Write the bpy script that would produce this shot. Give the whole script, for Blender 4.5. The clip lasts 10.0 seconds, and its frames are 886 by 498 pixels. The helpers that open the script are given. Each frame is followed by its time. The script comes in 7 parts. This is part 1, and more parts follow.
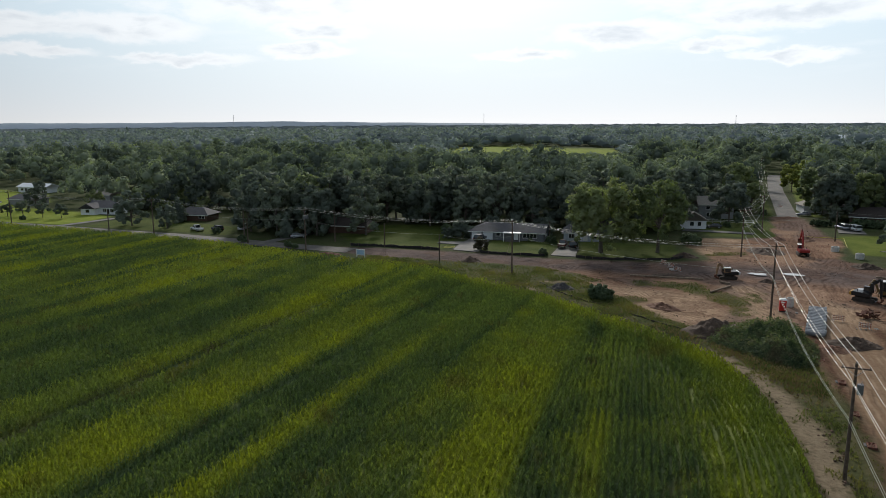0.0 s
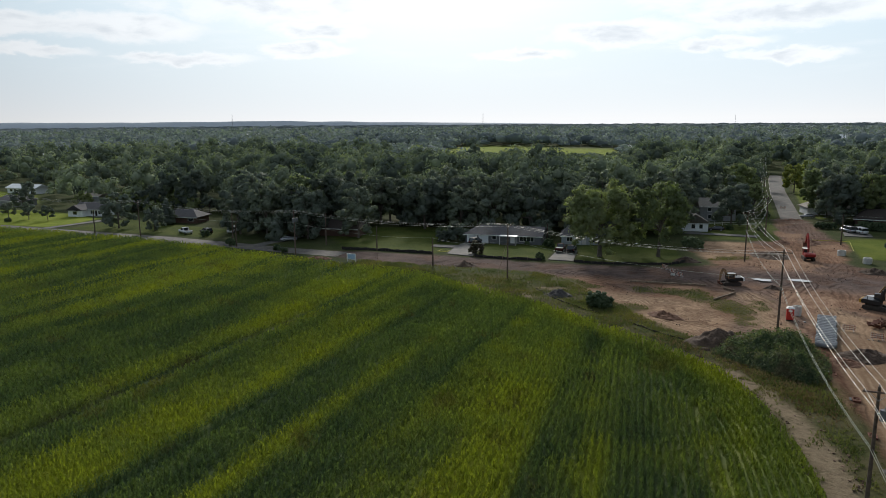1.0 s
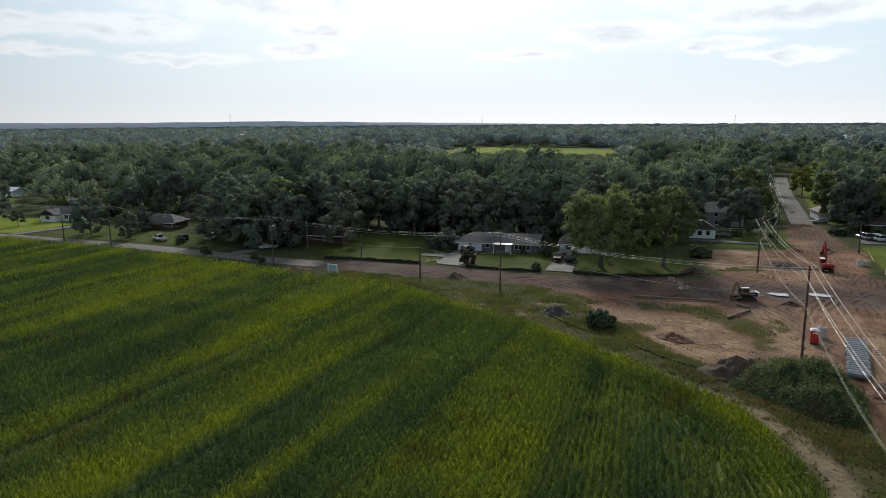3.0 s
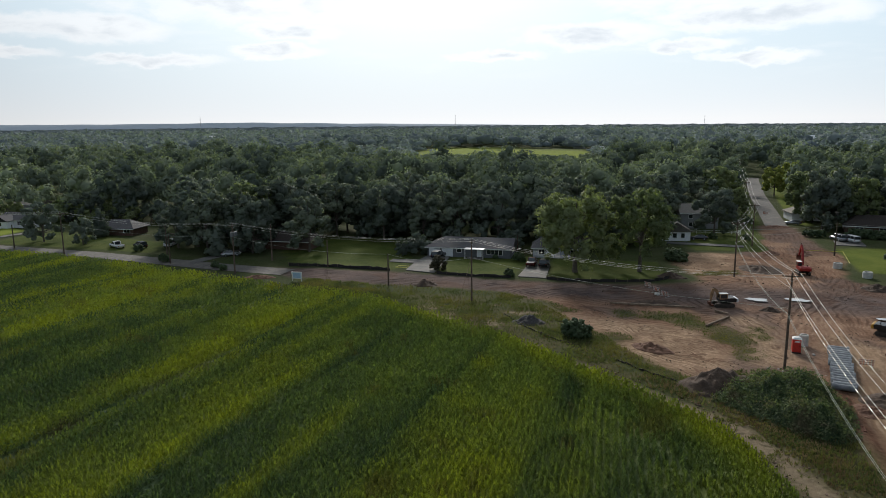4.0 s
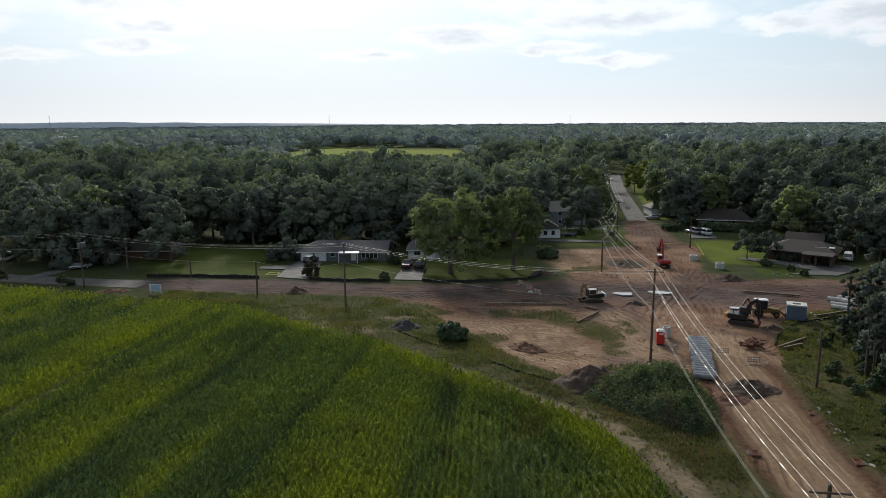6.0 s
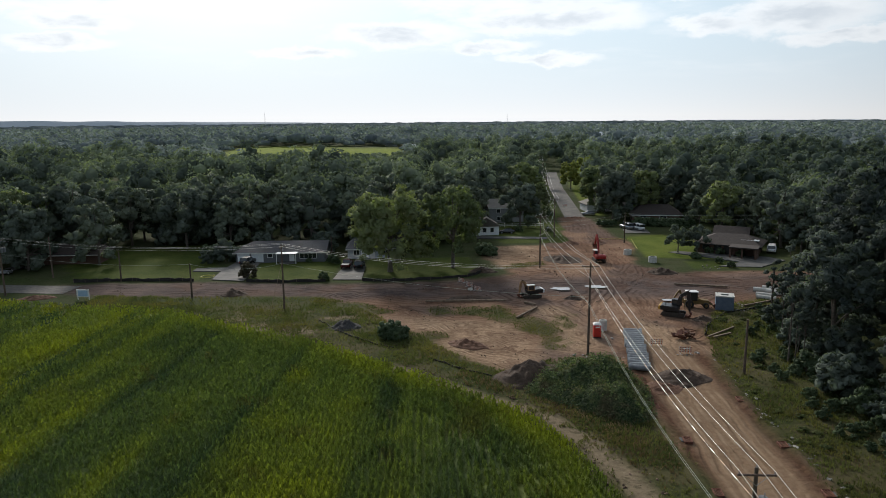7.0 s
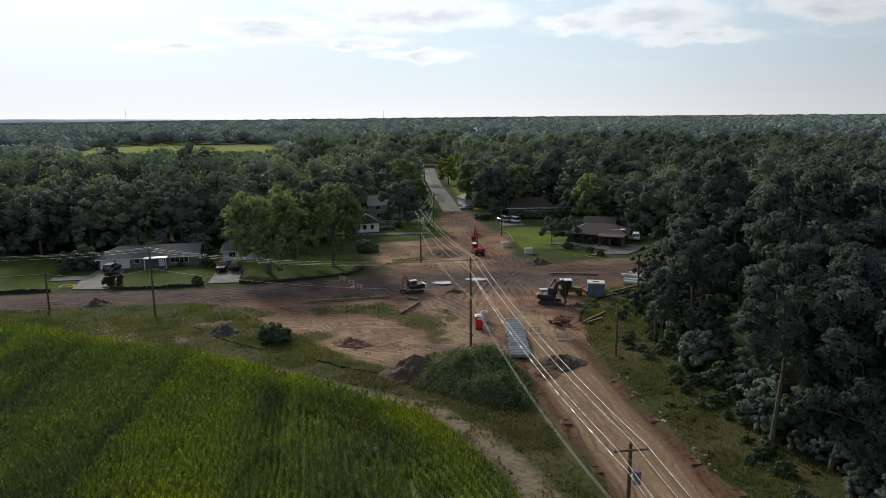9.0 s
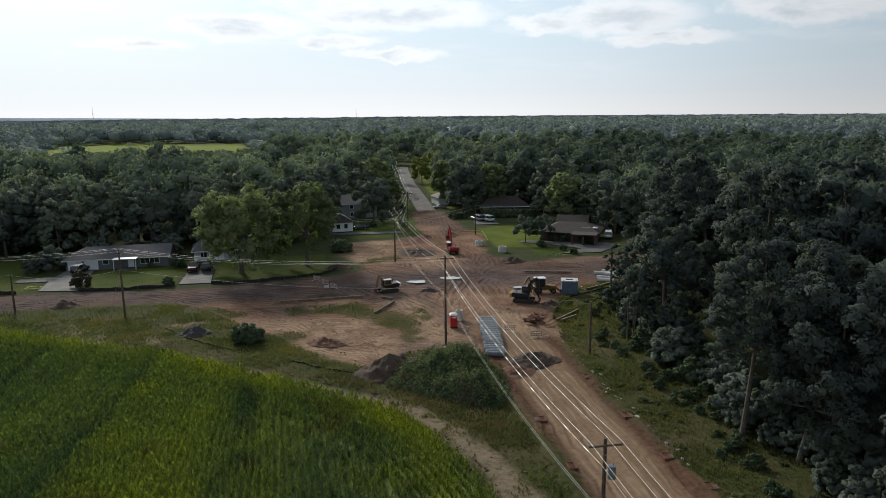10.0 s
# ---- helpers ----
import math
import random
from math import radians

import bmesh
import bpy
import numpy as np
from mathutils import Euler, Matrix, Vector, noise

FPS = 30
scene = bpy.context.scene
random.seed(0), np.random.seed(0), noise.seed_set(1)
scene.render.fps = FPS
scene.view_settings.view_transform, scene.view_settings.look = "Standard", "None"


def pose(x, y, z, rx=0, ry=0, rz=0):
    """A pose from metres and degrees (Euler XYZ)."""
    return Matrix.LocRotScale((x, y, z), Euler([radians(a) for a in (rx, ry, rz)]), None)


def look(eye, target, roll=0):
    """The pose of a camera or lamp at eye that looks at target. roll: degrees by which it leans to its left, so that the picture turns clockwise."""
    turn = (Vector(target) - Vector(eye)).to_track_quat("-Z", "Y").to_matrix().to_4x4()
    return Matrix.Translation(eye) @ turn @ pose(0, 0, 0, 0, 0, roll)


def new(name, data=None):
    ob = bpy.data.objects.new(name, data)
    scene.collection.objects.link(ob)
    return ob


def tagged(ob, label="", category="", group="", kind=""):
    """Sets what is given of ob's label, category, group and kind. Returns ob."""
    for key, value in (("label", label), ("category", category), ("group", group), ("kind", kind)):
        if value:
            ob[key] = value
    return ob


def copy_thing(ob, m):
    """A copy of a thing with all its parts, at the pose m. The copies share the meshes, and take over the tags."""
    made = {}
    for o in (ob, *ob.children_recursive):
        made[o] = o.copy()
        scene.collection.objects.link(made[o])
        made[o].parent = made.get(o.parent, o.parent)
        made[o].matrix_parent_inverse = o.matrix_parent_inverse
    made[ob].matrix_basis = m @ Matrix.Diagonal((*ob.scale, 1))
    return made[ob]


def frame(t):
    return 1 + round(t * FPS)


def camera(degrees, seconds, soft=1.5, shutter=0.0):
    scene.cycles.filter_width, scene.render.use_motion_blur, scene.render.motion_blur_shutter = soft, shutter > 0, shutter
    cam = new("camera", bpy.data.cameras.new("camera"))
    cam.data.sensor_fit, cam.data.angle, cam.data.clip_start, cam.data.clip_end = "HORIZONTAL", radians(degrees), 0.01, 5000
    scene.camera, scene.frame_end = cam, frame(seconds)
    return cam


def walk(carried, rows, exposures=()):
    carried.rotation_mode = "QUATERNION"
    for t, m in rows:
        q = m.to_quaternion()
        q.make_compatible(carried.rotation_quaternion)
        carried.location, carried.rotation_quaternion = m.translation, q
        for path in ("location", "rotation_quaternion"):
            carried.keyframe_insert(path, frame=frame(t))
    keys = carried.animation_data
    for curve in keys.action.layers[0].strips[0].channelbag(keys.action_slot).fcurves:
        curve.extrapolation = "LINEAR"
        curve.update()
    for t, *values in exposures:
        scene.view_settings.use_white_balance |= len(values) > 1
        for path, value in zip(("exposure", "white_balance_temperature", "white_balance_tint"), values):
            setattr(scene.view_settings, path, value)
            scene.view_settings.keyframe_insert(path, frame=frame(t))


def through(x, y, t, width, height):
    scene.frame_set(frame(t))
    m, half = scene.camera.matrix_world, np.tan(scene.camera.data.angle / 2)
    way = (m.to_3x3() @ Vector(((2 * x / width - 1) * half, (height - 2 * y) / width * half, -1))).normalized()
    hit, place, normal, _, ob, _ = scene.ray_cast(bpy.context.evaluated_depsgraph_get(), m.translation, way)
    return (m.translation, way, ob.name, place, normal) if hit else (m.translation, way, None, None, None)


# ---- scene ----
cam = camera(65.0, 10.0, soft=0.65)
PATH = [
    (0, (1.047, -8.697, 33.169), (0.557, -6.793, 32.803), -0.4),
    (0.5, (0.967, -5.873, 33.164), (0.478, -3.968, 32.799), -0.4),
    (1, (0.943, -2.926, 33.205), (0.455, -1.022, 32.838), -0.4),
    (1.5, (0.747, 0.139, 33.245), (0.26, 2.043, 32.877), -0.4),
    (2, (0.563, 3.263, 33.233), (0.076, 5.167, 32.866), -0.4),
    (3.5, (0.0, 12.828, 33.042), (-0.484, 14.734, 32.676), -0.4),
    (4, (-0.155, 15.603, 33.066), (-0.57, 17.525, 32.702), -0.5),
    (4.5, (-0.197, 17.557, 33.128), (-0.538, 19.494, 32.765), -0.6),
    (5, (0.001, 18.626, 33.172), (-0.24, 20.578, 32.81), -0.6),
    (5.5, (0.231, 18.943, 33.205), (0.074, 20.903, 32.84), -0.5),
    (7, (0.565, 18.995, 33.185), (0.665, 20.957, 32.811), -0.5),
    (7.5, (0.637, 19.009, 33.16), (0.821, 20.964, 32.783), -0.6),
    (8, (0.687, 19.07, 33.157), (1.007, 21.008, 32.776), -0.7),
    (8.5, (0.615, 19.147, 33.149), (1.019, 21.067, 32.764), -0.7),
    (9, (0.533, 19.171, 33.152), (0.971, 21.084, 32.765), -0.6),
    (9.5, (0.512, 19.165, 33.127), (1.002, 21.064, 32.738), -0.5),
    (10, (0.419, 19.178, 33.099), (0.93, 21.072, 32.709), -0.5),
]
walk(cam, [(t, look(eye, target, roll)) for t, eye, target, roll in PATH], exposures=[(0, 0.34, 6300, 10), (10, 0.34, 6300, 10)])
# ---- light ----
SUN_EL, SUN_AZ = radians(27), radians(-15)
world = bpy.data.worlds.new("sky_world")
scene.world = world
world.use_nodes = True
wn, wl = world.node_tree.nodes, world.node_tree.links
wn.clear()


def link(tree, a, b):
    tree.links.new(a, b)


# clouds low over the land: bearing, height, half width and half height, in degrees
CLOUDS = [(-43, 10.2, 8.0, 1.6), (-27, 9.5, 9.5, 2.1), (-38.3, 6.7, 5.4, 0.95), (-45, 6.6, 2.8, 0.7), (-23.8, 6.8, 3.4, 0.65), (-25, 5.4, 3.4, 0.55), (-0.6, 6.4, 5.4, 0.95),
          (8.3, 9.6, 8.5, 1.7), (12.2, 7.4, 6.6, 1.1), (6.3, 5.4, 3.8, 0.5), (11.8, 4.4, 3.4, 0.45), (29, 6.9, 5.4, 1.25), (23.2, 6.5, 2.6, 0.7), (43.5, 7.2, 7.0, 1.3),
          (22.6, 9.2, 3.8, 0.7), (33, 5.3, 3.8, 0.5), (47, 9.8, 5.0, 0.8), (-14, 10.8, 4.0, 0.6), (-34, 4.6, 4.5, 0.45), (-44, 4.9, 3.5, 0.4), (-8, 5.0, 3.5, 0.4)]


def make_world():
    out = wn.new("ShaderNodeOutputWorld")
    bg = wn.new("ShaderNodeBackground")
    bg.inputs["Strength"].default_value = 0.100
    sky = wn.new("ShaderNodeTexSky")
    sky.sky_type, sky.sun_disc = "NISHITA", False
    sky.sun_elevation, sky.sun_rotation = SUN_EL, SUN_AZ
    sky.air_density, sky.dust_density, sky.ozone_density = 1.0, 2.5, 1.0
    tc = wn.new("ShaderNodeTexCoord")
    sep = wn.new("ShaderNodeSeparateXYZ")
    wl.new(tc.outputs["Generated"], sep.inputs[0])

    def calc(op, a, b=None, clamp=False):
        n = wn.new("ShaderNodeMath")
        n.operation, n.use_clamp = op, clamp
        for i, v in enumerate((a, b)):
            if v is None:
                continue
            if isinstance(v, (int, float)):
                n.inputs[i].default_value = v
            else:
                wl.new(v, n.inputs[i])
        return n.outputs[0]

    # flat cloud deck high overhead: the direction projected on a plane
    up = calc("ADD", calc("MAXIMUM", sep.outputs["Z"], 0.0), 0.055)
    u, v = calc("DIVIDE", sep.outputs["X"], up), calc("DIVIDE", sep.outputs["Y"], up)
    com = wn.new("ShaderNodeCombineXYZ")
    wl.new(u, com.inputs[0]), wl.new(v, com.inputs[1])

    def cloud(vector, scale, detail, rough, offset, stretch=(1.0, 0.62, 1.0)):
        m = wn.new("ShaderNodeMapping")
        m.inputs["Location"].default_value = offset
        m.inputs["Scale"].default_value = stretch
        wl.new(vector, m.inputs[0])
        n = wn.new("ShaderNodeTexNoise")
        n.inputs["Scale"].default_value, n.inputs["Detail"].default_value = scale, detail
        n.inputs["Roughness"].default_value = rough
        n.inputs["Distortion"].default_value = 0.25
        wl.new(m.outputs[0], n.inputs[0])
        return n.outputs[0]

    def ease(value, lo, hi):
        r = wn.new("ShaderNodeMapRange")
        r.interpolation_type = "SMOOTHSTEP"
        r.inputs["From Min"].default_value, r.inputs["From Max"].default_value = lo, hi
        wl.new(value, r.inputs["Value"])
        return r.outputs[0]

    # bearing and height in degrees, for the flat-bottomed clouds low over the horizon
    bearing = calc("MULTIPLY", calc("ARCTAN2", sep.outputs["X"], sep.outputs["Y"]), 57.29578)
    height = calc("MULTIPLY", calc("ARCSINE", sep.outputs["Z"]), 57.29578)
    dome = wn.new("ShaderNodeCombineXYZ")
    wl.new(bearing, dome.inputs[0]), wl.new(height, dome.inputs[1])
    puff = cloud(dome.outputs[0], 0.55, 8, 0.6, (3.3, 1.2, 0), (0.42, 1.0, 1.0))
    bulge = wn.new("ShaderNodeCombineXYZ")
    wl.new(calc("ADD", bearing, calc("MULTIPLY", calc("SUBTRACT", puff, 0.5), 5.0)), bulge.inputs[0])
    wl.new(calc("ADD", height, calc("MULTIPLY", calc("SUBTRACT", cloud(dome.outputs[0], 0.8, 6, 0.6, (9.1, 4.4, 0), (0.5, 1.0, 1.0)), 0.5), 1.5)), bulge.inputs[1])
    nearest = None
    for az, el, w, h in CLOUDS:
        q = wn.new("ShaderNodeVectorMath")
        q.operation = "MULTIPLY_ADD"
        q.inputs[1].default_value, q.inputs[2].default_value = (1 / w, 1 / h, 0), (-az / w, -el / h, 0)
        wl.new(bulge.outputs[0], q.inputs[0])
        d = wn.new("ShaderNodeVectorMath")
        d.operation = "LENGTH"
        wl.new(q.outputs[0], d.inputs[0])
        nearest = d.outputs["Value"] if nearest is None else calc("MINIMUM", nearest, d.outputs["Value"])
    body = calc("ADD", calc("SUBTRACT", 1.0, nearest), calc("MULTIPLY", calc("SUBTRACT", puff, 0.5), 1.5))
    low_cover = ease(body, -0.38, 0.28)
    big = cloud(com.outputs[0], 0.8, 9, 0.56, (3.1, 1.7, 0))
    high_cover = calc("MULTIPLY", ease(big, 0.485, 0.60), ease(height, 11.0, 16.0))
    wisps = calc("MULTIPLY", ease(cloud(dome.outputs[0], 0.33, 7, 0.6, (1.7, 8.8, 0), (0.3, 1.6, 1.0)), 0.50, 0.72), 0.40)
    cover = calc("MAXIMUM", calc("MAXIMUM", low_cover, high_cover), calc("MULTIPLY", wisps, ease(height, 1.5, 5.0)))
    core = calc("MULTIPLY", ease(body, 0.0, 0.8), ease(cloud(dome.outputs[0], 0.5, 5, 0.55, (5.0, 2.0, 0), (0.45, 1.3, 1.0)), 0.36, 0.62))
    grey = wn.new("ShaderNodeMix")
    grey.data_type = "RGBA"
    grey.inputs["A"].default_value, grey.inputs["B"].default_value = (8.3, 8.3, 8.25, 1), (5.7, 5.95, 6.25, 1)
    wl.new(core, grey.inputs["Factor"])
    # thin haze veils the sky and thickens towards the horizon
    low = calc("POWER", calc("SUBTRACT", 1.0, calc("MAXIMUM", sep.outputs["Z"], 0.0), True), 2.6)
    veil = wn.new("ShaderNodeMix")
    veil.data_type = "RGBA"
    hz = wn.new("ShaderNodeMix")
    hz.data_type = "RGBA"
    hz.inputs["A"].default_value, hz.inputs["B"].default_value = (5.1, 6.3, 7.1, 1), (7.5, 7.5, 7.4, 1)
    wl.new(calc("POWER", low, 6.0), hz.inputs["Factor"])
    wl.new(hz.outputs["Result"], veil.inputs["B"])
    wl.new(calc("ADD", calc("MULTIPLY", calc("POWER", low, 0.3), 0.86), 0.14, True), veil.inputs["Factor"])
    wl.new(sky.outputs[0], veil.inputs["A"])
    mix = wn.new("ShaderNodeMix")
    mix.data_type = "RGBA"
    wl.new(calc("MULTIPLY", cover, 0.74), mix.inputs["Factor"])
    wl.new(veil.outputs["Result"], mix.inputs["A"])
    wl.new(grey.outputs["Result"], mix.inputs["B"])
    # the sky's bright centre lies ten degrees east of the sun, to fit the camera's view
    toward = wn.new("ShaderNodeVectorMath")
    toward.operation = "DOT_PRODUCT"
    toward.inputs[1].default_value = (math.sin(radians(-5)) * math.cos(SUN_EL), math.cos(radians(-5)) * math.cos(SUN_EL), math.sin(SUN_EL))
    wl.new(tc.outputs["Generated"], toward.inputs[0])
    glow = wn.new("ShaderNodeMapRange")
    glow.interpolation_type = "SMOOTHSTEP"
    glow.inputs["From Min"].default_value, glow.inputs["From Max"].default_value = 0.5, 0.93
    glow.inputs["To Min"].default_value, glow.inputs["To Max"].default_value = 0.62, 1.04
    wl.new(toward.outputs["Value"], glow.inputs["Value"])
    dim = wn.new("ShaderNodeVectorMath")
    dim.operation = "SCALE"
    wl.new(mix.outputs["Result"], dim.inputs[0]), wl.new(glow.outputs[0], dim.inputs["Scale"])
    wl.new(dim.outputs[0], bg.inputs["Color"])
    wl.new(bg.outputs[0], out.inputs[0])


make_world()
sun = new("sun", bpy.data.lights.new("sun", "SUN"))
sun.data.energy, sun.data.angle, sun.data.color = 2.5, radians(11), (1.0, 0.93, 0.83)
to_sun = Vector((math.sin(SUN_AZ) * math.cos(SUN_EL), math.cos(SUN_AZ) * math.cos(SUN_EL), math.sin(SUN_EL)))
sun.matrix_world = look(to_sun * 200, (0, 0, 0))


# ---- materials ----
def shader(name, c1, c2, scale=1.0, rough=0.8, bump=0.0, bump_scale=8.0, metal=0.0, spec=0.3, vary=0.0, island=0.0, stain=None, glass=0.0, detail=6.0, lump=None, tone=""):
    """Two tones of noise, optional larger stains, relief, and a difference from object to object or from piece to piece."""
    m = bpy.data.materials.new(name)
    m.use_nodes = True
    t = m.node_tree
    n = t.nodes
    bsdf = n["Principled BSDF"]
    bsdf.inputs["Roughness"].default_value, bsdf.inputs["Metallic"].default_value = rough, metal
    bsdf.inputs["Specular IOR Level"].default_value = spec
    tc = n.new("ShaderNodeTexCoord")
    a = n.new("ShaderNodeTexNoise")
    a.inputs["Scale"].default_value, a.inputs["Detail"].default_value = scale, detail
    a.inputs["Roughness"].default_value = 0.65
    link(t, tc.outputs["Object"], a.inputs[0])
    ramp = n.new("ShaderNodeMapRange")
    ramp.inputs["From Min"].default_value, ramp.inputs["From Max"].default_value = 0.34, 0.66
    link(t, a.outputs[0], ramp.inputs["Value"])
    if tone:
        at = n.new("ShaderNodeAttribute")
        at.attribute_name = tone
        link(t, at.outputs["Fac"], ramp.inputs["Value"])
        ramp.inputs["From Min"].default_value, ramp.inputs["From Max"].default_value = 0.0, 1.0
    mix = n.new("ShaderNodeMix")
    mix.data_type = "RGBA"
    mix.inputs["A"].default_value, mix.inputs["B"].default_value = (*c1, 1), (*c2, 1)
    link(t, ramp.outputs[0], mix.inputs["Factor"])
    col = mix.outputs["Result"]
    if stain:
        s = n.new("ShaderNodeTexNoise")
        s.inputs["Scale"].default_value, s.inputs["Detail"].default_value = stain[1], 4
        link(t, tc.outputs["Object"], s.inputs[0])
        sr = n.new("ShaderNodeMapRange")
        sr.inputs["From Min"].default_value, sr.inputs["From Max"].default_value = 0.48, 0.68
        link(t, s.outputs[0], sr.inputs["Value"])
        sm = n.new("ShaderNodeMix")
        sm.data_type = "RGBA"
        sm.inputs["B"].default_value = (*stain[0], 1)
        link(t, sr.outputs[0], sm.inputs["Factor"]), link(t, col, sm.inputs["A"])
        col = sm.outputs["Result"]
    for amount, node, sock in ((vary, "ShaderNodeObjectInfo", "Random"), (island, "ShaderNodeNewGeometry", "Random Per Island")):
        if not amount:
            continue
        o = n.new(node)
        hs = n.new("ShaderNodeHueSaturation")
        vr = n.new("ShaderNodeMapRange")
        vr.inputs["To Min"].default_value, vr.inputs["To Max"].default_value = 1 - amount, 1 + amount
        link(t, o.outputs[sock], vr.inputs["Value"]), link(t, vr.outputs[0], hs.inputs["Value"])
        hr = n.new("ShaderNodeMapRange")
        hr.inputs["To Min"].default_value, hr.inputs["To Max"].default_value = 0.5 + amount * 0.07, 0.5 - amount * 0.07
        link(t, o.outputs[sock], hr.inputs["Value"]), link(t, hr.outputs[0], hs.inputs["Hue"])
        link(t, col, hs.inputs["Color"])
        col = hs.outputs[0]
    link(t, col, bsdf.inputs["Base Color"])
    if bump:
        b = n.new("ShaderNodeBump")
        bn = n.new("ShaderNodeTexNoise")
        bn.inputs["Scale"].default_value, bn.inputs["Detail"].default_value = bump_scale, 5
        link(t, tc.outputs["Object"], bn.inputs[0])
        b.inputs["Strength"].default_value, b.inputs["Distance"].default_value = bump, lump or 0.5 / bump_scale
        link(t, bn.outputs[0], b.inputs["Height"]), link(t, b.outputs[0], bsdf.inputs["Normal"])
    if glass:
        bsdf.inputs["Coat Weight"].default_value = glass
    return m, col, bsdf


def leaf_material(name, c1, c2, scale, glow, through=0.35, vary=0.2, gloss=0.12, detail=6.0,  island=0.0, stain=None, bump=0.0, bump_scale=1.0, tone=""):
    """Leaves: a diffuse front and light that comes through from behind."""
    m, col, bsdf = shader(name, c1, c2, scale, rough=0.65, spec=gloss, detail=detail, tone=tone, vary=vary, island=island, stain=stain, bump=bump, bump_scale=bump_scale, lump=0.6 / bump_scale if bump else None)
    t = m.node_tree
    tr = t.nodes.new("ShaderNodeBsdfTranslucent")
    tint = t.nodes.new("ShaderNodeMix")
    tint.data_type, tint.blend_type = "RGBA", "MULTIPLY"
    tint.inputs["Factor"].default_value, tint.inputs["B"].default_value = 1.0, (*glow, 1)
    link(t, col, tint.inputs["A"]), link(t, tint.outputs["Result"], tr.inputs[0])
    mx = t.nodes.new("ShaderNodeMixShader")
    mx.inputs[0].default_value = through
    link(t, bsdf.outputs[0], mx.inputs[1]), link(t, tr.outputs[0], mx.inputs[2])
    link(t, mx.outputs[0], t.nodes["Material Output"].inputs[0])
    return m


LEAF = leaf_material("leaf_green", (0.098, 0.118, 0.098), (0.165, 0.192, 0.146), 0.35, (1.5, 1.7, 0.7), 0.24, 0.28, 0.04)
LEAF_LIGHT = leaf_material("leaf_light_green", (0.130, 0.156, 0.084), (0.200, 0.232, 0.122), 0.35, (1.6, 1.8, 0.7), 0.32, 0.2, 0.04)
LEAF_DARK = leaf_material("leaf_dark_green", (0.094, 0.113, 0.100), (0.154, 0.180, 0.150), 0.35, (1.4, 1.6, 0.9), 0.32, 0.26, 0.02)
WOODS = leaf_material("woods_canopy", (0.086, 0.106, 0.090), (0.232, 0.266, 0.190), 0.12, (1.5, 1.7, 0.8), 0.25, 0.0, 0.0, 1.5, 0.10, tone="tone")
# the blue haze of distance is painted into this paler leaf colour
WOODS_FAR = leaf_material("hazed_far_woods_canopy", (0.140, 0.166, 0.180), (0.240, 0.272, 0.270), 0.03, (1.3, 1.5, 0.9), 0.25, 0.0, 0.0, 3.0, 0.10, tone="tone")
# darker copy of LEAF_DARK: shade over the east woods is painted in
LEAF_EAST_SHADED = leaf_material("leaf_east_shaded", (0.060, 0.074, 0.074), (0.112, 0.132, 0.118), 0.35, (1.4, 1.6, 0.9), 0.34, 0.22, 0.03)
LEAF_LIME = leaf_material("leaf_yellow_green", (0.150, 0.172, 0.050), (0.225, 0.248, 0.078), 0.35, (1.6, 1.7, 0.6), 0.36, 0.15, 0.04)
BUSH = leaf_material("bush_green", (0.060, 0.086, 0.050), (0.12, 0.155, 0.084), 0.6, (1.4, 1.6, 0.8), 0.3, 0.15)
BARK = shader("bark", (0.07, 0.058, 0.047), (0.14, 0.12, 0.10), 3, 0.9, 0.6, 9)[0]
POLE = shader("pole_wood", (0.06, 0.045, 0.035), (0.13, 0.095, 0.07), 2.2, 0.85, 0.3, 12, vary=0.2)[0]


def corn_material(name, c1, c2):
    """Corn leaves: green, with yellowed and blue-green stretches told by the plants themselves."""
    m, col, bsdf = shader(name, c1, c2, 1.3, 0.6, spec=0.03)
    t = m.node_tree
    n = t.nodes

    def over(base, tone, attribute):
        a = n.new("ShaderNodeAttribute")
        a.attribute_name = attribute
        x = n.new("ShaderNodeMix")
        x.data_type = "RGBA"
        x.inputs["B"].default_value = (*tone, 1)
        link(t, base, x.inputs["A"]), link(t, a.outputs["Fac"], x.inputs["Factor"])
        return x.outputs["Result"]

    col = over(col, (0.228, 0.254, 0.031), "yellowing")
    col = over(col, (0.066, 0.100, 0.048), "blue_green")
    col = over(col, (0.100, 0.080, 0.036), "browning")
    isl = n.new("ShaderNodeNewGeometry")
    hs = n.new("ShaderNodeHueSaturation")
    vr = n.new("ShaderNodeMapRange")
    vr.inputs["To Min"].default_value, vr.inputs["To Max"].default_value = 0.72, 1.24
    link(t, isl.outputs["Random Per Island"], vr.inputs["Value"]), link(t, vr.outputs[0], hs.inputs["Value"])
    link(t, col, hs.inputs["Color"])
    col = hs.outputs[0]
    link(t, col, bsdf.inputs["Base Color"])
    tr = n.new("ShaderNodeBsdfTranslucent")
    tint = n.new("ShaderNodeMix")
    tint.data_type, tint.blend_type = "RGBA", "MULTIPLY"
    tint.inputs["Factor"].default_value, tint.inputs["B"].default_value = 1.0, (1.45, 1.55, 0.62, 1)
    link(t, col, tint.inputs["A"]), link(t, tint.outputs["Result"], tr.inputs[0])
    mx = n.new("ShaderNodeMixShader")
    mx.inputs[0].default_value = 0.4
    link(t, bsdf.outputs[0], mx.inputs[1]), link(t, tr.outputs[0], mx.inputs[2])
    link(t, mx.outputs[0], n["Material Output"].inputs[0])
    return m


CORN = corn_material("corn_leaf", (0.098, 0.138, 0.045), (0.170, 0.218, 0.069))


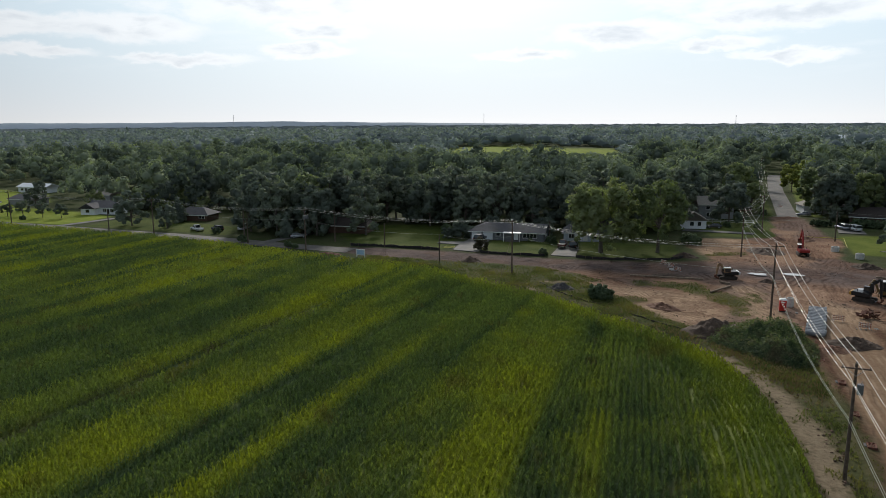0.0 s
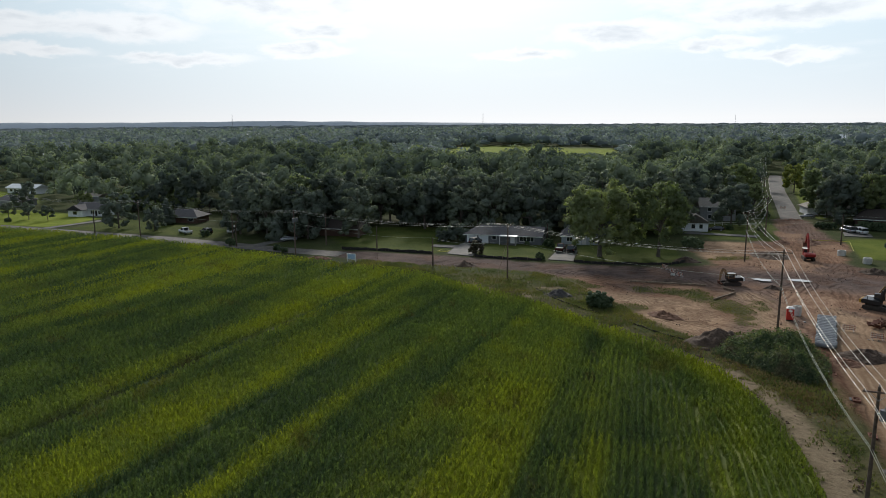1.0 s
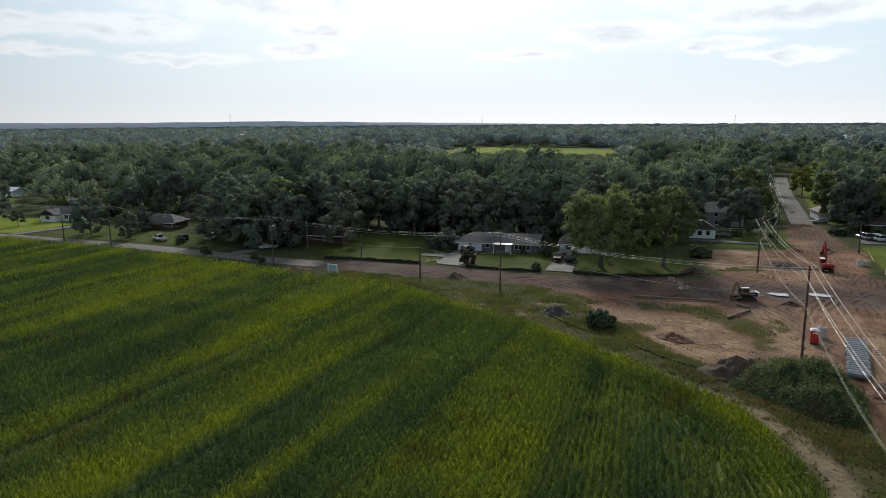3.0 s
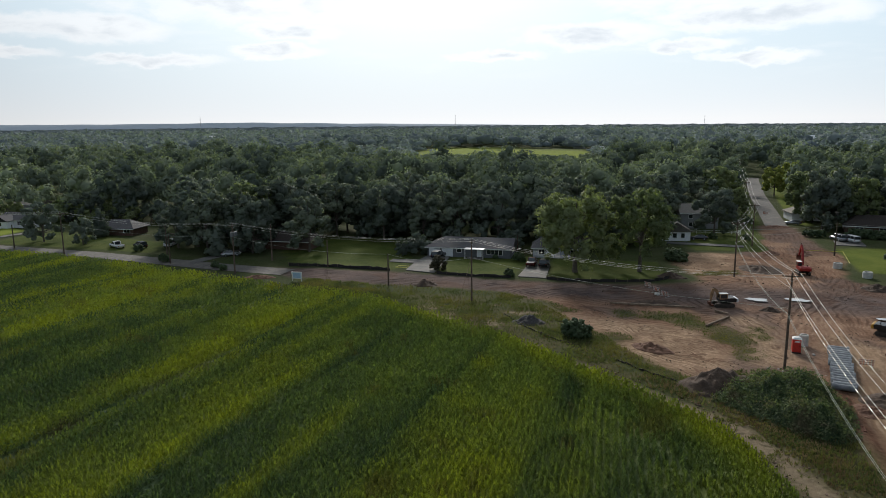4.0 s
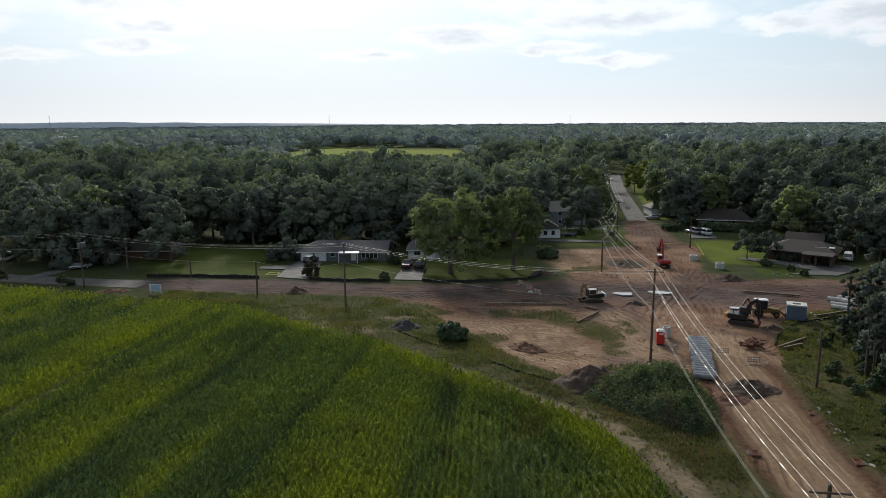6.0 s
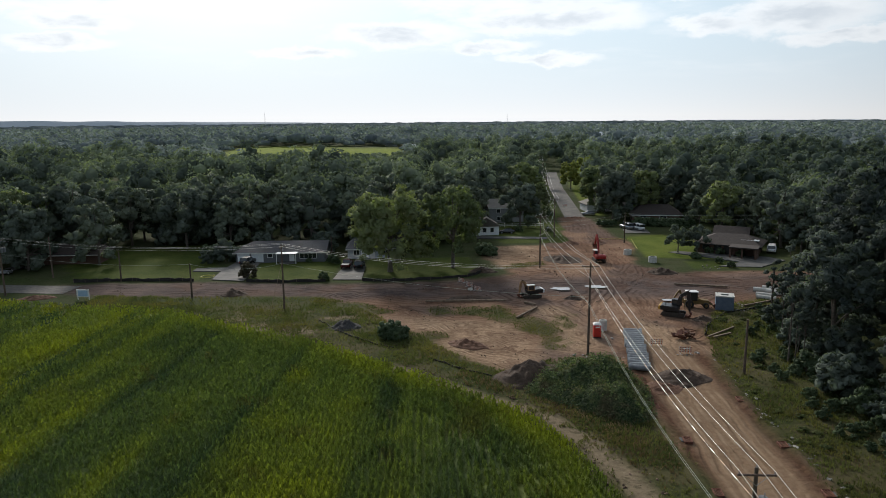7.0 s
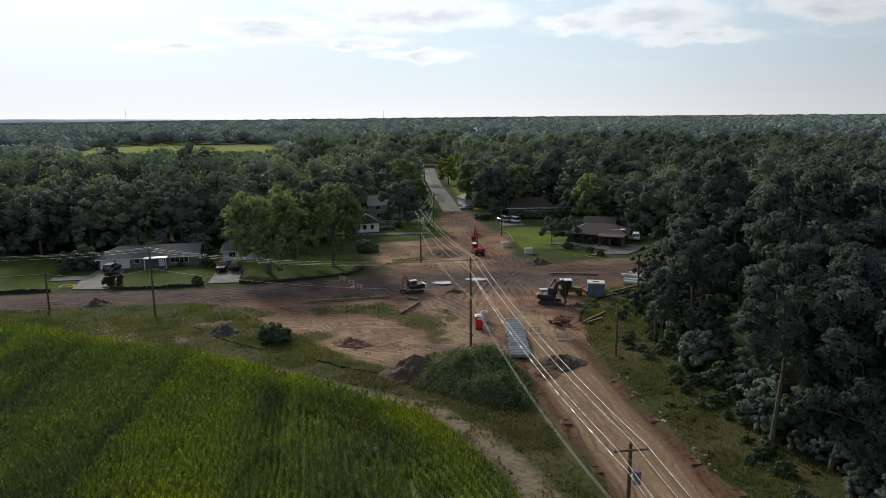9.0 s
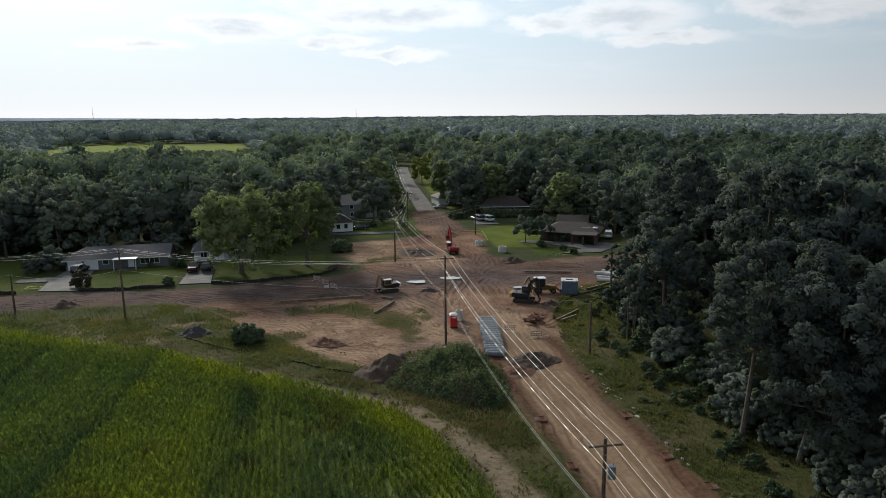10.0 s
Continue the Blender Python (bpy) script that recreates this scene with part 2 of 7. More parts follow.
# ---- mesh helpers ----
def mesh_from(name, verts, faces, material, smooth=False):
    """A mesh of equal-sided faces from arrays."""
    verts, faces = np.asarray(verts, np.float32), np.asarray(faces, np.int32)
    k = faces.shape[1]
    me = bpy.data.meshes.new(name)
    me.vertices.add(len(verts))
    me.vertices.foreach_set("co", verts.ravel())
    me.loops.add(faces.size)
    me.loops.foreach_set("vertex_index", faces.ravel())
    me.polygons.add(len(faces))
    me.polygons.foreach_set("loop_start", np.arange(0, faces.size, k, dtype=np.int32))
    me.update(calc_edges=True)
    me.polygons.foreach_set("use_smooth", np.full(len(faces), smooth))
    me.materials.append(material)
    me.validate()
    return me


def part(name, bm, material, parent=None, label="", smooth=False):
    """Links a bmesh as one mesh object under a thing or a part."""
    me = bpy.data.meshes.new(name)
    bm.normal_update()
    bm.to_mesh(me)
    bm.free()
    me.materials.append(material)
    if smooth:
        me.polygons.foreach_set("use_smooth", np.full(len(me.polygons), True))
    ob = new(name, me)
    ob.parent = parent
    if label:
        ob["label"] = label
    return ob


def thing(name, place, label, category, group="", kind=""):
    """The empty at a thing's base; place: x, y, z, turn in degrees."""
    ob = new(name)
    ob.matrix_world = pose(place[0], place[1], place[2], 0, 0, place[3] if len(place) > 3 else 0)
    return tagged(ob, label, category, group, kind)


def box(bm, x0, x1, y0, y1, z0, z1, bevel=0.0, m=None):
    r = bmesh.ops.create_cube(bm, size=1.0, matrix=Matrix.LocRotScale(((x0 + x1) / 2, (y0 + y1) / 2, (z0 + z1) / 2), None, (x1 - x0, y1 - y0, z1 - z0)))
    vs = r["verts"]
    if bevel:
        es = list({e for v in vs for e in v.link_edges})
        b = bmesh.ops.bevel(bm, geom=es, offset=bevel, segments=1, affect="EDGES")
        vs = list({v for f in b["faces"] for v in f.verts} | {v for v in vs if v.is_valid})
    if m is not None:
        bmesh.ops.transform(bm, matrix=m, verts=vs)
    return vs


def boxed(*a, **k):
    bm = bmesh.new()
    box(bm, *a, **k)
    return bm


def tube(bm, a, b, r0, r1=None, sides=10, caps=True):
    a, b = Vector(a), Vector(b)
    d = b - a
    m = Matrix.Translation((a + b) / 2) @ d.to_track_quat("Z", "Y").to_matrix().to_4x4()
    return bmesh.ops.create_cone(bm, cap_ends=caps, segments=sides, radius1=r0, radius2=r0 if r1 is None else r1, depth=d.length, matrix=m)["verts"]


def tubed(*a, **k):
    bm = bmesh.new()
    tube(bm, *a, **k)
    return bm


def inside(poly, x, y):
    """Signed metres to a polygon's edge, positive within, for arrays x and y."""
    p = np.asarray(poly, float)
    q = np.roll(p, -1, 0)
    hit = np.zeros(x.shape, bool)
    best = np.full(x.shape, 1e9)
    for (ax, ay), (bx, by) in zip(p, q):
        dx, dy = bx - ax, by - ay
        u = np.clip(((x - ax) * dx + (y - ay) * dy) / (dx * dx + dy * dy + 1e-9), 0, 1)
        best = np.minimum(best, np.hypot(x - ax - u * dx, y - ay - u * dy))
        if by != ay:
            hit ^= ((ay > y) != (by > y)) & (x < dx * (y - ay) / dy + ax)
    return np.where(hit, best, -best)


def from_line(line, x, y):
    """Metres from a polyline, for arrays x and y."""
    best = np.full(x.shape, 1e9)
    for (ax, ay), (bx, by) in zip(line, line[1:]):
        dx, dy = bx - ax, by - ay
        u = np.clip(((x - ax) * dx + (y - ay) * dy) / (dx * dx + dy * dy), 0, 1)
        best = np.minimum(best, np.hypot(x - ax - u * dx, y - ay - u * dy))
    return best


RNG = np.random.default_rng(7)
GRID = RNG.random((256, 256))


def ripple(x, y, size):
    """Smooth value noise, 0 to 1, with features of that many metres."""
    u, v = x / size + 1000.37, y / size + 1000.71
    i, j = np.floor(u).astype(int), np.floor(v).astype(int)
    fu, fv = u - i, v - j
    fu, fv = fu * fu * (3 - 2 * fu), fv * fv * (3 - 2 * fv)
    g = lambda a, b: GRID[a % 256, b % 256]
    return (g(i, j) * (1 - fu) + g(i + 1, j) * fu) * (1 - fv) + (g(i, j + 1) * (1 - fu) + g(i + 1, j + 1) * fu) * fv


def rough(x, y, size):
    return 0.55 * ripple(x, y, size) + 0.28 * ripple(x + 37, y + 11, size / 2.3) + 0.17 * ripple(x + 91, y + 53, size / 5)


# ---- plan ----
CORN_EDGE = [(-330, 196), (-190, 168), (-130, 158.5), (-95, 150.5), (-74, 143.2), (-55, 137), (-40, 134.5), (-27, 124.5), (-16.8, 117.8), (-6.4, 109),
             (3, 99.9), (8.3, 94.7), (13, 89), (16.2, 81.4), (18, 72.5), (19, 60), (18.2, 48), (15, 20), (8, -40), (-330, -40)]
NS_NEAR = [(24, -60), (28.5, 40), (32.5, 76), (34.6, 98), (37.5, 120), (42.5, 160), (48.5, 205), (52.8, 231)]
NS_FAR = [(50.5, 218), (53.6, 231), (62.8, 292), (69.5, 337), (83.5, 416), (87, 432)]
CROSS_WEST = [(-330, 205), (-203, 178), (-152, 171), (-127, 168), (-103, 163.2), (-84, 159.3), (-66, 156.6), (-45, 155), (-20, 153.5), (10, 152.5), (45, 150), (75, 149), (120, 147)]
DIRT = [(-72, 161), (-45, 161.5), (-26, 158.8), (-6, 156.8), (5, 157.2), (14, 160), (22, 163), (21, 172), (18, 180), (21, 196), (34, 196), (43, 206), (50.5, 246), (59.5, 246),
        (58.5, 205), (60, 196), (54, 183), (52, 170), (58, 161), (76, 160.5), (110, 158), (110, 138), (70, 139.5), (60, 137), (52, 131), (48, 124), (44.5, 115), (42, 108), (40, 97), (38.5, 86), (37.5, 72),
        (36, 50), (30, -60), (19, -60), (24, 45), (27, 69), (27.8, 80), (28.4, 93), (28.6, 103), (25, 110), (20, 109.5), (14, 106), (9, 110), (4, 120), (0, 125), (-4, 132), (-9, 141.5),
        (-16, 146.5), (-28, 148), (-44, 149), (-66, 152.5)]
PATH_SAND = [(-24, 126), (-14, 118.5), (-4, 110), (5, 101.5), (11, 96), (15.6, 91.5), (19, 84), (21, 76), (21.4, 67), (20.6, 56), (19.5, 40), (13, -20)]
LAWNS = [
    [(-68, 164.5), (-44, 163), (-41.5, 166), (-42, 173), (-46, 186), (-55, 205), (-74, 200), (-80, 182)],
    [(-33.2, 161.8), (-16.2, 160.2), (-15, 172), (-14, 186), (-18, 180), (-33.5, 180)],
    [(-8.8, 160), (-6, 159), (5, 159.6), (13, 162), (16, 168), (15, 182), (-9, 182)],
    [(57, 178), (66, 175.4), (74, 174.5), (79, 180), (78, 192), (72, 208), (61, 207), (58.5, 190)],
    [(63, 165), (76, 164.5), (76, 172), (64, 172.5)],
    [(26, 199), (44, 199), (45, 228), (30, 230), (22, 216)],
    [(-245, 191), (-203, 180.5), (-177, 179.5), (-173, 190), (-175, 200), (-190, 206), (-215, 214), (-250, 212)],
    [(-300, 232), (-235, 216), (-232, 232), (-262, 262), (-320, 280)],
    [(-168, 178), (-112, 172), (-114, 186), (-150, 196), (-165, 200)],
    [(62.5, 247), (67, 247), (74, 296), (82, 345), (95, 400), (89, 400), (78, 345), (69.5, 296)],
    [(47, 240), (51.5, 246), (58, 292), (53.5, 292), (49, 262)],
    [(44, 216), (47, 219), (47.5, 236), (41, 236)],
]


# lawns that lie in the sun; that light is painted as brighter grass
SUNLIT_LAWNS = LAWNS[6:8] + LAWNS[3:4] + LAWNS[9:10]
PALE = [[(-0.5, 131), (4, 131.5), (7.5, 129.5), (13.9, 128.5), (19, 123), (19.5, 117), (18.4, 111.5), (13.4, 107.3), (8.6, 110.5), (3.6, 114.5), (0.8, 119)], [(18, 179.5), (22, 198), (34, 196.5), (31, 176), (26.4, 171), (21.8, 171)],
        [(22.5, 113), (28, 113), (28.5, 124), (26, 136), (22, 136), (23.5, 126)], [(33, 112), (41, 110), (43, 122), (37, 128), (33, 122)]]
WEED_PATCHES = [[(5, 137.5), (16.5, 138), (20, 132), (23.6, 126), (24, 117), (20.6, 114), (19.8, 119.6), (18.2, 126), (12, 131.5), (5, 133.5)], [(24.6, 131), (28, 131), (27.6, 124), (24.6, 125)], [(22, 172), (31, 175), (31, 171), (22, 168.5)], [(0.2, 123), (4, 124), (6.5, 121), (2.6, 118)], [(-16, 141), (-9, 141), (-3, 136), (-9, 133)]]


# ---- ground ----
def ground_material():
    m = bpy.data.materials.new("ground")
    m.use_nodes = True
    t = m.node_tree
    n = t.nodes
    bsdf = n["Principled BSDF"]
    bsdf.inputs["Roughness"].default_value, bsdf.inputs["Specular IOR Level"].default_value = 0.95, 0.03
    tc = n.new("ShaderNodeTexCoord")

    def noisy(scale, lo, hi, detail=6, dist=0.0):
        a = n.new("ShaderNodeTexNoise")
        a.inputs["Scale"].default_value, a.inputs["Detail"].default_value = scale, detail
        a.inputs["Roughness"].default_value, a.inputs["Distortion"].default_value = 0.62, dist
        link(t, tc.outputs["Object"], a.inputs[0])
        r = n.new("ShaderNodeMapRange")
        r.inputs["From Min"].default_value, r.inputs["From Max"].default_value = lo, hi
        link(t, a.outputs[0], r.inputs["Value"])
        return r.outputs[0], a.outputs[0]

    def tone(c1, c2, fac):
        x = n.new("ShaderNodeMix")
        x.data_type = "RGBA"
        for k, c in (("A", c1), ("B", c2)):
            if isinstance(c, tuple):
                x.inputs[k].default_value = (*c, 1)
            else:
                link(t, c, x.inputs[k])
        link(t, fac, x.inputs["Factor"])
        return x.outputs["Result"]

    def attr(name):
        a = n.new("ShaderNodeAttribute")
        a.attribute_name = name
        return a.outputs["Fac"]

    def times(a, b):
        x = n.new("ShaderNodeMath")
        x.operation = "MULTIPLY"
        for i, v in enumerate((a, b)):
            if isinstance(v, float):
                x.inputs[i].default_value = v
            else:
                link(t, v, x.inputs[i])
        return x.outputs[0]

    fine, raw = noisy(1.6, 0.33, 0.67, 8)
    mid, _ = noisy(0.16, 0.38, 0.62, 5)
    big, _ = noisy(0.045, 0.40, 0.60, 4)
    # rank grass and woodland floor
    col = tone(tone((0.030, 0.042, 0.014), (0.050, 0.064, 0.024), fine), (0.058, 0.060, 0.03), times(mid, 0.7))
    # weeds on the verges
    weeds = tone(tone((0.028, 0.038, 0.014), (0.060, 0.068, 0.024), fine), (0.085, 0.072, 0.038), times(mid, 0.8))
    col = tone(col, weeds, attr("weeds"))
    # bare soil: dark graded loam and orange sand, streaked by tracks
    # wheel and track marks run side by side with the ways that the machines drive
    def marks(freq, wander):
        a = n.new("ShaderNodeMath")
        a.operation = "MULTIPLY_ADD"
        link(t, noisy(0.11, 0.0, 1.0, 2)[0], a.inputs[0])
        a.inputs[1].default_value = wander * 2.2
        link(t, attr("way"), a.inputs[2])
        b = n.new("ShaderNodeMath")
        b.operation = "SINE"
        link(t, times(a.outputs[0], freq), b.inputs[0])
        r = n.new("ShaderNodeMapRange")
        r.inputs["From Min"].default_value, r.inputs["From Max"].default_value = -0.2, 0.9
        link(t, b.outputs[0], r.inputs["Value"])
        return r.outputs[0]

    rut = times(marks(5.2, 1.4), noisy(0.09, 0.40, 0.60, 6)[0])
    tread = times(times(marks(10.0, 2.6), noisy(0.3, 0.40, 0.56, 5)[0]), noisy(1.1, 0.3, 0.6, 6)[0])
    sandy = tone(tone((0.174, 0.107, 0.070), (0.268, 0.170, 0.115), fine), (0.085, 0.047, 0.033), times(rut, 0.7))
    sandy = tone(sandy, (0.34, 0.228, 0.158), times(tread, 0.8))
    sandy = tone(sandy, (0.13, 0.066, 0.040), times(big, 0.5))
    light = tone(tone((0.225, 0.150, 0.095), (0.345, 0.240, 0.158), fine), (0.120, 0.072, 0.046), times(times(marks(7.0, 2.2), noisy(0.17, 0.40, 0.60, 5)[0]), noisy(0.8, 0.30, 0.55, 6)[0]))
    light = tone(light, (0.41, 0.30, 0.205), times(times(marks(13.0, 2.4), noisy(0.2, 0.42, 0.58, 5)[0]), noisy(1.3, 0.35, 0.6, 6)[0]))
    light = tone(light, (0.10, 0.062, 0.04), times(noisy(0.5, 0.56, 0.70, 8, 1.5)[0], 0.75))
    loam = tone(tone((0.058, 0.045, 0.043), (0.104, 0.080, 0.073), fine), (0.15, 0.11, 0.094), times(mid, 0.7))
    loam = tone(loam, (0.045, 0.031, 0.026), times(rut, 0.85))
    soil = tone(tone(sandy, loam, attr("wet")), light, attr("pale"))
    # the graded lane: smooth tan sand, streaked lengthwise, with dark broken banks
    lane = tone(tone((0.178, 0.117, 0.074), (0.230, 0.156, 0.101), fine), (0.155, 0.098, 0.06), times(marks(2.6, 1.4), 0.35))
    lane = tone(lane, (0.31, 0.225, 0.15), times(times(marks(7.0, 0.6), noisy(0.3, 0.4, 0.62, 5)[0]), 0.7))
    soil = tone(soil, lane, attr("lane"))
    soil = tone(soil, tone((0.060, 0.032, 0.021), (0.125, 0.068, 0.043), fine), attr("bank"))
    col = tone(col, soil, attr("dirt"))
    sand = tone(tone((0.145, 0.112, 0.074), (0.21, 0.167, 0.112), fine), (0.08, 0.068, 0.04), times(noisy(0.9, 0.55, 0.66)[0], 0.8))
    col = tone(col, sand, attr("sand"))
    lawn = tone(tone((0.036, 0.053, 0.013), (0.060, 0.080, 0.018), fine), (0.080, 0.094, 0.024), times(mid, 0.7))
    col = tone(col, lawn, attr("lawn"))
    # colour of the far crop field, and of sunlight painted on some lawns
    crop_and_sun = tone((0.135, 0.175, 0.026), (0.185, 0.215, 0.034), mid)
    col = tone(col, crop_and_sun, attr("crop_and_sun"))
    link(t, col, bsdf.inputs["Base Color"])
    b = n.new("ShaderNodeBump")
    b.inputs["Strength"].default_value, b.inputs["Distance"].default_value = 0.7, 0.25
    add = n.new("ShaderNodeMath")
    add.operation = "ADD"
    link(t, raw, add.inputs[0]), link(t, times(times(rut, attr("dirt")), -0.6), add.inputs[1])
    link(t, add.outputs[0], b.inputs["Height"]), link(t, b.outputs[0], bsdf.inputs["Normal"])
    return m


def spaced(lo, hi, step, wide_lo, wide_hi, wide_step, reach):
    """Even steps between lo and hi, wider ones on to wide_lo and wide_hi, then growing steps out to reach."""
    mid = list(np.arange(wide_lo, lo, wide_step)) + list(np.arange(lo, hi, step)) + list(np.arange(hi, wide_hi, wide_step))
    a, s = mid[-1], wide_step
    while a < reach:
        s *= 1.22
        a += s
        mid.append(a)
    a, s = mid[0], wide_step
    while a > -reach:
        s *= 1.22
        a -= s
        mid.insert(0, a)
    return np.array(mid)


def step01(d, soft):
    u = np.clip(d / soft * 0.5 + 0.5, 0, 1)
    return u * u * (3 - 2 * u)


def weedy_patch(x, y):
    """Where weeds have come up in the bare lot, 0 to 1."""
    wob = (rough(x + 60, y - 7, 4) - 0.5) * 5
    p = np.max([step01(inside(q, x, y) + wob, 1.6) for q in WEED_PATCHES], axis=0)
    return p * step01(rough(x + 9, y - 31, 5) - 0.33, 0.16)


def build_ground():
    xs, ys = spaced(-62, 76, 0.62, -300, 130, 2.4, 5200), spaced(56, 205, 0.62, 20, 420, 2.4, 5200)
    x, y = [a.ravel() for a in np.meshgrid(xs, ys)]
    wob = (rough(x, y, 5) - 0.5) * 4.5
    dirt = step01(inside(DIRT, x, y) + wob * 0.7, 1.6)
    patch = weedy_patch(x, y)
    pale = np.max([step01(inside(p, x, y) + wob * 0.8, 3.0) for p in PALE], axis=0)
    dirt *= 1 - 0.9 * patch
    lot = inside([(24, 196), (34, 195), (31, 172), (22, 169), (18, 178)], x, y)
    wet = step01(9.0 - from_line(CROSS_WEST, x, y) + wob, 5.0)
    wet = np.maximum(wet * (0.85 + 0.3 * rough(x, y, 9)), 0.7 * step01(rough(x + 70, y, 11) - 0.55, 0.1))
    ways = [NS_NEAR, CROSS_WEST, [(-2, 138), (6, 130), (10, 121), (16, 114), (24, 112)], [(8, 126), (16, 124), (22, 118), (29, 110)], [(12, 136), (20, 134), (27, 126), (32, 112)], [(17, 181), (25, 178), (34, 181)], [(20, 192), (27, 187), (35, 190)], [(44, 160), (56, 152), (74, 150)],
            [(-2, 132), (6, 129.5), (14, 127), (21, 120), (26, 112)], [(0, 122), (8, 119), (15, 114.5), (20, 108)], [(20, 147), (24, 138), (26.5, 128), (27, 116)], [(-12, 147), (0, 140), (9, 137), (20, 139), (32, 147)], [(42, 120), (47, 131), (56, 141), (70, 146)], [(33, 125), (38, 140), (46, 156), (52, 172), (55, 200)]]
    way = np.min([from_line(w, x, y) for w in ways], axis=0)
    wet = np.where(lot > -2, 0.1 * wet, wet)
    off = from_line(NS_NEAR[:5], x, y)
    lane = step01(4.2 - off + wob * 0.22, 0.7) * step01(112 - y + wob, 9)
    bank = np.exp(-((off - 4.9 + wob * 0.22) / 0.95) ** 2) * step01(113 - y, 5) * (0.6 + 0.9 * rough(x, y + 40, 2.2))
    bank = np.clip(np.maximum(bank, 0.4 * step01(rough(x + 20, y + 5, 7) - 0.60, 0.05) * step01(y - 112, 4)), 0, 1)
    lawn = np.zeros_like(x)
    for p in LAWNS:
        lawn = np.maximum(lawn, step01(inside(p, x, y) + wob * 0.08, 0.5))
    sand = step01(1.0 - from_line(PATH_SAND, x, y) + wob * 0.5 + 1.0 * step01(12 - np.hypot(x - 21, y - 70), 9), 0.8)
    sand *= np.where(y > 97, step01(rough(x + 33, y, 3) - 0.5 - 0.06 * np.clip((y - 100) / 12, 0, 1), 0.12), 1.0)
    sand = np.maximum(sand, step01(rough(x - 5, y + 8, 4) - 0.60, 0.05) * step01(9 - np.hypot((x + 19) / 1.5, y - 131), 4))
    weeds = step01(26 - from_line(NS_NEAR, x, y), 8) * step01(150 - y, 6)
    weeds = np.maximum(weeds, step01(18 - from_line(PATH_SAND, x, y), 5))
    crop_and_sun = step01(inside([(-165, 640), (-15, 590), (0, 700), (-20, 790), (-185, 805)], x, y), 4)
    crop_and_sun = np.maximum(crop_and_sun, step01(inside([(-460, 420), (-360, 400), (-350, 440), (-450, 470)], x, y), 4))
    # painted sunlight: full on the two western lawns, weaker on the others
    for i, p in enumerate(SUNLIT_LAWNS):
        crop_and_sun = np.maximum(crop_and_sun, step01(inside(p, x, y), 1.0) * (1.0 if i < 2 else 0.4))
    z = dirt * ((rough(x, y, 3.2) - 0.5) * 0.34 + (ripple(x, y, 1.4) - 0.5) * 0.12)
    road = 5.0 - from_line(NS_NEAR[:5], x, y)
    z = np.where(road > -1, z * np.clip(-road, 0.25, 1), z)
    # loose berm along both sides of the graded road, swale by the weeds
    side = np.abs(from_line(NS_NEAR[:5], x, y) - 5.6)
    z += 0.40 * np.exp(-(side / 0.8) ** 2) * (0.2 + rough(x, y, 2.5)) * step01(118 - y, 6)
    z += (1 - dirt) * (1 - lawn) * (rough(x, y, 7) - 0.4) * 0.45 * step01(90 - np.abs(x), 20)
    z += lawn * 0.10
    paved = np.minimum(from_line(NS_FAR, x, y) - 3.6, from_line(CROSS_WEST[:8], x, y) - 3.4)
    paved = np.minimum(paved, -inside([(-48, 160), (-48, 183), (-32, 183), (-32, 160)], x, y) - 0.5)
    for p in ([(-16, 160), (-8, 159.5), (-8, 176), (-15, 176)], [(63, 162), (94, 162), (94, 180), (66, 186)], [(18, 203.5), (40, 203.5), (40, 211.5), (18, 211.5)], [(60, 205), (72, 205), (72, 220), (60, 220)], [(-97, 162), (-86, 181)] + [(-91, 182)]):
        paved = np.minimum(paved, -inside(p, x, y) - 0.3)
    z = np.where(paved < 0, np.minimum(z, 0) * 0.2 - 0.02, z)
    far = np.hypot(x, y)
    z -= np.maximum(0, far - 900) * 0.0030
    z += 2.0 * np.exp(-(((x + 95) / 110) ** 2 + ((y - 745) / 110) ** 2))
    cols, n_rows = len(xs), len(ys)
    i = np.arange((n_rows - 1) * cols).reshape(n_rows - 1, cols)[:, :-1].ravel()
    me = mesh_from("ground", np.c_[x, y, z], np.c_[i, i + 1, i + 1 + cols, i + cols], ground_material(), True)
    for name, v in (("dirt", dirt), ("wet", wet), ("lawn", lawn), ("sand", sand), ("weeds", weeds), ("crop_and_sun", crop_and_sun), ("way", way), ("lane", lane), ("bank", bank), ("pale", pale)):
        me.attributes.new(name, "FLOAT", "POINT").data.foreach_set("value", v.astype(np.float32))
    tagged(new("ground", me), "flat ground of graded brown soil, lawns, weeds and sand", "ground", kind="structure")


build_ground()


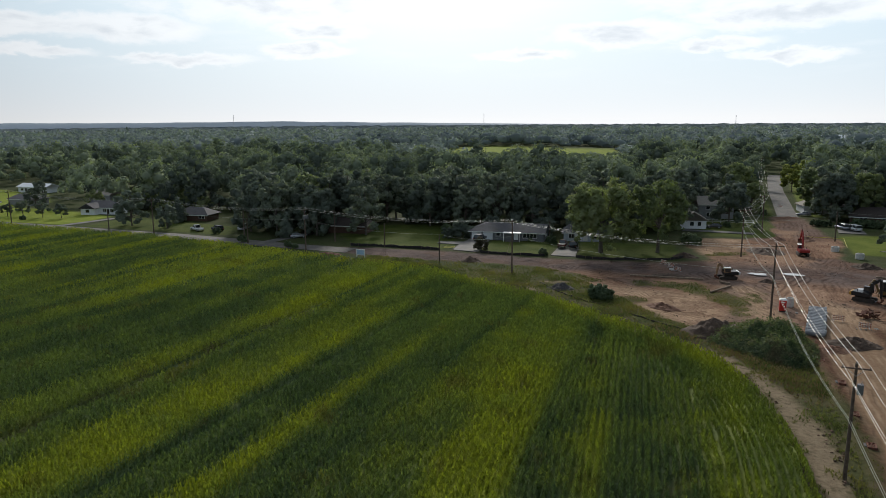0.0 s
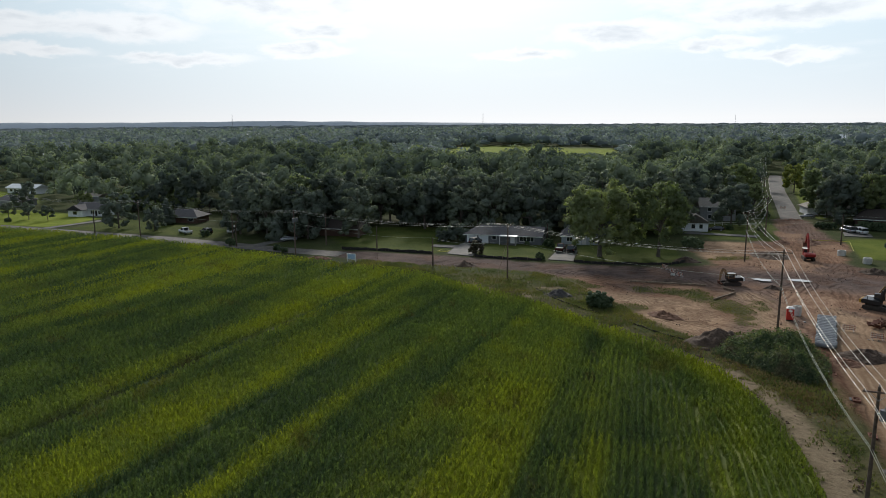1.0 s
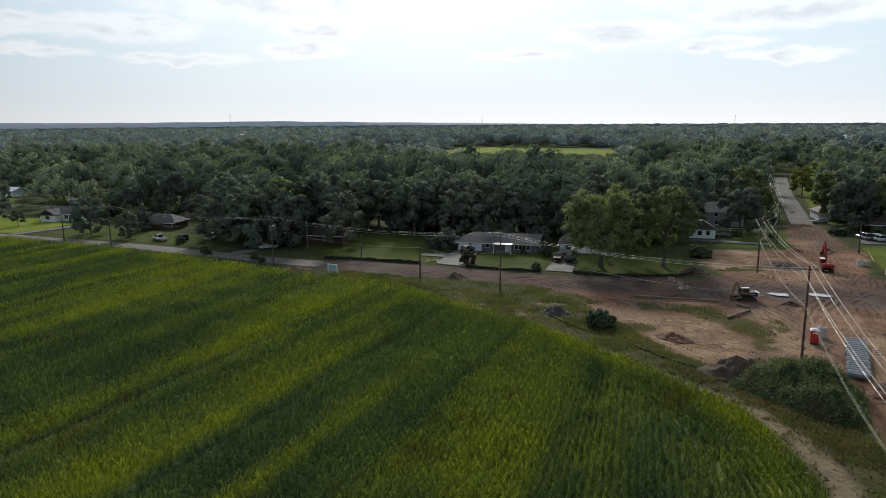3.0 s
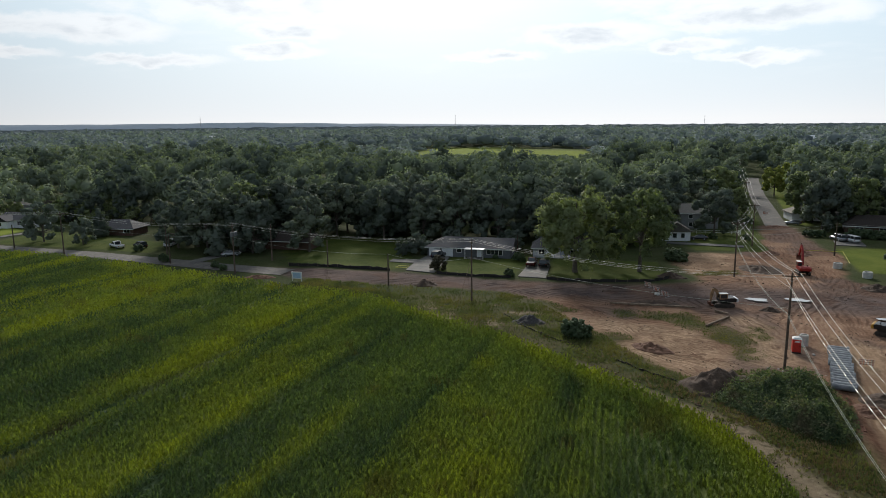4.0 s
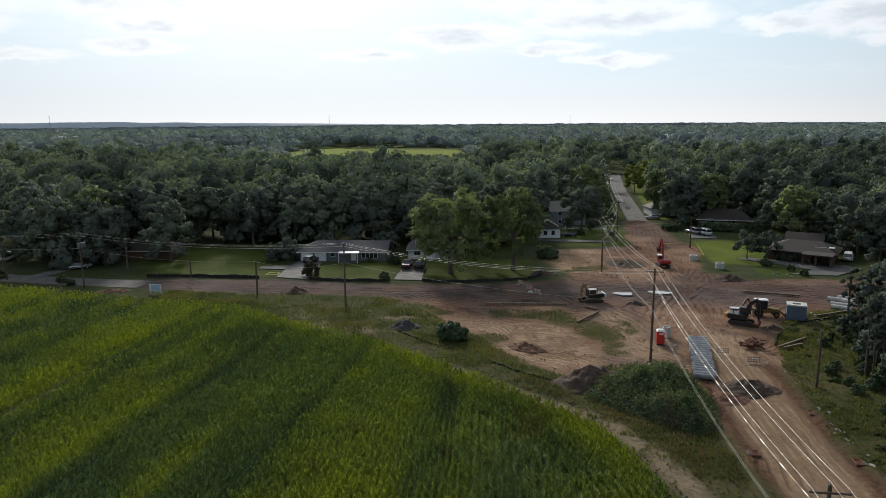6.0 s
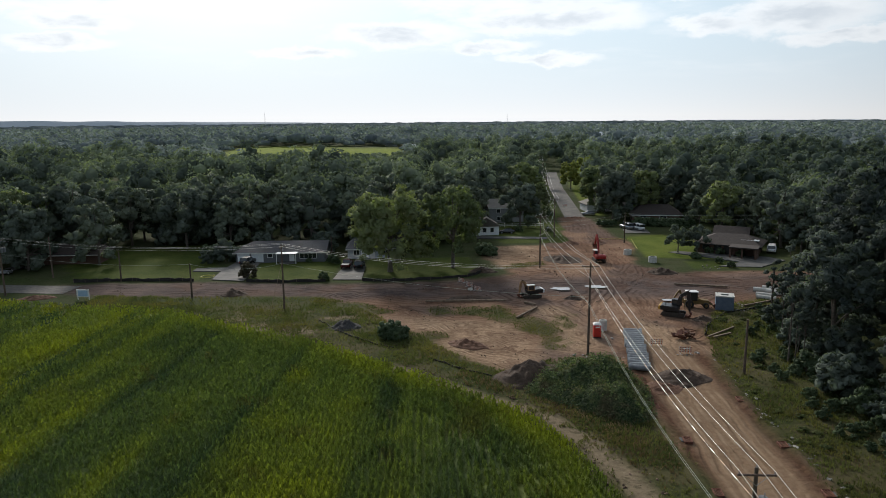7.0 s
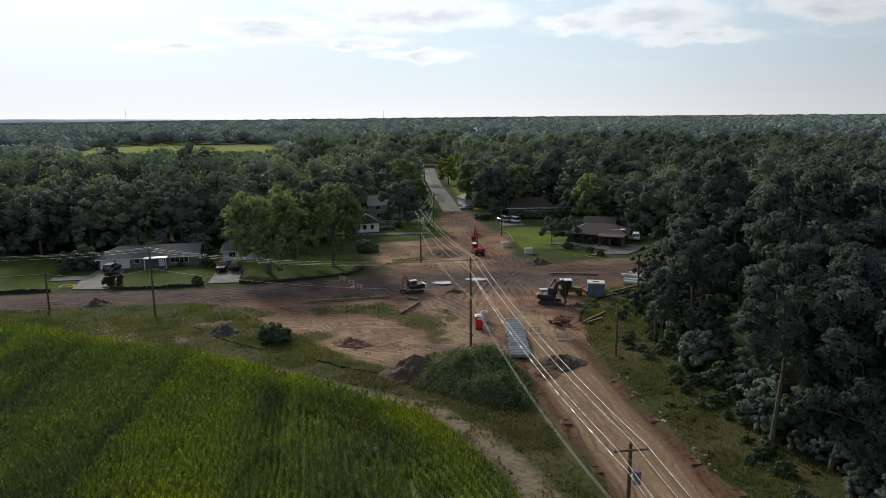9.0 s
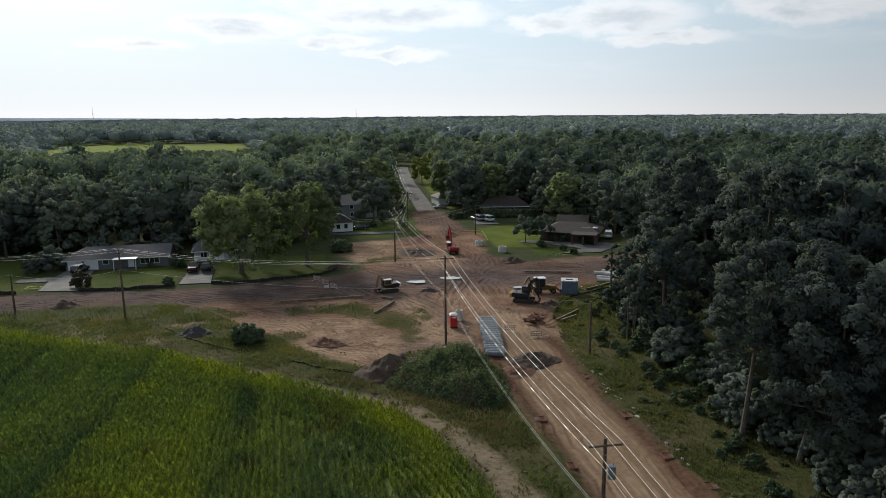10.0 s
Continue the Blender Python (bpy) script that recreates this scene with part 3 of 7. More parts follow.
def ribbon(name, line, width, z, material, label, thick=0.05, step=3.0):
    """A road or drive along a line, slightly crowned, with real edges."""
    pts = []
    for (ax, ay), (bx, by) in zip(line, line[1:]):
        k = max(1, int(math.hypot(bx - ax, by - ay) / step))
        pts += [(ax + (bx - ax) * i / k, ay + (by - ay) * i / k) for i in range(k)]
    pts = np.array(pts + [line[-1]])
    d = np.gradient(pts, axis=0)
    d /= np.linalg.norm(d, axis=1)[:, None]
    nrm = np.c_[-d[:, 1], d[:, 0]]
    offs = np.array([-0.5, -0.5, -0.25, 0, 0.25, 0.5, 0.5]) * width
    zz = np.array([-thick, 0, 0.03, 0.05, 0.03, 0, -thick]) + z
    k = len(offs)
    v = np.concatenate([np.c_[pts + nrm * o, np.full(len(pts), h)] for o, h in zip(offs, zz)])
    m = len(pts)
    f = [(a * m + i, a * m + i + 1, (a + 1) * m + i + 1, (a + 1) * m + i) for a in range(k - 1) for i in range(m - 1)]
    f = [q[::-1] for q in f]
    return tagged(new(name, mesh_from(name, v, f, material)), label, "road", kind="structure")


ASPHALT = shader("asphalt", (0.064, 0.059, 0.054), (0.104, 0.096, 0.088), 1.2, 0.85, 0.3, 20, stain=((0.125, 0.112, 0.098), 0.3))[0]
CONCRETE = shader("concrete", (0.072, 0.070, 0.068), (0.106, 0.103, 0.099), 0.8, 0.85, 0.2, 14, stain=((0.14, 0.13, 0.115), 0.3))[0]
ribbon("road_west", CROSS_WEST[:7], 6.2, 0.06, ASPHALT, "worn grey asphalt country road beside the cornfield")
ribbon("road_north", [(55.6, 244), *NS_FAR[2:]], 6.4, 0.06, ASPHALT, "worn grey asphalt road running straight north, muddy at its start")


# ---- corn ----
def row_slope(u):
    """The rows fan out: they run 10 degrees off north in the west and swing round to the curved east edge."""
    return np.tan(np.radians(10.0 - 9.0 * np.clip((u + 24) / 24, 0, 1)))


def row_x(u, y):
    return u + row_slope(u) * (y - 60)


def row_u(x, y):
    u = x - 0.12 * (y - 60)
    for _ in range(12):
        u = u - 0.7 * (row_x(u, y) - x)
    return u


def corn_tones(x, y):
    """How far the plants have yellowed, stayed dark or browned: long strips along the rows, and patches."""
    u = row_u(x, y)
    strip = lambda at, half: np.exp(-((u - at + 1.6 * (ripple(y, u * 0.02, 22) - 0.5)) / half) ** 2)
    long1, long2 = ripple(u, y * 0.06, 3.6), ripple(u + 300, y * 0.045, 7.0)
    grain = rough(x, y, 7)
    yel = 0.62 * step01(long2 - 0.55, 0.35) + 0.35 * step01(long1 - 0.62, 0.3)
    for at, half, k in ((-45.4, 2.6, 0.9), (-18.6, 3.4, 0.95), (-12.5, 3.2, 0.9), (-7.5, 2.0, 0.55), (-83, 4.5, 0.8), (-68, 2.5, 0.6), (-30.5, 2.6, 0.6), (-61, 2.2, 0.6), (-96, 4, 0.7), (-118, 5, 0.8), (-134, 5, 0.8)):
        yel = np.maximum(yel, k * strip(at, half))
    yel *= 1 - 0.72 * step01(y - 82, 14) * step01(u + 42, 16)
    yel *= (0.25 + 1.5 * step01(grain - 0.42, 0.45)) * (1 - 0.5 * step01(-58 - u, 10) * step01(84 - y, 14))
    for px, py, r in ((-13.2, 100.7, 2.6), (-6.2, 90.9, 3.0), (-14.2, 87.3, 3.2), (-23.2, 88.2, 2.6), (-2, 84, 2.4), (5, 70, 2.2), (-1, 66, 2.0)):
        yel = np.maximum(yel, 0.9 * np.exp(-(np.hypot(x - px, y - py) / r) ** 2) * (0.5 + grain))
    rim = -inside(CORN_EDGE, x, y) + 6.0
    yel = np.maximum(yel, step01(rim - 1.6, 3.6) * (0.5 + 0.6 * step01(rough(x + 50, y, 9) - 0.45, 0.25)) * step01(140 - y, 30))
    dark = 0.75 * step01(0.46 - long1, 0.22)
    dark *= 1 - 0.5 * step01(y - 82, 14) * step01(u + 42, 16)
    for at, half, k in ((-55.8, 1.3, 1.0), (-38.4, 1.7, 0.95), (-22.6, 1.5, 0.9), (-143, 1.6, 0.9), (-126, 1.5, 0.9), (-108, 1.6, 0.9), (-3.2, 2.6, 0.75), (8.7, 1.6, 0.7), (-73, 2.0, 0.6), (-89, 1.5, 0.7)):
        dark = np.maximum(dark, k * strip(at, half))
    near_east = step01(u + 5, 10)
    dark = np.maximum(dark, 0.5 * step01(-60 - u, 12) * step01(90 - y, 16) * (0.4 + rough(x, y, 8)))
    dark = np.maximum(dark, 0.55 * near_east * step01(rough(x - 80, y, 16) - 0.44, 0.2))
    dark *= (0.45 + 0.9 * step01(rough(x + 21, y - 9, 5) - 0.4, 0.3)) * (1 - 0.9 * np.clip(yel, 0, 1) * step01(rim - 0.8, 1.5))
    yel *= 1 - 0.75 * np.clip(dark, 0, 1)
    brown = 0.8 * strip(-56.2, 0.9) * step01(rough(x, y, 6) - 0.5, 0.2) * step01(95 - y, 20) + 0.5 * step01(rough(x + 140, y, 4) - 0.75, 0.08)
    return np.clip(yel, 0, 1), np.clip(dark, 0, 1), np.clip(brown, 0, 0.85)


def paint_corn(me, tones):
    for name, v in zip(("yellowing", "blue_green", "browning"), tones):
        me.attributes.new(name, "FLOAT", "POINT").data.foreach_set("value", v.astype(np.float32))


def corn_plants(name, x, y, h, away, material, rng, label, spread=1.0):
    """Plants with long leaves that rise from the stalk and arch over."""
    verts, faces, tones, base = [], [], [], 0
    tone = corn_tones(x, y)
    leaves = 7
    for j in range(leaves):
        pick = (away < 80) | ((away < 125) & (j % 2 == 0)) | (j % 3 == 0)
        px, py, ph, pa = x[pick], y[pick], h[pick], away[pick]
        n = len(px)
        az = rng.random(n) * 6.283
        wide = np.where(pa > 125, 0.115, np.where(pa > 80, 0.090, 0.062)) * rng.uniform(0.8, 1.2, n)
        z0 = ph * (0.50 + 0.075 * j)
        reach = rng.uniform(0.38, 0.62, n) * (1 - 0.07 * j) * spread
        lift = rng.uniform(0.18, 0.40, n)
        cx, cy = np.cos(az), np.sin(az)
        sx, sy = -cy, cx
        ring = []
        for f, up, w in ((0.04, 0, 0.7), (0.5, 1.0, 1.0), (1.1, rng.uniform(-0.9, 0.7, n), 0.2)):
            a = np.c_[px + cx * reach * f, py + cy * reach * f, z0 + lift * up]
            o = np.c_[sx * wide * w, sy * wide * w, np.zeros(n)]
            ring += [a - o, a + o]
        v = np.stack(ring, 1).reshape(-1, 3)
        b = base + np.arange(n)[:, None] * 6
        verts.append(v)
        tones.append([np.repeat(q[pick], 6) for q in tone])
        faces += [b + np.array([[0, 1, 3, 2]]), b + np.array([[2, 3, 5, 4]])]
        base += n * 6
    me = mesh_from("corn", np.concatenate(verts), np.concatenate(faces), material)
    paint_corn(me, [np.concatenate([q[k] for q in tones]) for k in range(3)])
    return tagged(new(name, me), label, "corn", kind="stuff")


def build_corn():
    window = [(26, 30), (-12, 20), (-48, 30), (-240, 188), (-215, 205), (30, 135)]
    edge = [p for p in CORN_EDGE if p[1] < 118 and -20 < p[0] < 30 and p[1] > 10]
    rng = np.random.default_rng(3)
    # end rows follow the curved edge
    e = np.array(edge, float)
    seg = np.r_[0, np.cumsum(np.hypot(*np.diff(e, axis=0).T))]
    q = np.arange(0, seg[-1], 0.25)
    ex, ey = np.interp(q, seg, e[:, 0]), np.interp(q, seg, e[:, 1])
    k = np.ones(41) / 41
    sm = lambda a: np.convolve(np.pad(a, 20, mode="edge"), k, "valid")
    ex, ey = sm(ex), sm(ey)
    tx, ty = np.gradient(ex), np.gradient(ey)
    ln = np.hypot(tx, ty)
    nx, ny = ty / ln, -tx / ln
    u, y = np.meshgrid(np.arange(-330, 40) * 0.76, np.arange(60, 690) * 0.30)
    u, y = u.ravel(), y.ravel()
    x = row_x(u, y)
    ok = (inside(CORN_EDGE, x, y) > 0.3) & (inside(window, x, y) > 0)
    x, y = x[ok], y[ok]
    taken = np.concatenate([np.c_[ex + nx * w, ey + ny * w][::4] for w in np.arange(0, 7.2, 1.0)])
    cells = set(map(tuple, np.floor(taken[taken[:, 1] > 30]).astype(int)))
    free = np.array([(int(math.floor(a)), int(math.floor(c))) not in cells for a, c in zip(x, y)])
    x, y = x[free], y[free]
    rim = np.zeros(len(x), bool)
    for r in range(10):
        ox, oy = ex + nx * (0.3 + r * 0.76), ey + ny * (0.3 + r * 0.76)
        good = (inside(CORN_EDGE, ox, oy) > 0.1) & (oy > 30)
        x, y, rim = np.r_[x, ox[good]], np.r_[y, oy[good]], np.r_[rim, (oy[good] < 96) & (r < 9)]
    away = np.hypot(x, y - 10)
    keep = rng.random(len(x)) < np.where(away > 125, 0.8, 0.94)
    x, y, away, rim = x[keep], y[keep], away[keep], rim[keep]
    loose = np.where(rim, 0.2, 0.7)
    x, y = x + (rng.normal(0, 0.15, len(x)) + (ripple(x, y, 6) - 0.5) * 0.4) * loose, y + rng.normal(0, 0.08, len(y)) * loose
    h = 2.25 * (0.86 + 0.28 * rough(x, y, 12)) + rng.normal(0, 0.09, len(x))
    # low stretches where plants failed: the dark lanes between strips
    uu = row_u(x, y)
    h *= 1 - 0.45 * np.exp(-((uu + 55.8) / 0.8) ** 2) * step01(104 - y, 12) - 0.25 * np.exp(-((uu + 38.4) / 0.7) ** 2) - 0.2 * (ripple(uu, y * 0.06, 5) > 0.84)
    field = corn_plants("cornfield", x[~rim], y[~rim], h[~rim], away[~rim], CORN, rng, "tall green corn plants with yellowing strips, standing in rows")
    corn_plants("corn_end_rows", x[rim], y[rim], h[rim] * 0.94, away[rim], CORN, rng, "yellowing corn rows that follow the curved field edge", 0.68)
    # the closed leaf layer below the tops, with a furrow between the rows
    u, s = np.arange(-250 / 0.38, 30 / 0.38) * 0.38, np.arange(14, 208, 1.2)
    uu, gy = np.meshgrid(u, s)
    gx = row_x(uu, gy)
    gz = 1.26 + 0.18 * (np.round(uu / 0.38).astype(int) % 2 == 0) + (rough(gx, gy, 1.7) - 0.5) * 0.5
    gz = np.where(np.hypot(gx, gy - 10) > 125, gz * 0.6 + 0.3, gz)
    inn = inside(CORN_EDGE, gx.ravel(), gy.ravel()).reshape(gx.shape)
    gz = np.where(inn < 0.6, 0.02, gz)
    good = (inn > -0.3) & (inside(window, gx.ravel(), gy.ravel()).reshape(gx.shape) > -60)
    a, b = gx.shape
    idx = np.arange(a * b).reshape(a, b)
    cell = good[:-1, :-1] & good[1:, :-1] & good[:-1, 1:] & good[1:, 1:]
    f = np.stack([idx[:-1, :-1], idx[:-1, 1:], idx[1:, 1:], idx[1:, :-1]], -1)[cell]
    used = np.unique(f)
    remap = np.zeros(a * b, int)
    remap[used] = np.arange(len(used))
    P = np.c_[gx.ravel(), gy.ravel(), gz.ravel()][used]
    me = mesh_from("corn_lower_leaves", P, remap[f], CORN)
    paint_corn(me, corn_tones(P[:, 0], P[:, 1]))
    ob = new("lower_leaves", me)
    ob.parent = field
    ob["kind"] = "stuff"


build_corn()


# ---- trees ----
def lobes_of(rng, width, height, count):
    """Rounded masses that make up a crown, each with smaller ones on it: centre and radius, in a dome."""
    out = []
    for i in range(count):
        a = i * 2.4 + rng.uniform(-0.4, 0.4)
        t = (i + 0.5) / count
        rad = width * 0.5 * math.sqrt(max(0.02, 1 - (abs(t - 0.36) / 0.68) ** 2)) * 0.72
        r = width * rng.uniform(0.13, 0.225)
        x, y, z = math.cos(a) * rad * rng.uniform(0.75, 1.05), math.sin(a) * rad * rng.uniform(0.75, 1.05), height * (0.06 + 0.84 * t)
        out.append((x, y, z, r * 0.72))
        for k in range(5):
            d = np.array([math.cos(a) * 0.5, math.sin(a) * 0.5, 0.45]) + rng.normal(0, 0.75, 3)
            d /= np.linalg.norm(d)
            out.append((x + d[0] * r * 0.66, y + d[1] * r * 0.66, z + d[2] * r * 0.6, r * rng.uniform(0.34, 0.52)))
    out.append((0, 0, height * 0.5, width * 0.25))
    return out


def round_off(me, normals):
    """Leaf sprays shade as parts of the rounded mass that they belong to."""
    me.polygons.foreach_set("use_smooth", np.full(len(me.polygons), True))
    me.normals_split_custom_set_from_vertices(normals.tolist())


def crown_mesh(name, seed, width, height, base, cards, size, material, count=16, cone=False, core=0.6):
    """A crown of leaf sprays on lobes round a dim inner mass."""
    rng = np.random.default_rng(seed)
    if cone:
        lobes = [(0, 0, height * (0.05 + 0.9 * i / 9), width * 0.5 * (1.02 - i / 9.5)) for i in range(10)]
    else:
        lobes = lobes_of(rng, width, height, count)
    L = np.array(lobes)
    w = L[:, 3] ** 2
    pick = rng.choice(len(L), cards, p=w / w.sum())
    # every lobe carries clusters of its own, every cluster its sprays
    m = 7
    boss = rng.normal(size=(len(L), m, 3))
    boss /= np.linalg.norm(boss, axis=2)[..., None]
    boss[..., 2] = np.where(boss[..., 2] < -0.35, -boss[..., 2], boss[..., 2])
    swell = rng.uniform(0.28, 0.44, (len(L), m))
    which = rng.integers(0, m, cards)
    u = boss[pick, which]
    d = rng.normal(size=(cards, 3)) + u * 0.9
    d /= np.linalg.norm(d, axis=1)[:, None]
    d[:, 2] = np.where((d[:, 2] < -0.3) & (rng.random(cards) < 0.7), -d[:, 2], d[:, 2])
    flat = np.array([1, 1, 0.85 if not cone else 0.5])
    c = L[pick, :3] + (u * 0.66 + d * (swell[pick, which] * rng.uniform(0.86, 1.14, cards))[:, None]) * L[pick, 3][:, None] * flat
    fill = rng.random(cards) < 0.22
    c = np.where(fill[:, None], L[pick, :3] + d * (L[pick, 3] * rng.uniform(0.45, 0.68, cards))[:, None] * flat, c)
    mid = np.array([0, 0, height * 0.42])
    whole = (c - mid) / np.array([width, width, height])
    whole /= np.linalg.norm(whole, axis=1)[:, None] + 1e-6
    shade = 0.42 * d + 0.38 * u + 0.62 * whole
    shade /= np.linalg.norm(shade, axis=1)[:, None]
    nn = d + rng.normal(0, 0.42, (cards, 3))
    nn /= np.linalg.norm(nn, axis=1)[:, None]
    up = rng.normal(size=(cards, 3))
    a = np.cross(nn, up)
    a /= np.linalg.norm(a, axis=1)[:, None]
    b = np.cross(nn, a)
    s = (size * rng.uniform(0.6, 1.35, cards) * np.where(fill, 1.35, 1.0))[:, None]
    bend = nn * s * rng.uniform(-0.25, 0.25, (cards, 1))
    c[:, 2] += base
    v = np.stack([c - a * s * 0.62, c - b * s * 0.36 + bend, c + a * s * 0.62, c + b * s * 0.36 + bend], 1).reshape(-1, 3)
    f = np.arange(cards * 4).reshape(-1, 4)
    # inner mass
    bm = bmesh.new()
    for x, y, z, rr in lobes:
        bmesh.ops.create_icosphere(bm, subdivisions=2, radius=rr * core, matrix=Matrix.Translation((x, y, z + base)) @ Matrix.Diagonal((1, 1, 0.85 if not cone else 0.6, 1)))
    iv = np.array([q.co[:] for q in bm.verts])
    hub = np.repeat(L[:, :3] + np.array([0, 0, base]), len(iv) // len(L), 0)
    iv = hub + (iv - hub) * rng.uniform(0.70, 1.25, (len(iv), 1))
    fi = np.array([[q.index for q in g.verts] for g in bm.faces])
    bm.free()
    heart = iv - np.repeat(L[:, :3] + np.array([0, 0, base]), len(iv) // len(L), 0)
    fi = np.c_[fi, fi[:, 2]] + len(v)
    tri = fi[:, :3]
    me = bpy.data.meshes.new(name)
    me.from_pydata(np.concatenate([v, iv]).tolist(), [], f.tolist() + tri.tolist())
    me.materials.append(material)
    round_off(me, np.concatenate([np.repeat(shade, 4, 0), heart / np.linalg.norm(heart, axis=1)[:, None]]))
    return me, lobes


def trunk_mesh(name, lobes, base, height, radius, seed):
    """A tapered trunk with limbs that reach into the crown."""
    rng = random.Random(seed)
    bm = bmesh.new()
    fork = base + height * 0.22
    lean = (rng.uniform(-0.4, 0.4), rng.uniform(-0.4, 0.4))
    tube(bm, (0, 0, -0.2), (lean[0] * 0.4, lean[1] * 0.4, base * 0.55), radius * 1.25, radius * 0.95, 9)
    tube(bm, (lean[0] * 0.4, lean[1] * 0.4, base * 0.53), (lean[0], lean[1], fork), radius * 0.95, radius * 0.72, 9)
    for x, y, z, r in rng.sample(lobes[:-1], min(7, len(lobes) - 1)):
        mid = Vector((lean[0] + (x - lean[0]) * 0.45, lean[1] + (y - lean[1]) * 0.45, fork + (z + base - fork) * 0.5))
        tube(bm, (lean[0], lean[1], fork - 0.3), mid, radius * 0.55, radius * 0.33, 6)
        tube(bm, mid, (x, y, z + base), radius * 0.33, radius * 0.12, 6)
    tube(bm, (lean[0], lean[1], fork - 0.2), (0, 0, base + height * 0.8), radius * 0.7, radius * 0.15, 7)
    me = bpy.data.meshes.new(name)
    bm.to_mesh(me)
    bm.free()
    me.materials.append(BARK)
    return me


KIT = {}


def tree_kind(key, seed, tall, width, bare, cards, size, material, radius=0.3, count=16, cone=False, core=0.6):
    crown, lobes = crown_mesh("crown", seed, width, (tall - bare) * 0.93, bare, cards, size, material, count, cone, core)
    KIT[key] = (crown, trunk_mesh("trunk", lobes, bare, tall - bare, radius, seed))


def plant(key, x, y, scale=1.0, turn=0.0, label="", category="tree", group="", name="tree", tall=1.0):
    crown, trunk = KIT[key]
    ob = thing(name, (x, y, 0, turn), label, category, group)
    ob.scale = (scale, scale, scale * tall)
    for nm, me in (("trunk", trunk), ("crown", crown)):
        o = new(nm, me)
        o.parent = ob
    return ob


tree_kind("yard_a", 11, 18.5, 20.0, 2.6, 11000, 0.40, LEAF_LIGHT, 0.55, 24, core=0.42)
tree_kind("yard_b", 14, 19.0, 18.0, 3.4, 10000, 0.40, LEAF_LIGHT, 0.5, 21, core=0.42)
tree_kind("broad_a", 21, 18, 13, 1.0, 4400, 0.50, LEAF, 0.35, 18, core=0.66)
tree_kind("broad_l", 26, 17, 13, 2.2, 3000, 0.58, LEAF_LIGHT, 0.35, 17)
tree_kind("broad_b", 22, 17, 14, 0.8, 4400, 0.50, LEAF_DARK, 0.35, 16, core=0.66)
tree_kind("broad_c", 23, 19, 13, 1.2, 4400, 0.50, LEAF, 0.32, 20, core=0.66)
tree_kind("broad_d", 24, 16, 14, 0.7, 4400, 0.50, LEAF_DARK, 0.35, 14, core=0.66)
tree_kind("edge_a", 31, 25, 16, 2.2, 15000, 0.36, LEAF_EAST_SHADED, 0.42, 24, core=0.42)
tree_kind("edge_b", 32, 24, 14, 2.5, 15000, 0.36, LEAF_EAST_SHADED, 0.4, 22, core=0.42)
tree_kind("edge_c", 33, 26, 14, 2.5, 15000, 0.36, LEAF_EAST_SHADED, 0.38, 24, core=0.42)
tree_kind("near_a", 36, 25, 16, 2.0, 30000, 0.26, LEAF_EAST_SHADED, 0.42, 24, core=0.34)
tree_kind("near_b", 37, 23, 15, 2.0, 30000, 0.26, LEAF_EAST_SHADED, 0.4, 22, core=0.34)
tree_kind("stem_a", 38, 23, 11, 6.8, 16000, 0.26, LEAF_EAST_SHADED, 0.27, 18, core=0.34)
tree_kind("stem_b", 39, 22, 11, 6.2, 16000, 0.26, LEAF_EAST_SHADED, 0.27, 18, core=0.34)
tree_kind("inner_a", 34, 25, 16, 9, 4200, 0.66, LEAF_EAST_SHADED, 0.42, 20)
tree_kind("inner_b", 35, 24, 15, 9, 4200, 0.66, LEAF_EAST_SHADED, 0.4, 20)
tree_kind("small_a", 41, 7.5, 7, 1.5, 1800, 0.42, LEAF_DARK, 0.16, 10, core=0.55)
tree_kind("broad_y", 27, 16, 13, 1.5, 3000, 0.58, LEAF_LIME, 0.33, 16)
tree_kind("sapling", 44, 12.5, 3.6, 4.6, 1500, 0.28, LEAF_EAST_SHADED, 0.10, 7, core=0.3)
tree_kind("small_l", 43, 7.0, 8.0, 0.3, 1500, 0.5, LEAF_LIGHT, 0.14, 11)
tree_kind("small_b", 42, 6.0, 6, 1.2, 1600, 0.40, LEAF, 0.14, 9, core=0.55)
tree_kind("conifer", 51, 9, 6.5, 0.6, 1300, 0.6, LEAF_DARK, 0.16, 10, True)

plant("yard_a", -3.4, 167.3, 1.0, 20, "big light green shade tree on the front lawn", group="yard shade trees")
plant("yard_b", 10.4, 170.2, 0.84, 140, "big light green shade tree beside the bare corner lot", group="yard shade trees", tall=1.18)

# the last four only keep the camera's view of the far barn open
TREELESS_SPOTS = [(-29, 185, 16), (-8, 186, 9), (24, 217, 8), (35, 238, 10), (80, 182, 13), (80, 234, 12), (-185, 209, 14), (-270, 266, 18), (-214, 246, 11), (-140, 202, 12), (66, 220, 7), (252, 955, 30), (246, 925, 24), (238, 890, 24), (228, 850, 24), (218, 810, 20)]
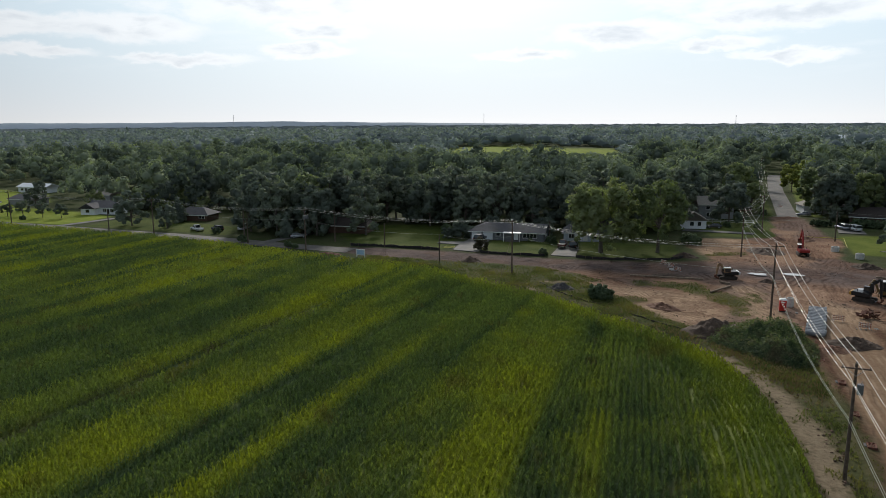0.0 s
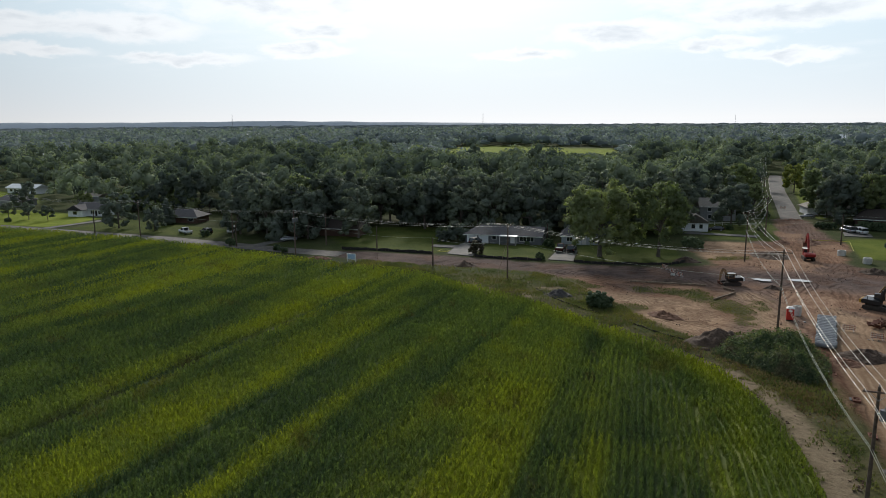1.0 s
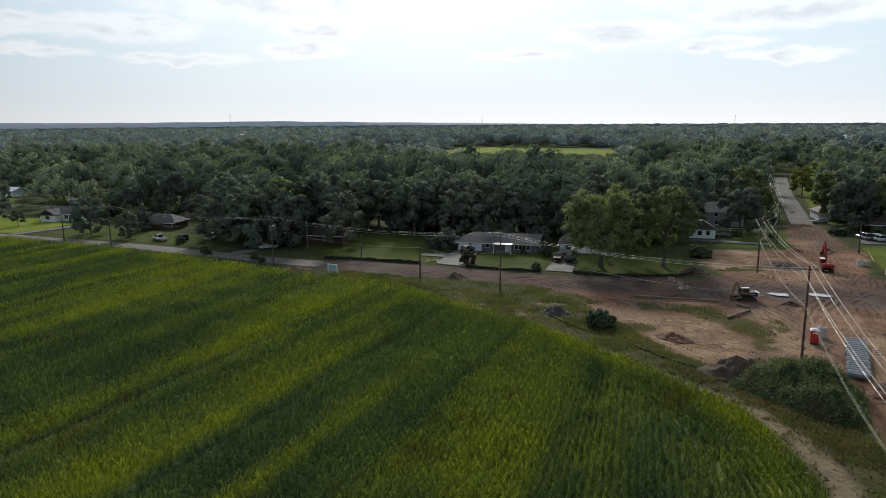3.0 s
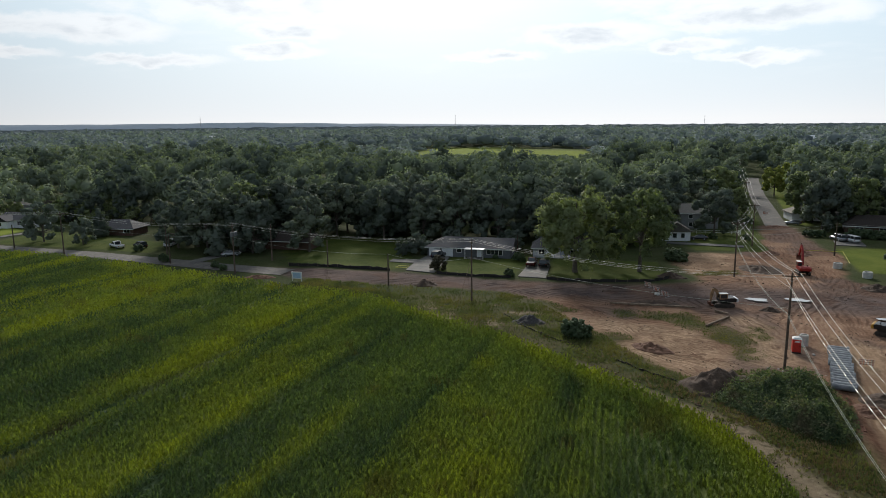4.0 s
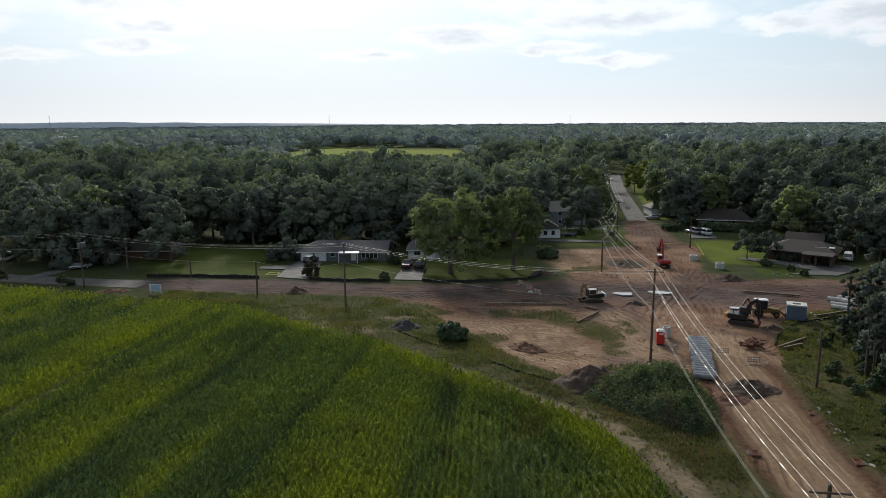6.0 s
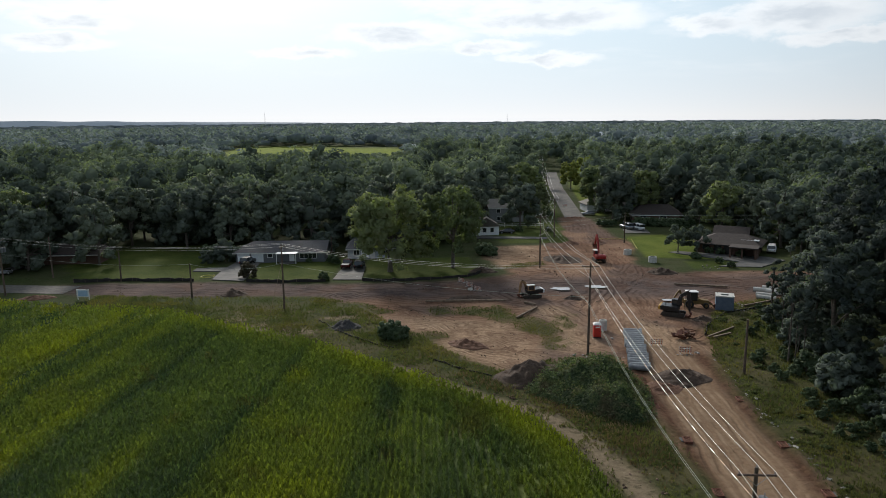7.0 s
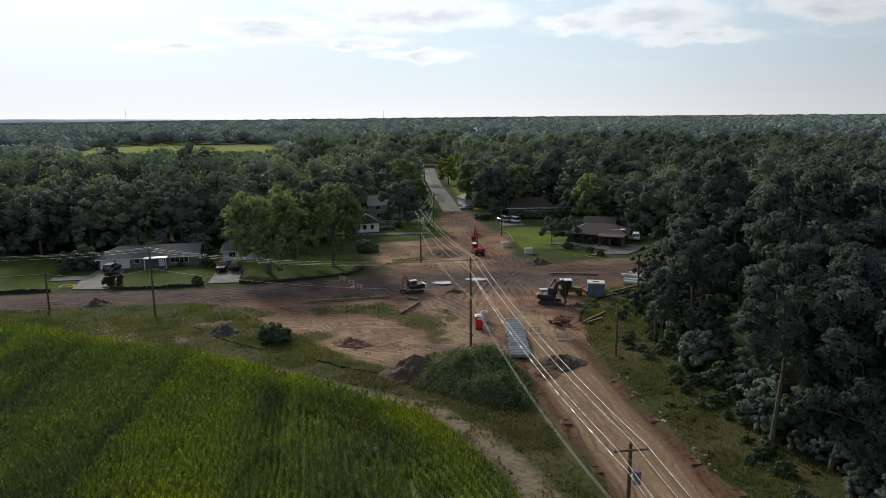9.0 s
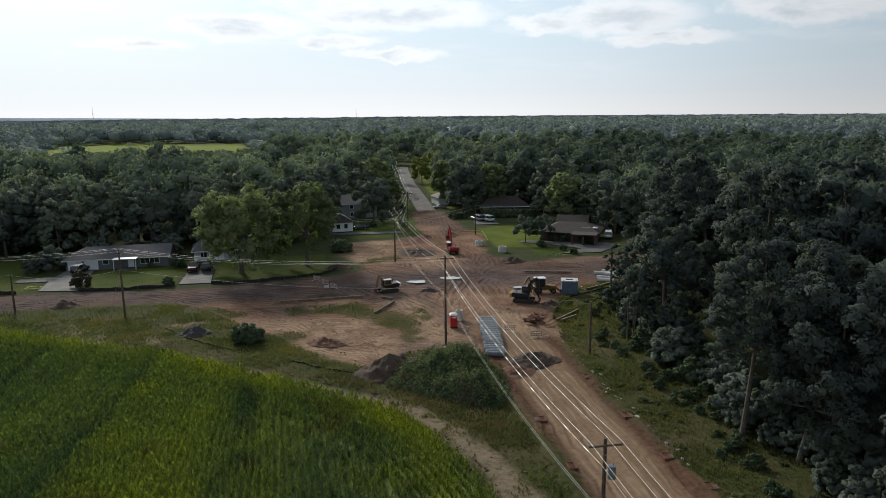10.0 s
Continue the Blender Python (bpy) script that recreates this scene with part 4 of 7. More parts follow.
OPEN = LAWNS + [[(-80, 150), (-80, 195), (-55, 210), (-40, 195), (-18, 192), (4, 192), (20, 200), (21, 160), (0, 150)],
                [(20, 160), (20, 240), (47, 243), (57, 300), (68, 300), (66, 232), (86, 226), (90, 160)], [(-175, 165), (-175, 180), (-80, 172), (-80, 160)], [(-166, 176), (-158, 216), (-122, 214), (-110, 176)], [(-310, 205), (-165, 178), (-160, 208), (-200, 218), (-236, 238), (-258, 272), (-310, 290)], [(-168, 632), (-15, 582), (2, 690), (-18, 795), (-188, 810)],
                [(76, 160), (76, 196), (92, 196), (92, 160)], [(-72, 120), (-72, 160), (30, 160), (30, 100), (10, 90)], [(30, 20), (43, 20), (46, 75), (50, 97), (55, 117), (61, 129), (70, 136), (130, 136), (130, 162), (20, 162), (20, 20)]]


def wooded(x, y):
    ok = (inside(CORN_EDGE, x, y) < -9) & (from_line(CROSS_WEST, x, y) > 9) & (from_line(NS_FAR, x, y) > 9.5) & (inside(DIRT, x, y) < -5)
    for p in OPEN:
        ok &= inside(p, x, y) < -0.5
    for hx, hy, r in TREELESS_SPOTS:
        ok &= np.hypot(x - hx, y - hy) > r
    ok &= (from_line(PATH_SAND, x, y) > 10) & (from_line(NS_NEAR, x, y) > 13)
    ok &= np.abs(np.arctan2(x, y - 0)) < radians(62)
    return ok


def clearing(x, y):
    """Metres to the nearest open ground."""
    d = np.minimum(-inside(CORN_EDGE, x, y), from_line(NS_FAR, x, y) - 8)
    for p in OPEN:
        d = np.minimum(d, -inside(p, x, y))
    return d


def scatter(step, r0, r1, seed):
    rng = np.random.default_rng(seed)
    k = np.arange(-r1, r1, step)
    x, y = [a.ravel() for a in np.meshgrid(k, np.arange(0, r1, step))]
    x, y = x + rng.uniform(-0.45, 0.45, len(x)) * step, y + rng.uniform(-0.45, 0.45, len(y)) * step
    r = np.hypot(x, y)
    ok = (r > r0) & (r < r1) & (np.abs(np.arctan2(x, y)) < radians(62))
    x, y = x[ok], y[ok]
    ok = wooded(x, y)
    return x[ok], y[ok], rng


def canopy(name, x, y, tall, wide, lumps, sprays, size, rng, material, label):
    """Joined crowns: each a heap of rounded masses made of leaf sprays over a dim core, on its own spot."""
    bm = bmesh.new()
    bmesh.ops.create_icosphere(bm, subdivisions=1, radius=1.0)
    bmesh.ops.delete(bm, geom=[v for v in bm.verts if v.co.z < -0.6], context="VERTS")
    bm.verts.index_update()
    ball = np.array([q.co[:] for q in bm.verts])
    tri = np.array([[q.index for q in g.verts] for g in bm.faces])
    bm.free()
    n = len(x)
    sink = -np.maximum(0, np.hypot(x, y) - 900) * 0.0030
    full = sprays > 100
    core = 0.36 if full else 0.8 if sprays else 1.0
    wob = 1 + rng.uniform(-0.2, 0.2, (n, len(ball)))
    P = np.stack([x[:, None] + ball[:, 0] * wide[:, None] * wob * core, y[:, None] + ball[:, 1] * wide[:, None] * wob * core, (tall * 0.54 + sink)[:, None] + ball[:, 2] * (tall * 0.40)[:, None] * wob * core], -1)
    N = [np.broadcast_to(ball, P.shape).reshape(-1, 3)]
    V, Fc, base = [P.reshape(-1, 3)], [(tri[None] + (np.arange(n) * len(ball))[:, None, None]).reshape(-1, 3)], n * len(ball)
    for k in range(lumps if sprays else 0):
        m = sprays // lumps
        t = (k + 0.5) / lumps
        a = rng.random(n) * 6.283
        out = np.sqrt(max(0.0, 1 - t ** 1.8)) * rng.uniform(0.5, 0.8, n) * wide
        r = wide * rng.uniform(0.34, 0.52, n)
        c0 = np.stack([x + np.cos(a) * out, y + np.sin(a) * out, tall * (0.44 + 0.42 * t) + sink], -1)
        d = rng.normal(size=(n, m, 3))
        d /= np.linalg.norm(d, axis=2)[..., None]
        d[..., 2] = np.where(d[..., 2] < -0.25, -d[..., 2], d[..., 2])
        c = c0[:, None] + d * r[:, None, None] * rng.uniform(0.92, 1.06, (n, m, 1))
        whole = c - np.stack([x, y, tall * 0.5 + sink], -1)[:, None]
        whole /= np.linalg.norm(whole, axis=2)[..., None]
        soft = 0.42 * d + 0.8 * whole + rng.normal(0, 0.10, (n, m, 3))
        soft /= np.linalg.norm(soft, axis=2)[..., None]
        N.append(np.repeat(soft.reshape(-1, 3), 3, 0))
        nn = d + rng.normal(0, 0.32, (n, m, 3))
        nn /= np.linalg.norm(nn, axis=2)[..., None]
        e = np.cross(nn, rng.normal(size=(n, m, 3)))
        e /= np.linalg.norm(e, axis=2)[..., None]
        g = np.cross(nn, e)
        s = size * rng.uniform(0.6, 1.3, (n, m, 1))
        T = np.stack([c - e * s * 0.55 - g * s * 0.3, c + e * s * 0.55 - g * s * 0.3, c + g * s * 0.65], 2)
        V.append(T.reshape(-1, 3))
        Fc.append(base + np.arange(n * m * 3).reshape(-1, 3))
        base += n * m * 3
        if not full:
            continue
        inner = c0[:, None] + ball[None] * (r[:, None, None] * 0.56) * rng.uniform(0.85, 1.15, (n, len(ball), 1))
        V.append(inner.reshape(-1, 3))
        N.append(np.broadcast_to(ball, inner.shape).reshape(-1, 3))
        Fc.append((base + tri[None] + (np.arange(n) * len(ball))[:, None, None]).reshape(-1, 3))
        base += n * len(ball)
    me = mesh_from(name, np.concatenate(V), np.concatenate(Fc), material)
    round_off(me, np.concatenate(N))
    # eastern crowns are toned darker: cloud shade painted into the leaf tone
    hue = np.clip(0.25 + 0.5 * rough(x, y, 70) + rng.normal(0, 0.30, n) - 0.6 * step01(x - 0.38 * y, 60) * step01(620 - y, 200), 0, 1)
    per = [len(ball)] + ([sprays // lumps * 3, len(ball)] if full else [sprays // lumps * 3]) * (lumps if sprays else 0)
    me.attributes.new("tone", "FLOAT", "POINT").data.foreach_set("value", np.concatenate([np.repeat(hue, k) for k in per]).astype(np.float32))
    return tagged(new(name, me), label, "trees", kind="stuff")


thickets = []


def build_woods():
    x, y, rng = scatter(9.0, 40, 300, 5)
    east = (x > 40) & (y < 175)
    x, y = x[~east], y[~east]
    x2, y2, rng = scatter(10.6, 40, 300, 9)
    east = (x2 > 40) & (y2 < 175) & (clearing(x2, y2) > np.where(y2 > 95, 4.0, 1.5))
    x, y = np.r_[x2[east], x], np.r_[y2[east], y]
    near = np.where((x > 40) & (y < 175), np.hypot(x, y) < 175, clearing(x, y) < 13) & (np.hypot(x, y) < 285)
    n = 0
    for i in np.flatnonzero(near):
        if n > 299:
            break
        right = x[i] > 40 and y[i] < 175
        scrub = x[i] < -105 and y[i] < 300
        deep = right and clearing(x[i:i + 1], y[i:i + 1])[0] > 16
        close = right and math.hypot(x[i], y[i] - 19) < 84
        key = ("near_a", "near_b")[i % 2] if close else ("inner_a", "inner_b")[i % 2] if deep else ("edge_a", "edge_b", "edge_c")[i % 3] if right else ("small_a", "small_b", "broad_d")[i % 3] if scrub else ("broad_a", "broad_b", "broad_c", "broad_d", "broad_a", "broad_l")[i % 6]
        plant(key, x[i], y[i], rng.uniform(0.82, 1.1) if right else rng.uniform(0.62, 1.15), rng.uniform(0, 360), "tall leafy tree at the edge of dark green woods" if right else "leafy green tree at the edge of the woods", group="trees at the woods' edge", tall=rng.uniform(0.9, 1.08))
        if not right and n % 2 == 0:
            thickets.append((x[i] + rng.uniform(-4, 4), y[i] - rng.uniform(1, 4)))
        n += 1
    rest = ~near
    xr, yr = x[rest], y[rest]
    right = (xr > 40) & (yr < 160)
    tall = np.where(right, rng.uniform(19, 25, len(xr)), rng.uniform(9.5, 14.5, len(xr)))
    tall = np.where(rng.random(len(xr)) < 0.3, rng.uniform(17, 23, len(xr)), tall)
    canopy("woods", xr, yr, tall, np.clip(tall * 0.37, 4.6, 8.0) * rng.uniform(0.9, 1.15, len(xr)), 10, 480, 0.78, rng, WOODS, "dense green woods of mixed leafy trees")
    x, y, rng = scatter(12.4, 300, 620, 6)
    tall = np.where(rng.random(len(x)) < 0.25, rng.uniform(15, 21, len(x)), rng.uniform(7.5, 13, len(x))) * (0.6 + 0.75 * rough(x, y, 35))
    low = (x > -200) & (x < 10) & (y > 400)
    tall = np.where(low, np.minimum(tall, 9.5 - (y - 400) / 36), tall)
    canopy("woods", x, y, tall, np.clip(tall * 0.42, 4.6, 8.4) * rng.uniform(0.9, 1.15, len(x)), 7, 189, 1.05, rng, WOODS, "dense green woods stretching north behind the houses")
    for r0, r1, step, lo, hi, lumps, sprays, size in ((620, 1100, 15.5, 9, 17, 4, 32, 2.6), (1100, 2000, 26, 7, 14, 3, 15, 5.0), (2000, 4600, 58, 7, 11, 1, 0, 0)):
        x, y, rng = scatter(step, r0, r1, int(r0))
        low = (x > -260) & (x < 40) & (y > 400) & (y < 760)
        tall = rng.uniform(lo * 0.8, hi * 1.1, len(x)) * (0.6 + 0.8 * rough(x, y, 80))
        canopy("distant_woods", x, y, np.where(low, np.minimum(tall, 5.0), tall), rng.uniform(0.5, 0.75, len(x)) * step, lumps, sprays, size, rng, WOODS_FAR, "distant green woods reaching the horizon, tinted blue-grey with haze")


build_woods()


# ---- materials of things ----
def plain(name, c, r=0.6, metal=0.0, dirt=0.12, scale=2.0, vary=0.0, bump=0.05, spec=0.4, glass=0.0):
    d = tuple(v * (1 - dirt * 1.6) for v in c)
    return shader(name, d, c, scale, r, bump, 12, metal, spec, vary, glass=glass)[0]


STEEL = plain("galvanised_steel", (0.42, 0.43, 0.44), 0.45, 0.8)
WIRE = plain("aluminium_wire", (0.70, 0.68, 0.62), 0.4, 0.25, 0.05)
ORANGE_PALE = plain("pale_orange_plastic", (0.62, 0.42, 0.26), 0.5)
CABLE = plain("grey_green_cable", (0.34, 0.38, 0.32), 0.5, 0.0)
GLAZE = plain("insulator_glaze", (0.35, 0.30, 0.27), 0.25)
CAN = plain("transformer_grey", (0.15, 0.16, 0.17), 0.5, 0.2)
GLASS = plain("dark_window_glass", (0.02, 0.024, 0.028), 0.06, 0.0, 0.0, spec=0.8, bump=0.0)
WHITE = plain("white_paint", (0.74, 0.74, 0.72), 0.5)
OFFWHITE = plain("white_siding", (0.74, 0.76, 0.78), 0.6, 0.0, 0.06)
GREYSIDE = plain("grey_siding", (0.24, 0.245, 0.25), 0.6)
BLUESIDE = plain("pale_blue_siding", (0.40, 0.44, 0.50), 0.6)
BRICK = shader("brown_brick", (0.075, 0.045, 0.035), (0.13, 0.075, 0.055), 6, 0.85, 0.3, 14)[0]
STONE_WALL = shader("grey_blue_siding", (0.10, 0.105, 0.115), (0.15, 0.155, 0.165), 5, 0.85, 0.3, 14)[0]
ROOF_GREY = shader("grey_shingles", (0.046, 0.046, 0.052), (0.074, 0.074, 0.081), 3, 0.85, 0.5, 10, stain=((0.05, 0.05, 0.05), 0.4))[0]
ROOF_BROWN = shader("brown_shingles", (0.038, 0.030, 0.027), (0.062, 0.049, 0.043), 3, 0.85, 0.5, 10)[0]
ROOF_TAN = shader("weathered_tan_shingles", (0.15, 0.135, 0.115), (0.22, 0.20, 0.17), 3, 0.85, 0.5, 10)[0]
ROOF_WHITE = plain("white_metal_roof", (0.66, 0.67, 0.68), 0.35, 0.1)
RED = plain("red_paint", (0.30, 0.022, 0.018), 0.45, 0.0, 0.2)
RED_PLASTIC = plain("red_plastic", (0.50, 0.035, 0.025), 0.4, 0.0, 0.1)
YELLOW = plain("machine_yellow", (0.46, 0.25, 0.03), 0.5, 0.0, 0.25)
DUSTY_YELLOW = plain("dusty_machine_yellow", (0.24, 0.15, 0.05), 0.6, 0.0, 0.3)
TAN = plain("dusty_tan_paint", (0.36, 0.22, 0.12), 0.6, 0.0, 0.3)
BLACK = plain("black_paint", (0.018, 0.018, 0.02), 0.35, 0.0, 0.2)
CARBLACK = plain("black_car_paint", (0.012, 0.013, 0.016), 0.18, 0.0, 0.0, bump=0.0, spec=0.6)
CARWHITE = plain("white_car_paint", (0.66, 0.67, 0.68), 0.2, 0.0, 0.03, bump=0.0)
CARSILVER = plain("silver_car_paint", (0.35, 0.36, 0.38), 0.25, 0.5, 0.03, bump=0.0)
CARRED = plain("dark_red_car_paint", (0.055, 0.009, 0.010), 0.2, 0.0, 0.03, bump=0.0)
RUBBER = plain("rubber", (0.02, 0.02, 0.02), 0.85)
TRACK = plain("muddy_steel_track", (0.07, 0.055, 0.045), 0.8, 0.2, 0.3)
RUST = shader("rusty_steel", (0.075, 0.030, 0.020), (0.17, 0.068, 0.042), 4, 0.85, 0.3, 12)[0]
VAULT = shader("blue_grey_precast_concrete", (0.088, 0.118, 0.170), (0.138, 0.168, 0.215), 1.6, 0.8, 0.15, 10)[0]
PIPE = shader("grey_concrete_pipe", (0.18, 0.192, 0.205), (0.275, 0.288, 0.30), 1.5, 0.75, 0.15, 10, vary=0.14)[0]
LIGHTC = shader("pale_concrete", (0.42, 0.41, 0.38), (0.56, 0.55, 0.52), 2, 0.8, 0.2, 10)[0]
ORANGE = plain("safety_orange", (0.42, 0.09, 0.03), 0.5)
PLANK = shader("weathered_plank", (0.12, 0.085, 0.06), (0.24, 0.18, 0.13), 2, 0.85, 0.3, 10)[0]
SILT = plain("black_silt_cloth", (0.020, 0.018, 0.017), 0.8)
YLINE = plain("yellow_tape", (0.55, 0.50, 0.06), 0.6)
SPOIL = shader("dark_spoil", (0.046, 0.032, 0.024), (0.09, 0.062, 0.045), 1.2, 0.95, 0.7, 3.0)[0]
GRAVEL = shader("grey_gravel", (0.032, 0.031, 0.033), (0.064, 0.06, 0.06), 3, 0.95, 0.7, 5.0)[0]
REDSOIL = shader("red_brown_spoil", (0.10, 0.052, 0.034), (0.17, 0.092, 0.06), 1.2, 0.95, 0.7, 3.0)[0]
MUDWATER = shader("milky_puddle", (0.36, 0.345, 0.33), (0.44, 0.425, 0.41), 0.6, 0.12, 0.0, spec=0.5)[0]


# ---- drives ----
def slab(name, pts, z, material, label, category="driveway"):
    bm = bmesh.new()
    top = [bm.verts.new((x, y, z)) for x, y in pts]
    low = [bm.verts.new((x, y, z - 0.15)) for x, y in pts]
    bm.faces.new(top)
    for i in range(len(pts)):
        j = (i + 1) % len(pts)
        bm.faces.new((top[j], top[i], low[i], low[j]))
    bmesh.ops.recalc_face_normals(bm, faces=bm.faces)
    return tagged(part(name, bm, material), label, category, kind="structure")


slab("driveway_1", [(-40.6, 163), (-33.6, 161.2), (-33.9, 180.6), (-39.6, 181), (-40.4, 175), (-47, 174.5), (-47, 171.5), (-40.7, 171)], 0.16, CONCRETE, "pale grey concrete driveway in front of the double garage")
slab("driveway_2", [(-15.2, 160.8), (-9.2, 160.2), (-9.1, 174), (-14, 175)], 0.16, CONCRETE, "short pale concrete driveway with two parked cars")
slab("driveway_3", [(69, 166), (78, 164.5), (87, 171), (85, 175), (75, 179.5), (67, 184), (64, 183), (71, 176), (76, 170)], 0.16, CONCRETE, "curving pale concrete driveway by the brown brick house")
slab("driveway_4", [(19, 207.5), (38.5, 204.5), (39, 207.2), (34, 208.4), (20, 210.6)], 0.16, CONCRETE, "grey driveway beside the white house")
slab("driveway_5", [(62.5, 212), (69.5, 211), (70.5, 217), (64, 219)], 0.16, CONCRETE, "short concrete drive where two vans are parked")
slab("driveway_6", [(-95.5, 163.5), (-92, 163), (-87, 180), (-90.5, 181)], 0.10, CONCRETE, "narrow pale gravel drive running under the trees")
slab("driveway_7", [(-177, 176.5), (-174, 176), (-168, 195), (-171, 196)], 0.14, CONCRETE, "narrow pale drive to a white ranch house")


# ---- houses ----
def roof_bm(w, d, z, rise, over, hip_l, hip_r, thick=0.18):
    bm = bmesh.new()
    x0, x1, y0, y1 = -w / 2 - over, w / 2 + over, -d / 2 - over, d / 2 + over
    drop = rise * over / (d / 2)
    rows = []
    for dz in (0, -thick):
        c = [bm.verts.new(p) for p in ((x0, y0, z - drop + dz), (x1, y0, z - drop + dz), (x1, y1, z - drop + dz), (x0, y1, z - drop + dz),
                                       (x0 + hip_l, 0, z + rise + dz), (x1 - hip_r, 0, z + rise + dz))]
        rows.append(c)
    for c in rows:
        bm.faces.new((c[0], c[1], c[5], c[4])), bm.faces.new((c[2], c[3], c[4], c[5])), bm.faces.new((c[3], c[0], c[4])), bm.faces.new((c[1], c[2], c[5]))
    a, b = rows
    for i, j in ((0, 1), (1, 2), (2, 3), (3, 0)):
        bm.faces.new((a[i], a[j], b[j], b[i]))
    bmesh.ops.recalc_face_normals(bm, faces=bm.faces)
    return bm


def wall_bm(w, d, h, rise, hip_l, hip_r):
    bm = bmesh.new()
    box(bm, -w / 2, w / 2, -d / 2, d / 2, -0.1, h)
    for hip, x in ((hip_l, -w / 2), (hip_r, w / 2)):
        if hip:
            continue
        s = 0.15 if x < 0 else -0.15
        p = [bm.verts.new(q) for q in ((x, -d / 2, h), (x, d / 2, h), (x, 0, h + rise * 0.97), (x + s, -d / 2, h), (x + s, d / 2, h), (x + s, 0, h + rise * 0.97))]
        bm.faces.new(p[:3]), bm.faces.new(p[3:])
        for i, j in ((0, 1), (1, 2), (2, 0)):
            bm.faces.new((p[i], p[j], p[3 + j], p[3 + i]))
    bmesh.ops.recalc_face_normals(bm, faces=bm.faces)
    return bm


def window(parent, face, u0, u1, z0, z1, half_w, half_d, trim, panes=1):
    """A framed window on the front (f), back (b), left (l) or right (r) wall."""
    m = {"f": pose(0, -half_d, 0), "r": pose(half_w, 0, 0, 0, 0, 90), "l": pose(-half_w, 0, 0, 0, 0, -90), "b": pose(0, half_d, 0, 0, 0, 180)}[face]
    bm = bmesh.new()
    t = 0.09
    for a in ((u0 - t, u1 + t, z1, z1 + t), (u0 - t, u1 + t, z0 - t, z0), (u0 - t, u0, z0, z1), (u1, u1 + t, z0, z1)):
        box(bm, a[0], a[1], -0.07, 0.03, a[2], a[3], m=m)
    for i in range(1, panes):
        u = u0 + (u1 - u0) * i / panes
        box(bm, u - 0.035, u + 0.035, -0.06, 0.02, z0, z1, m=m)
    w = part("window", bm, trim, parent)
    for i in range(panes):
        a, b = u0 + (u1 - u0) * i / panes, u0 + (u1 - u0) * (i + 1) / panes
        part("pane", boxed(a + 0.04, b - 0.04, -0.025, 0.01, z0, z1, m=m), GLASS, w)
    return w


def house(place, w, d, h, rise, wall, roof, label, hip=(0, 0), over=0.5, windows=(), doors=(), garages=(), chimney=None, trim=WHITE):
    ob = thing("house", place, label, "house")
    part("wall", wall_bm(w, d, h, rise, *hip), wall, ob)
    r = part("roof", roof_bm(w, d, h + 0.02, rise, over, *hip), roof, ob)
    for y in (-d / 2 - over - 0.05, d / 2 + over):
        bm = bmesh.new()
        box(bm, -w / 2 - over, w / 2 + over, y, y + 0.05, h - rise * over / (d / 2) - 0.22, h - rise * over / (d / 2) - 0.02)
        part("fascia", bm, trim, ob)
    for f, u0, u1, z0, z1, n in windows:
        window(ob, f, u0, u1, z0, z1, w / 2, d / 2, trim, n)
    for u0, u1, mat in doors:
        bm = bmesh.new()
        box(bm, u0 - 0.1, u1 + 0.1, -d / 2 - 0.06, -d / 2 + 0.05, 0.1, 2.2)
        fr = part("door_frame", bm, trim, ob)
        part("door", boxed(u0, u1, -d / 2 - 0.09, -d / 2 + 0.05, 0.12, 2.1, bevel=0.02), mat, fr)
    for u0, u1, mat in garages:
        g = part("garage_door", boxed(u0, u1, -d / 2 - 0.05, -d / 2 + 0.05, 0.05, 2.15, bevel=0.02), mat, ob, "white panelled garage door")
        for i in range(4):
            part("door_panel", boxed(u0 + 0.08, u1 - 0.08, -d / 2 - 0.085, -d / 2 - 0.03, 0.12 + i * 0.51, 0.56 + i * 0.51, bevel=0.02), mat, g)
    if chimney:
        x, y, top = chimney
        part("chimney", boxed(x - 0.4, x + 0.4, y - 0.3, y + 0.3, h - 0.2, top, bevel=0.03), BRICK, r)
    return ob


ranch = house((-29.2, 184.6, 0.05, -1.5), 20.6, 9.2, 2.6, 1.7, STONE_WALL, ROOF_GREY, "long low ranch house with grey shingle roof and white double garage", hip=(4.2, 0), over=0.6,
              windows=[("f", -2.9, -1.8, 1.2, 2.1, 1), ("f", 4.6, 8.4, 0.9, 2.15, 4), ("r", -1.0, 1.0, 1.0, 2.0, 2)], doors=[(2.2, 3.2, OFFWHITE)], garages=[(-9.9, -7.1, OFFWHITE), (-6.7, -3.9, OFFWHITE)])
part("porch_roof", boxed(-0.6, 4.2, -7.0, -4.5, 2.35, 2.5, bevel=0.03), ROOF_WHITE, ranch, "flat white metal porch roof")
for px in (-0.4, 4.0):
    part("porch_post", boxed(px - 0.07, px + 0.07, -6.9, -6.76, 0, 2.36), WHITE, ranch)
part("porch_step", boxed(0, 3.9, -6.9, -4.6, 0, 0.22, bevel=0.03), CONCRETE, ranch)
house((-8.0, 187, 0, 2), 12, 8, 2.6, 1.7, BLUESIDE, ROOF_GREY, "pale blue house half hidden behind shade trees", hip=(2, 2), windows=[("f", -4.6, -3.2, 0.9, 2.0, 2), ("f", 2, 4, 0.9, 2.0, 2)], doors=[(-0.6, 0.4, WHITE)], garages=[(-2.9, -0.9, OFFWHITE)])
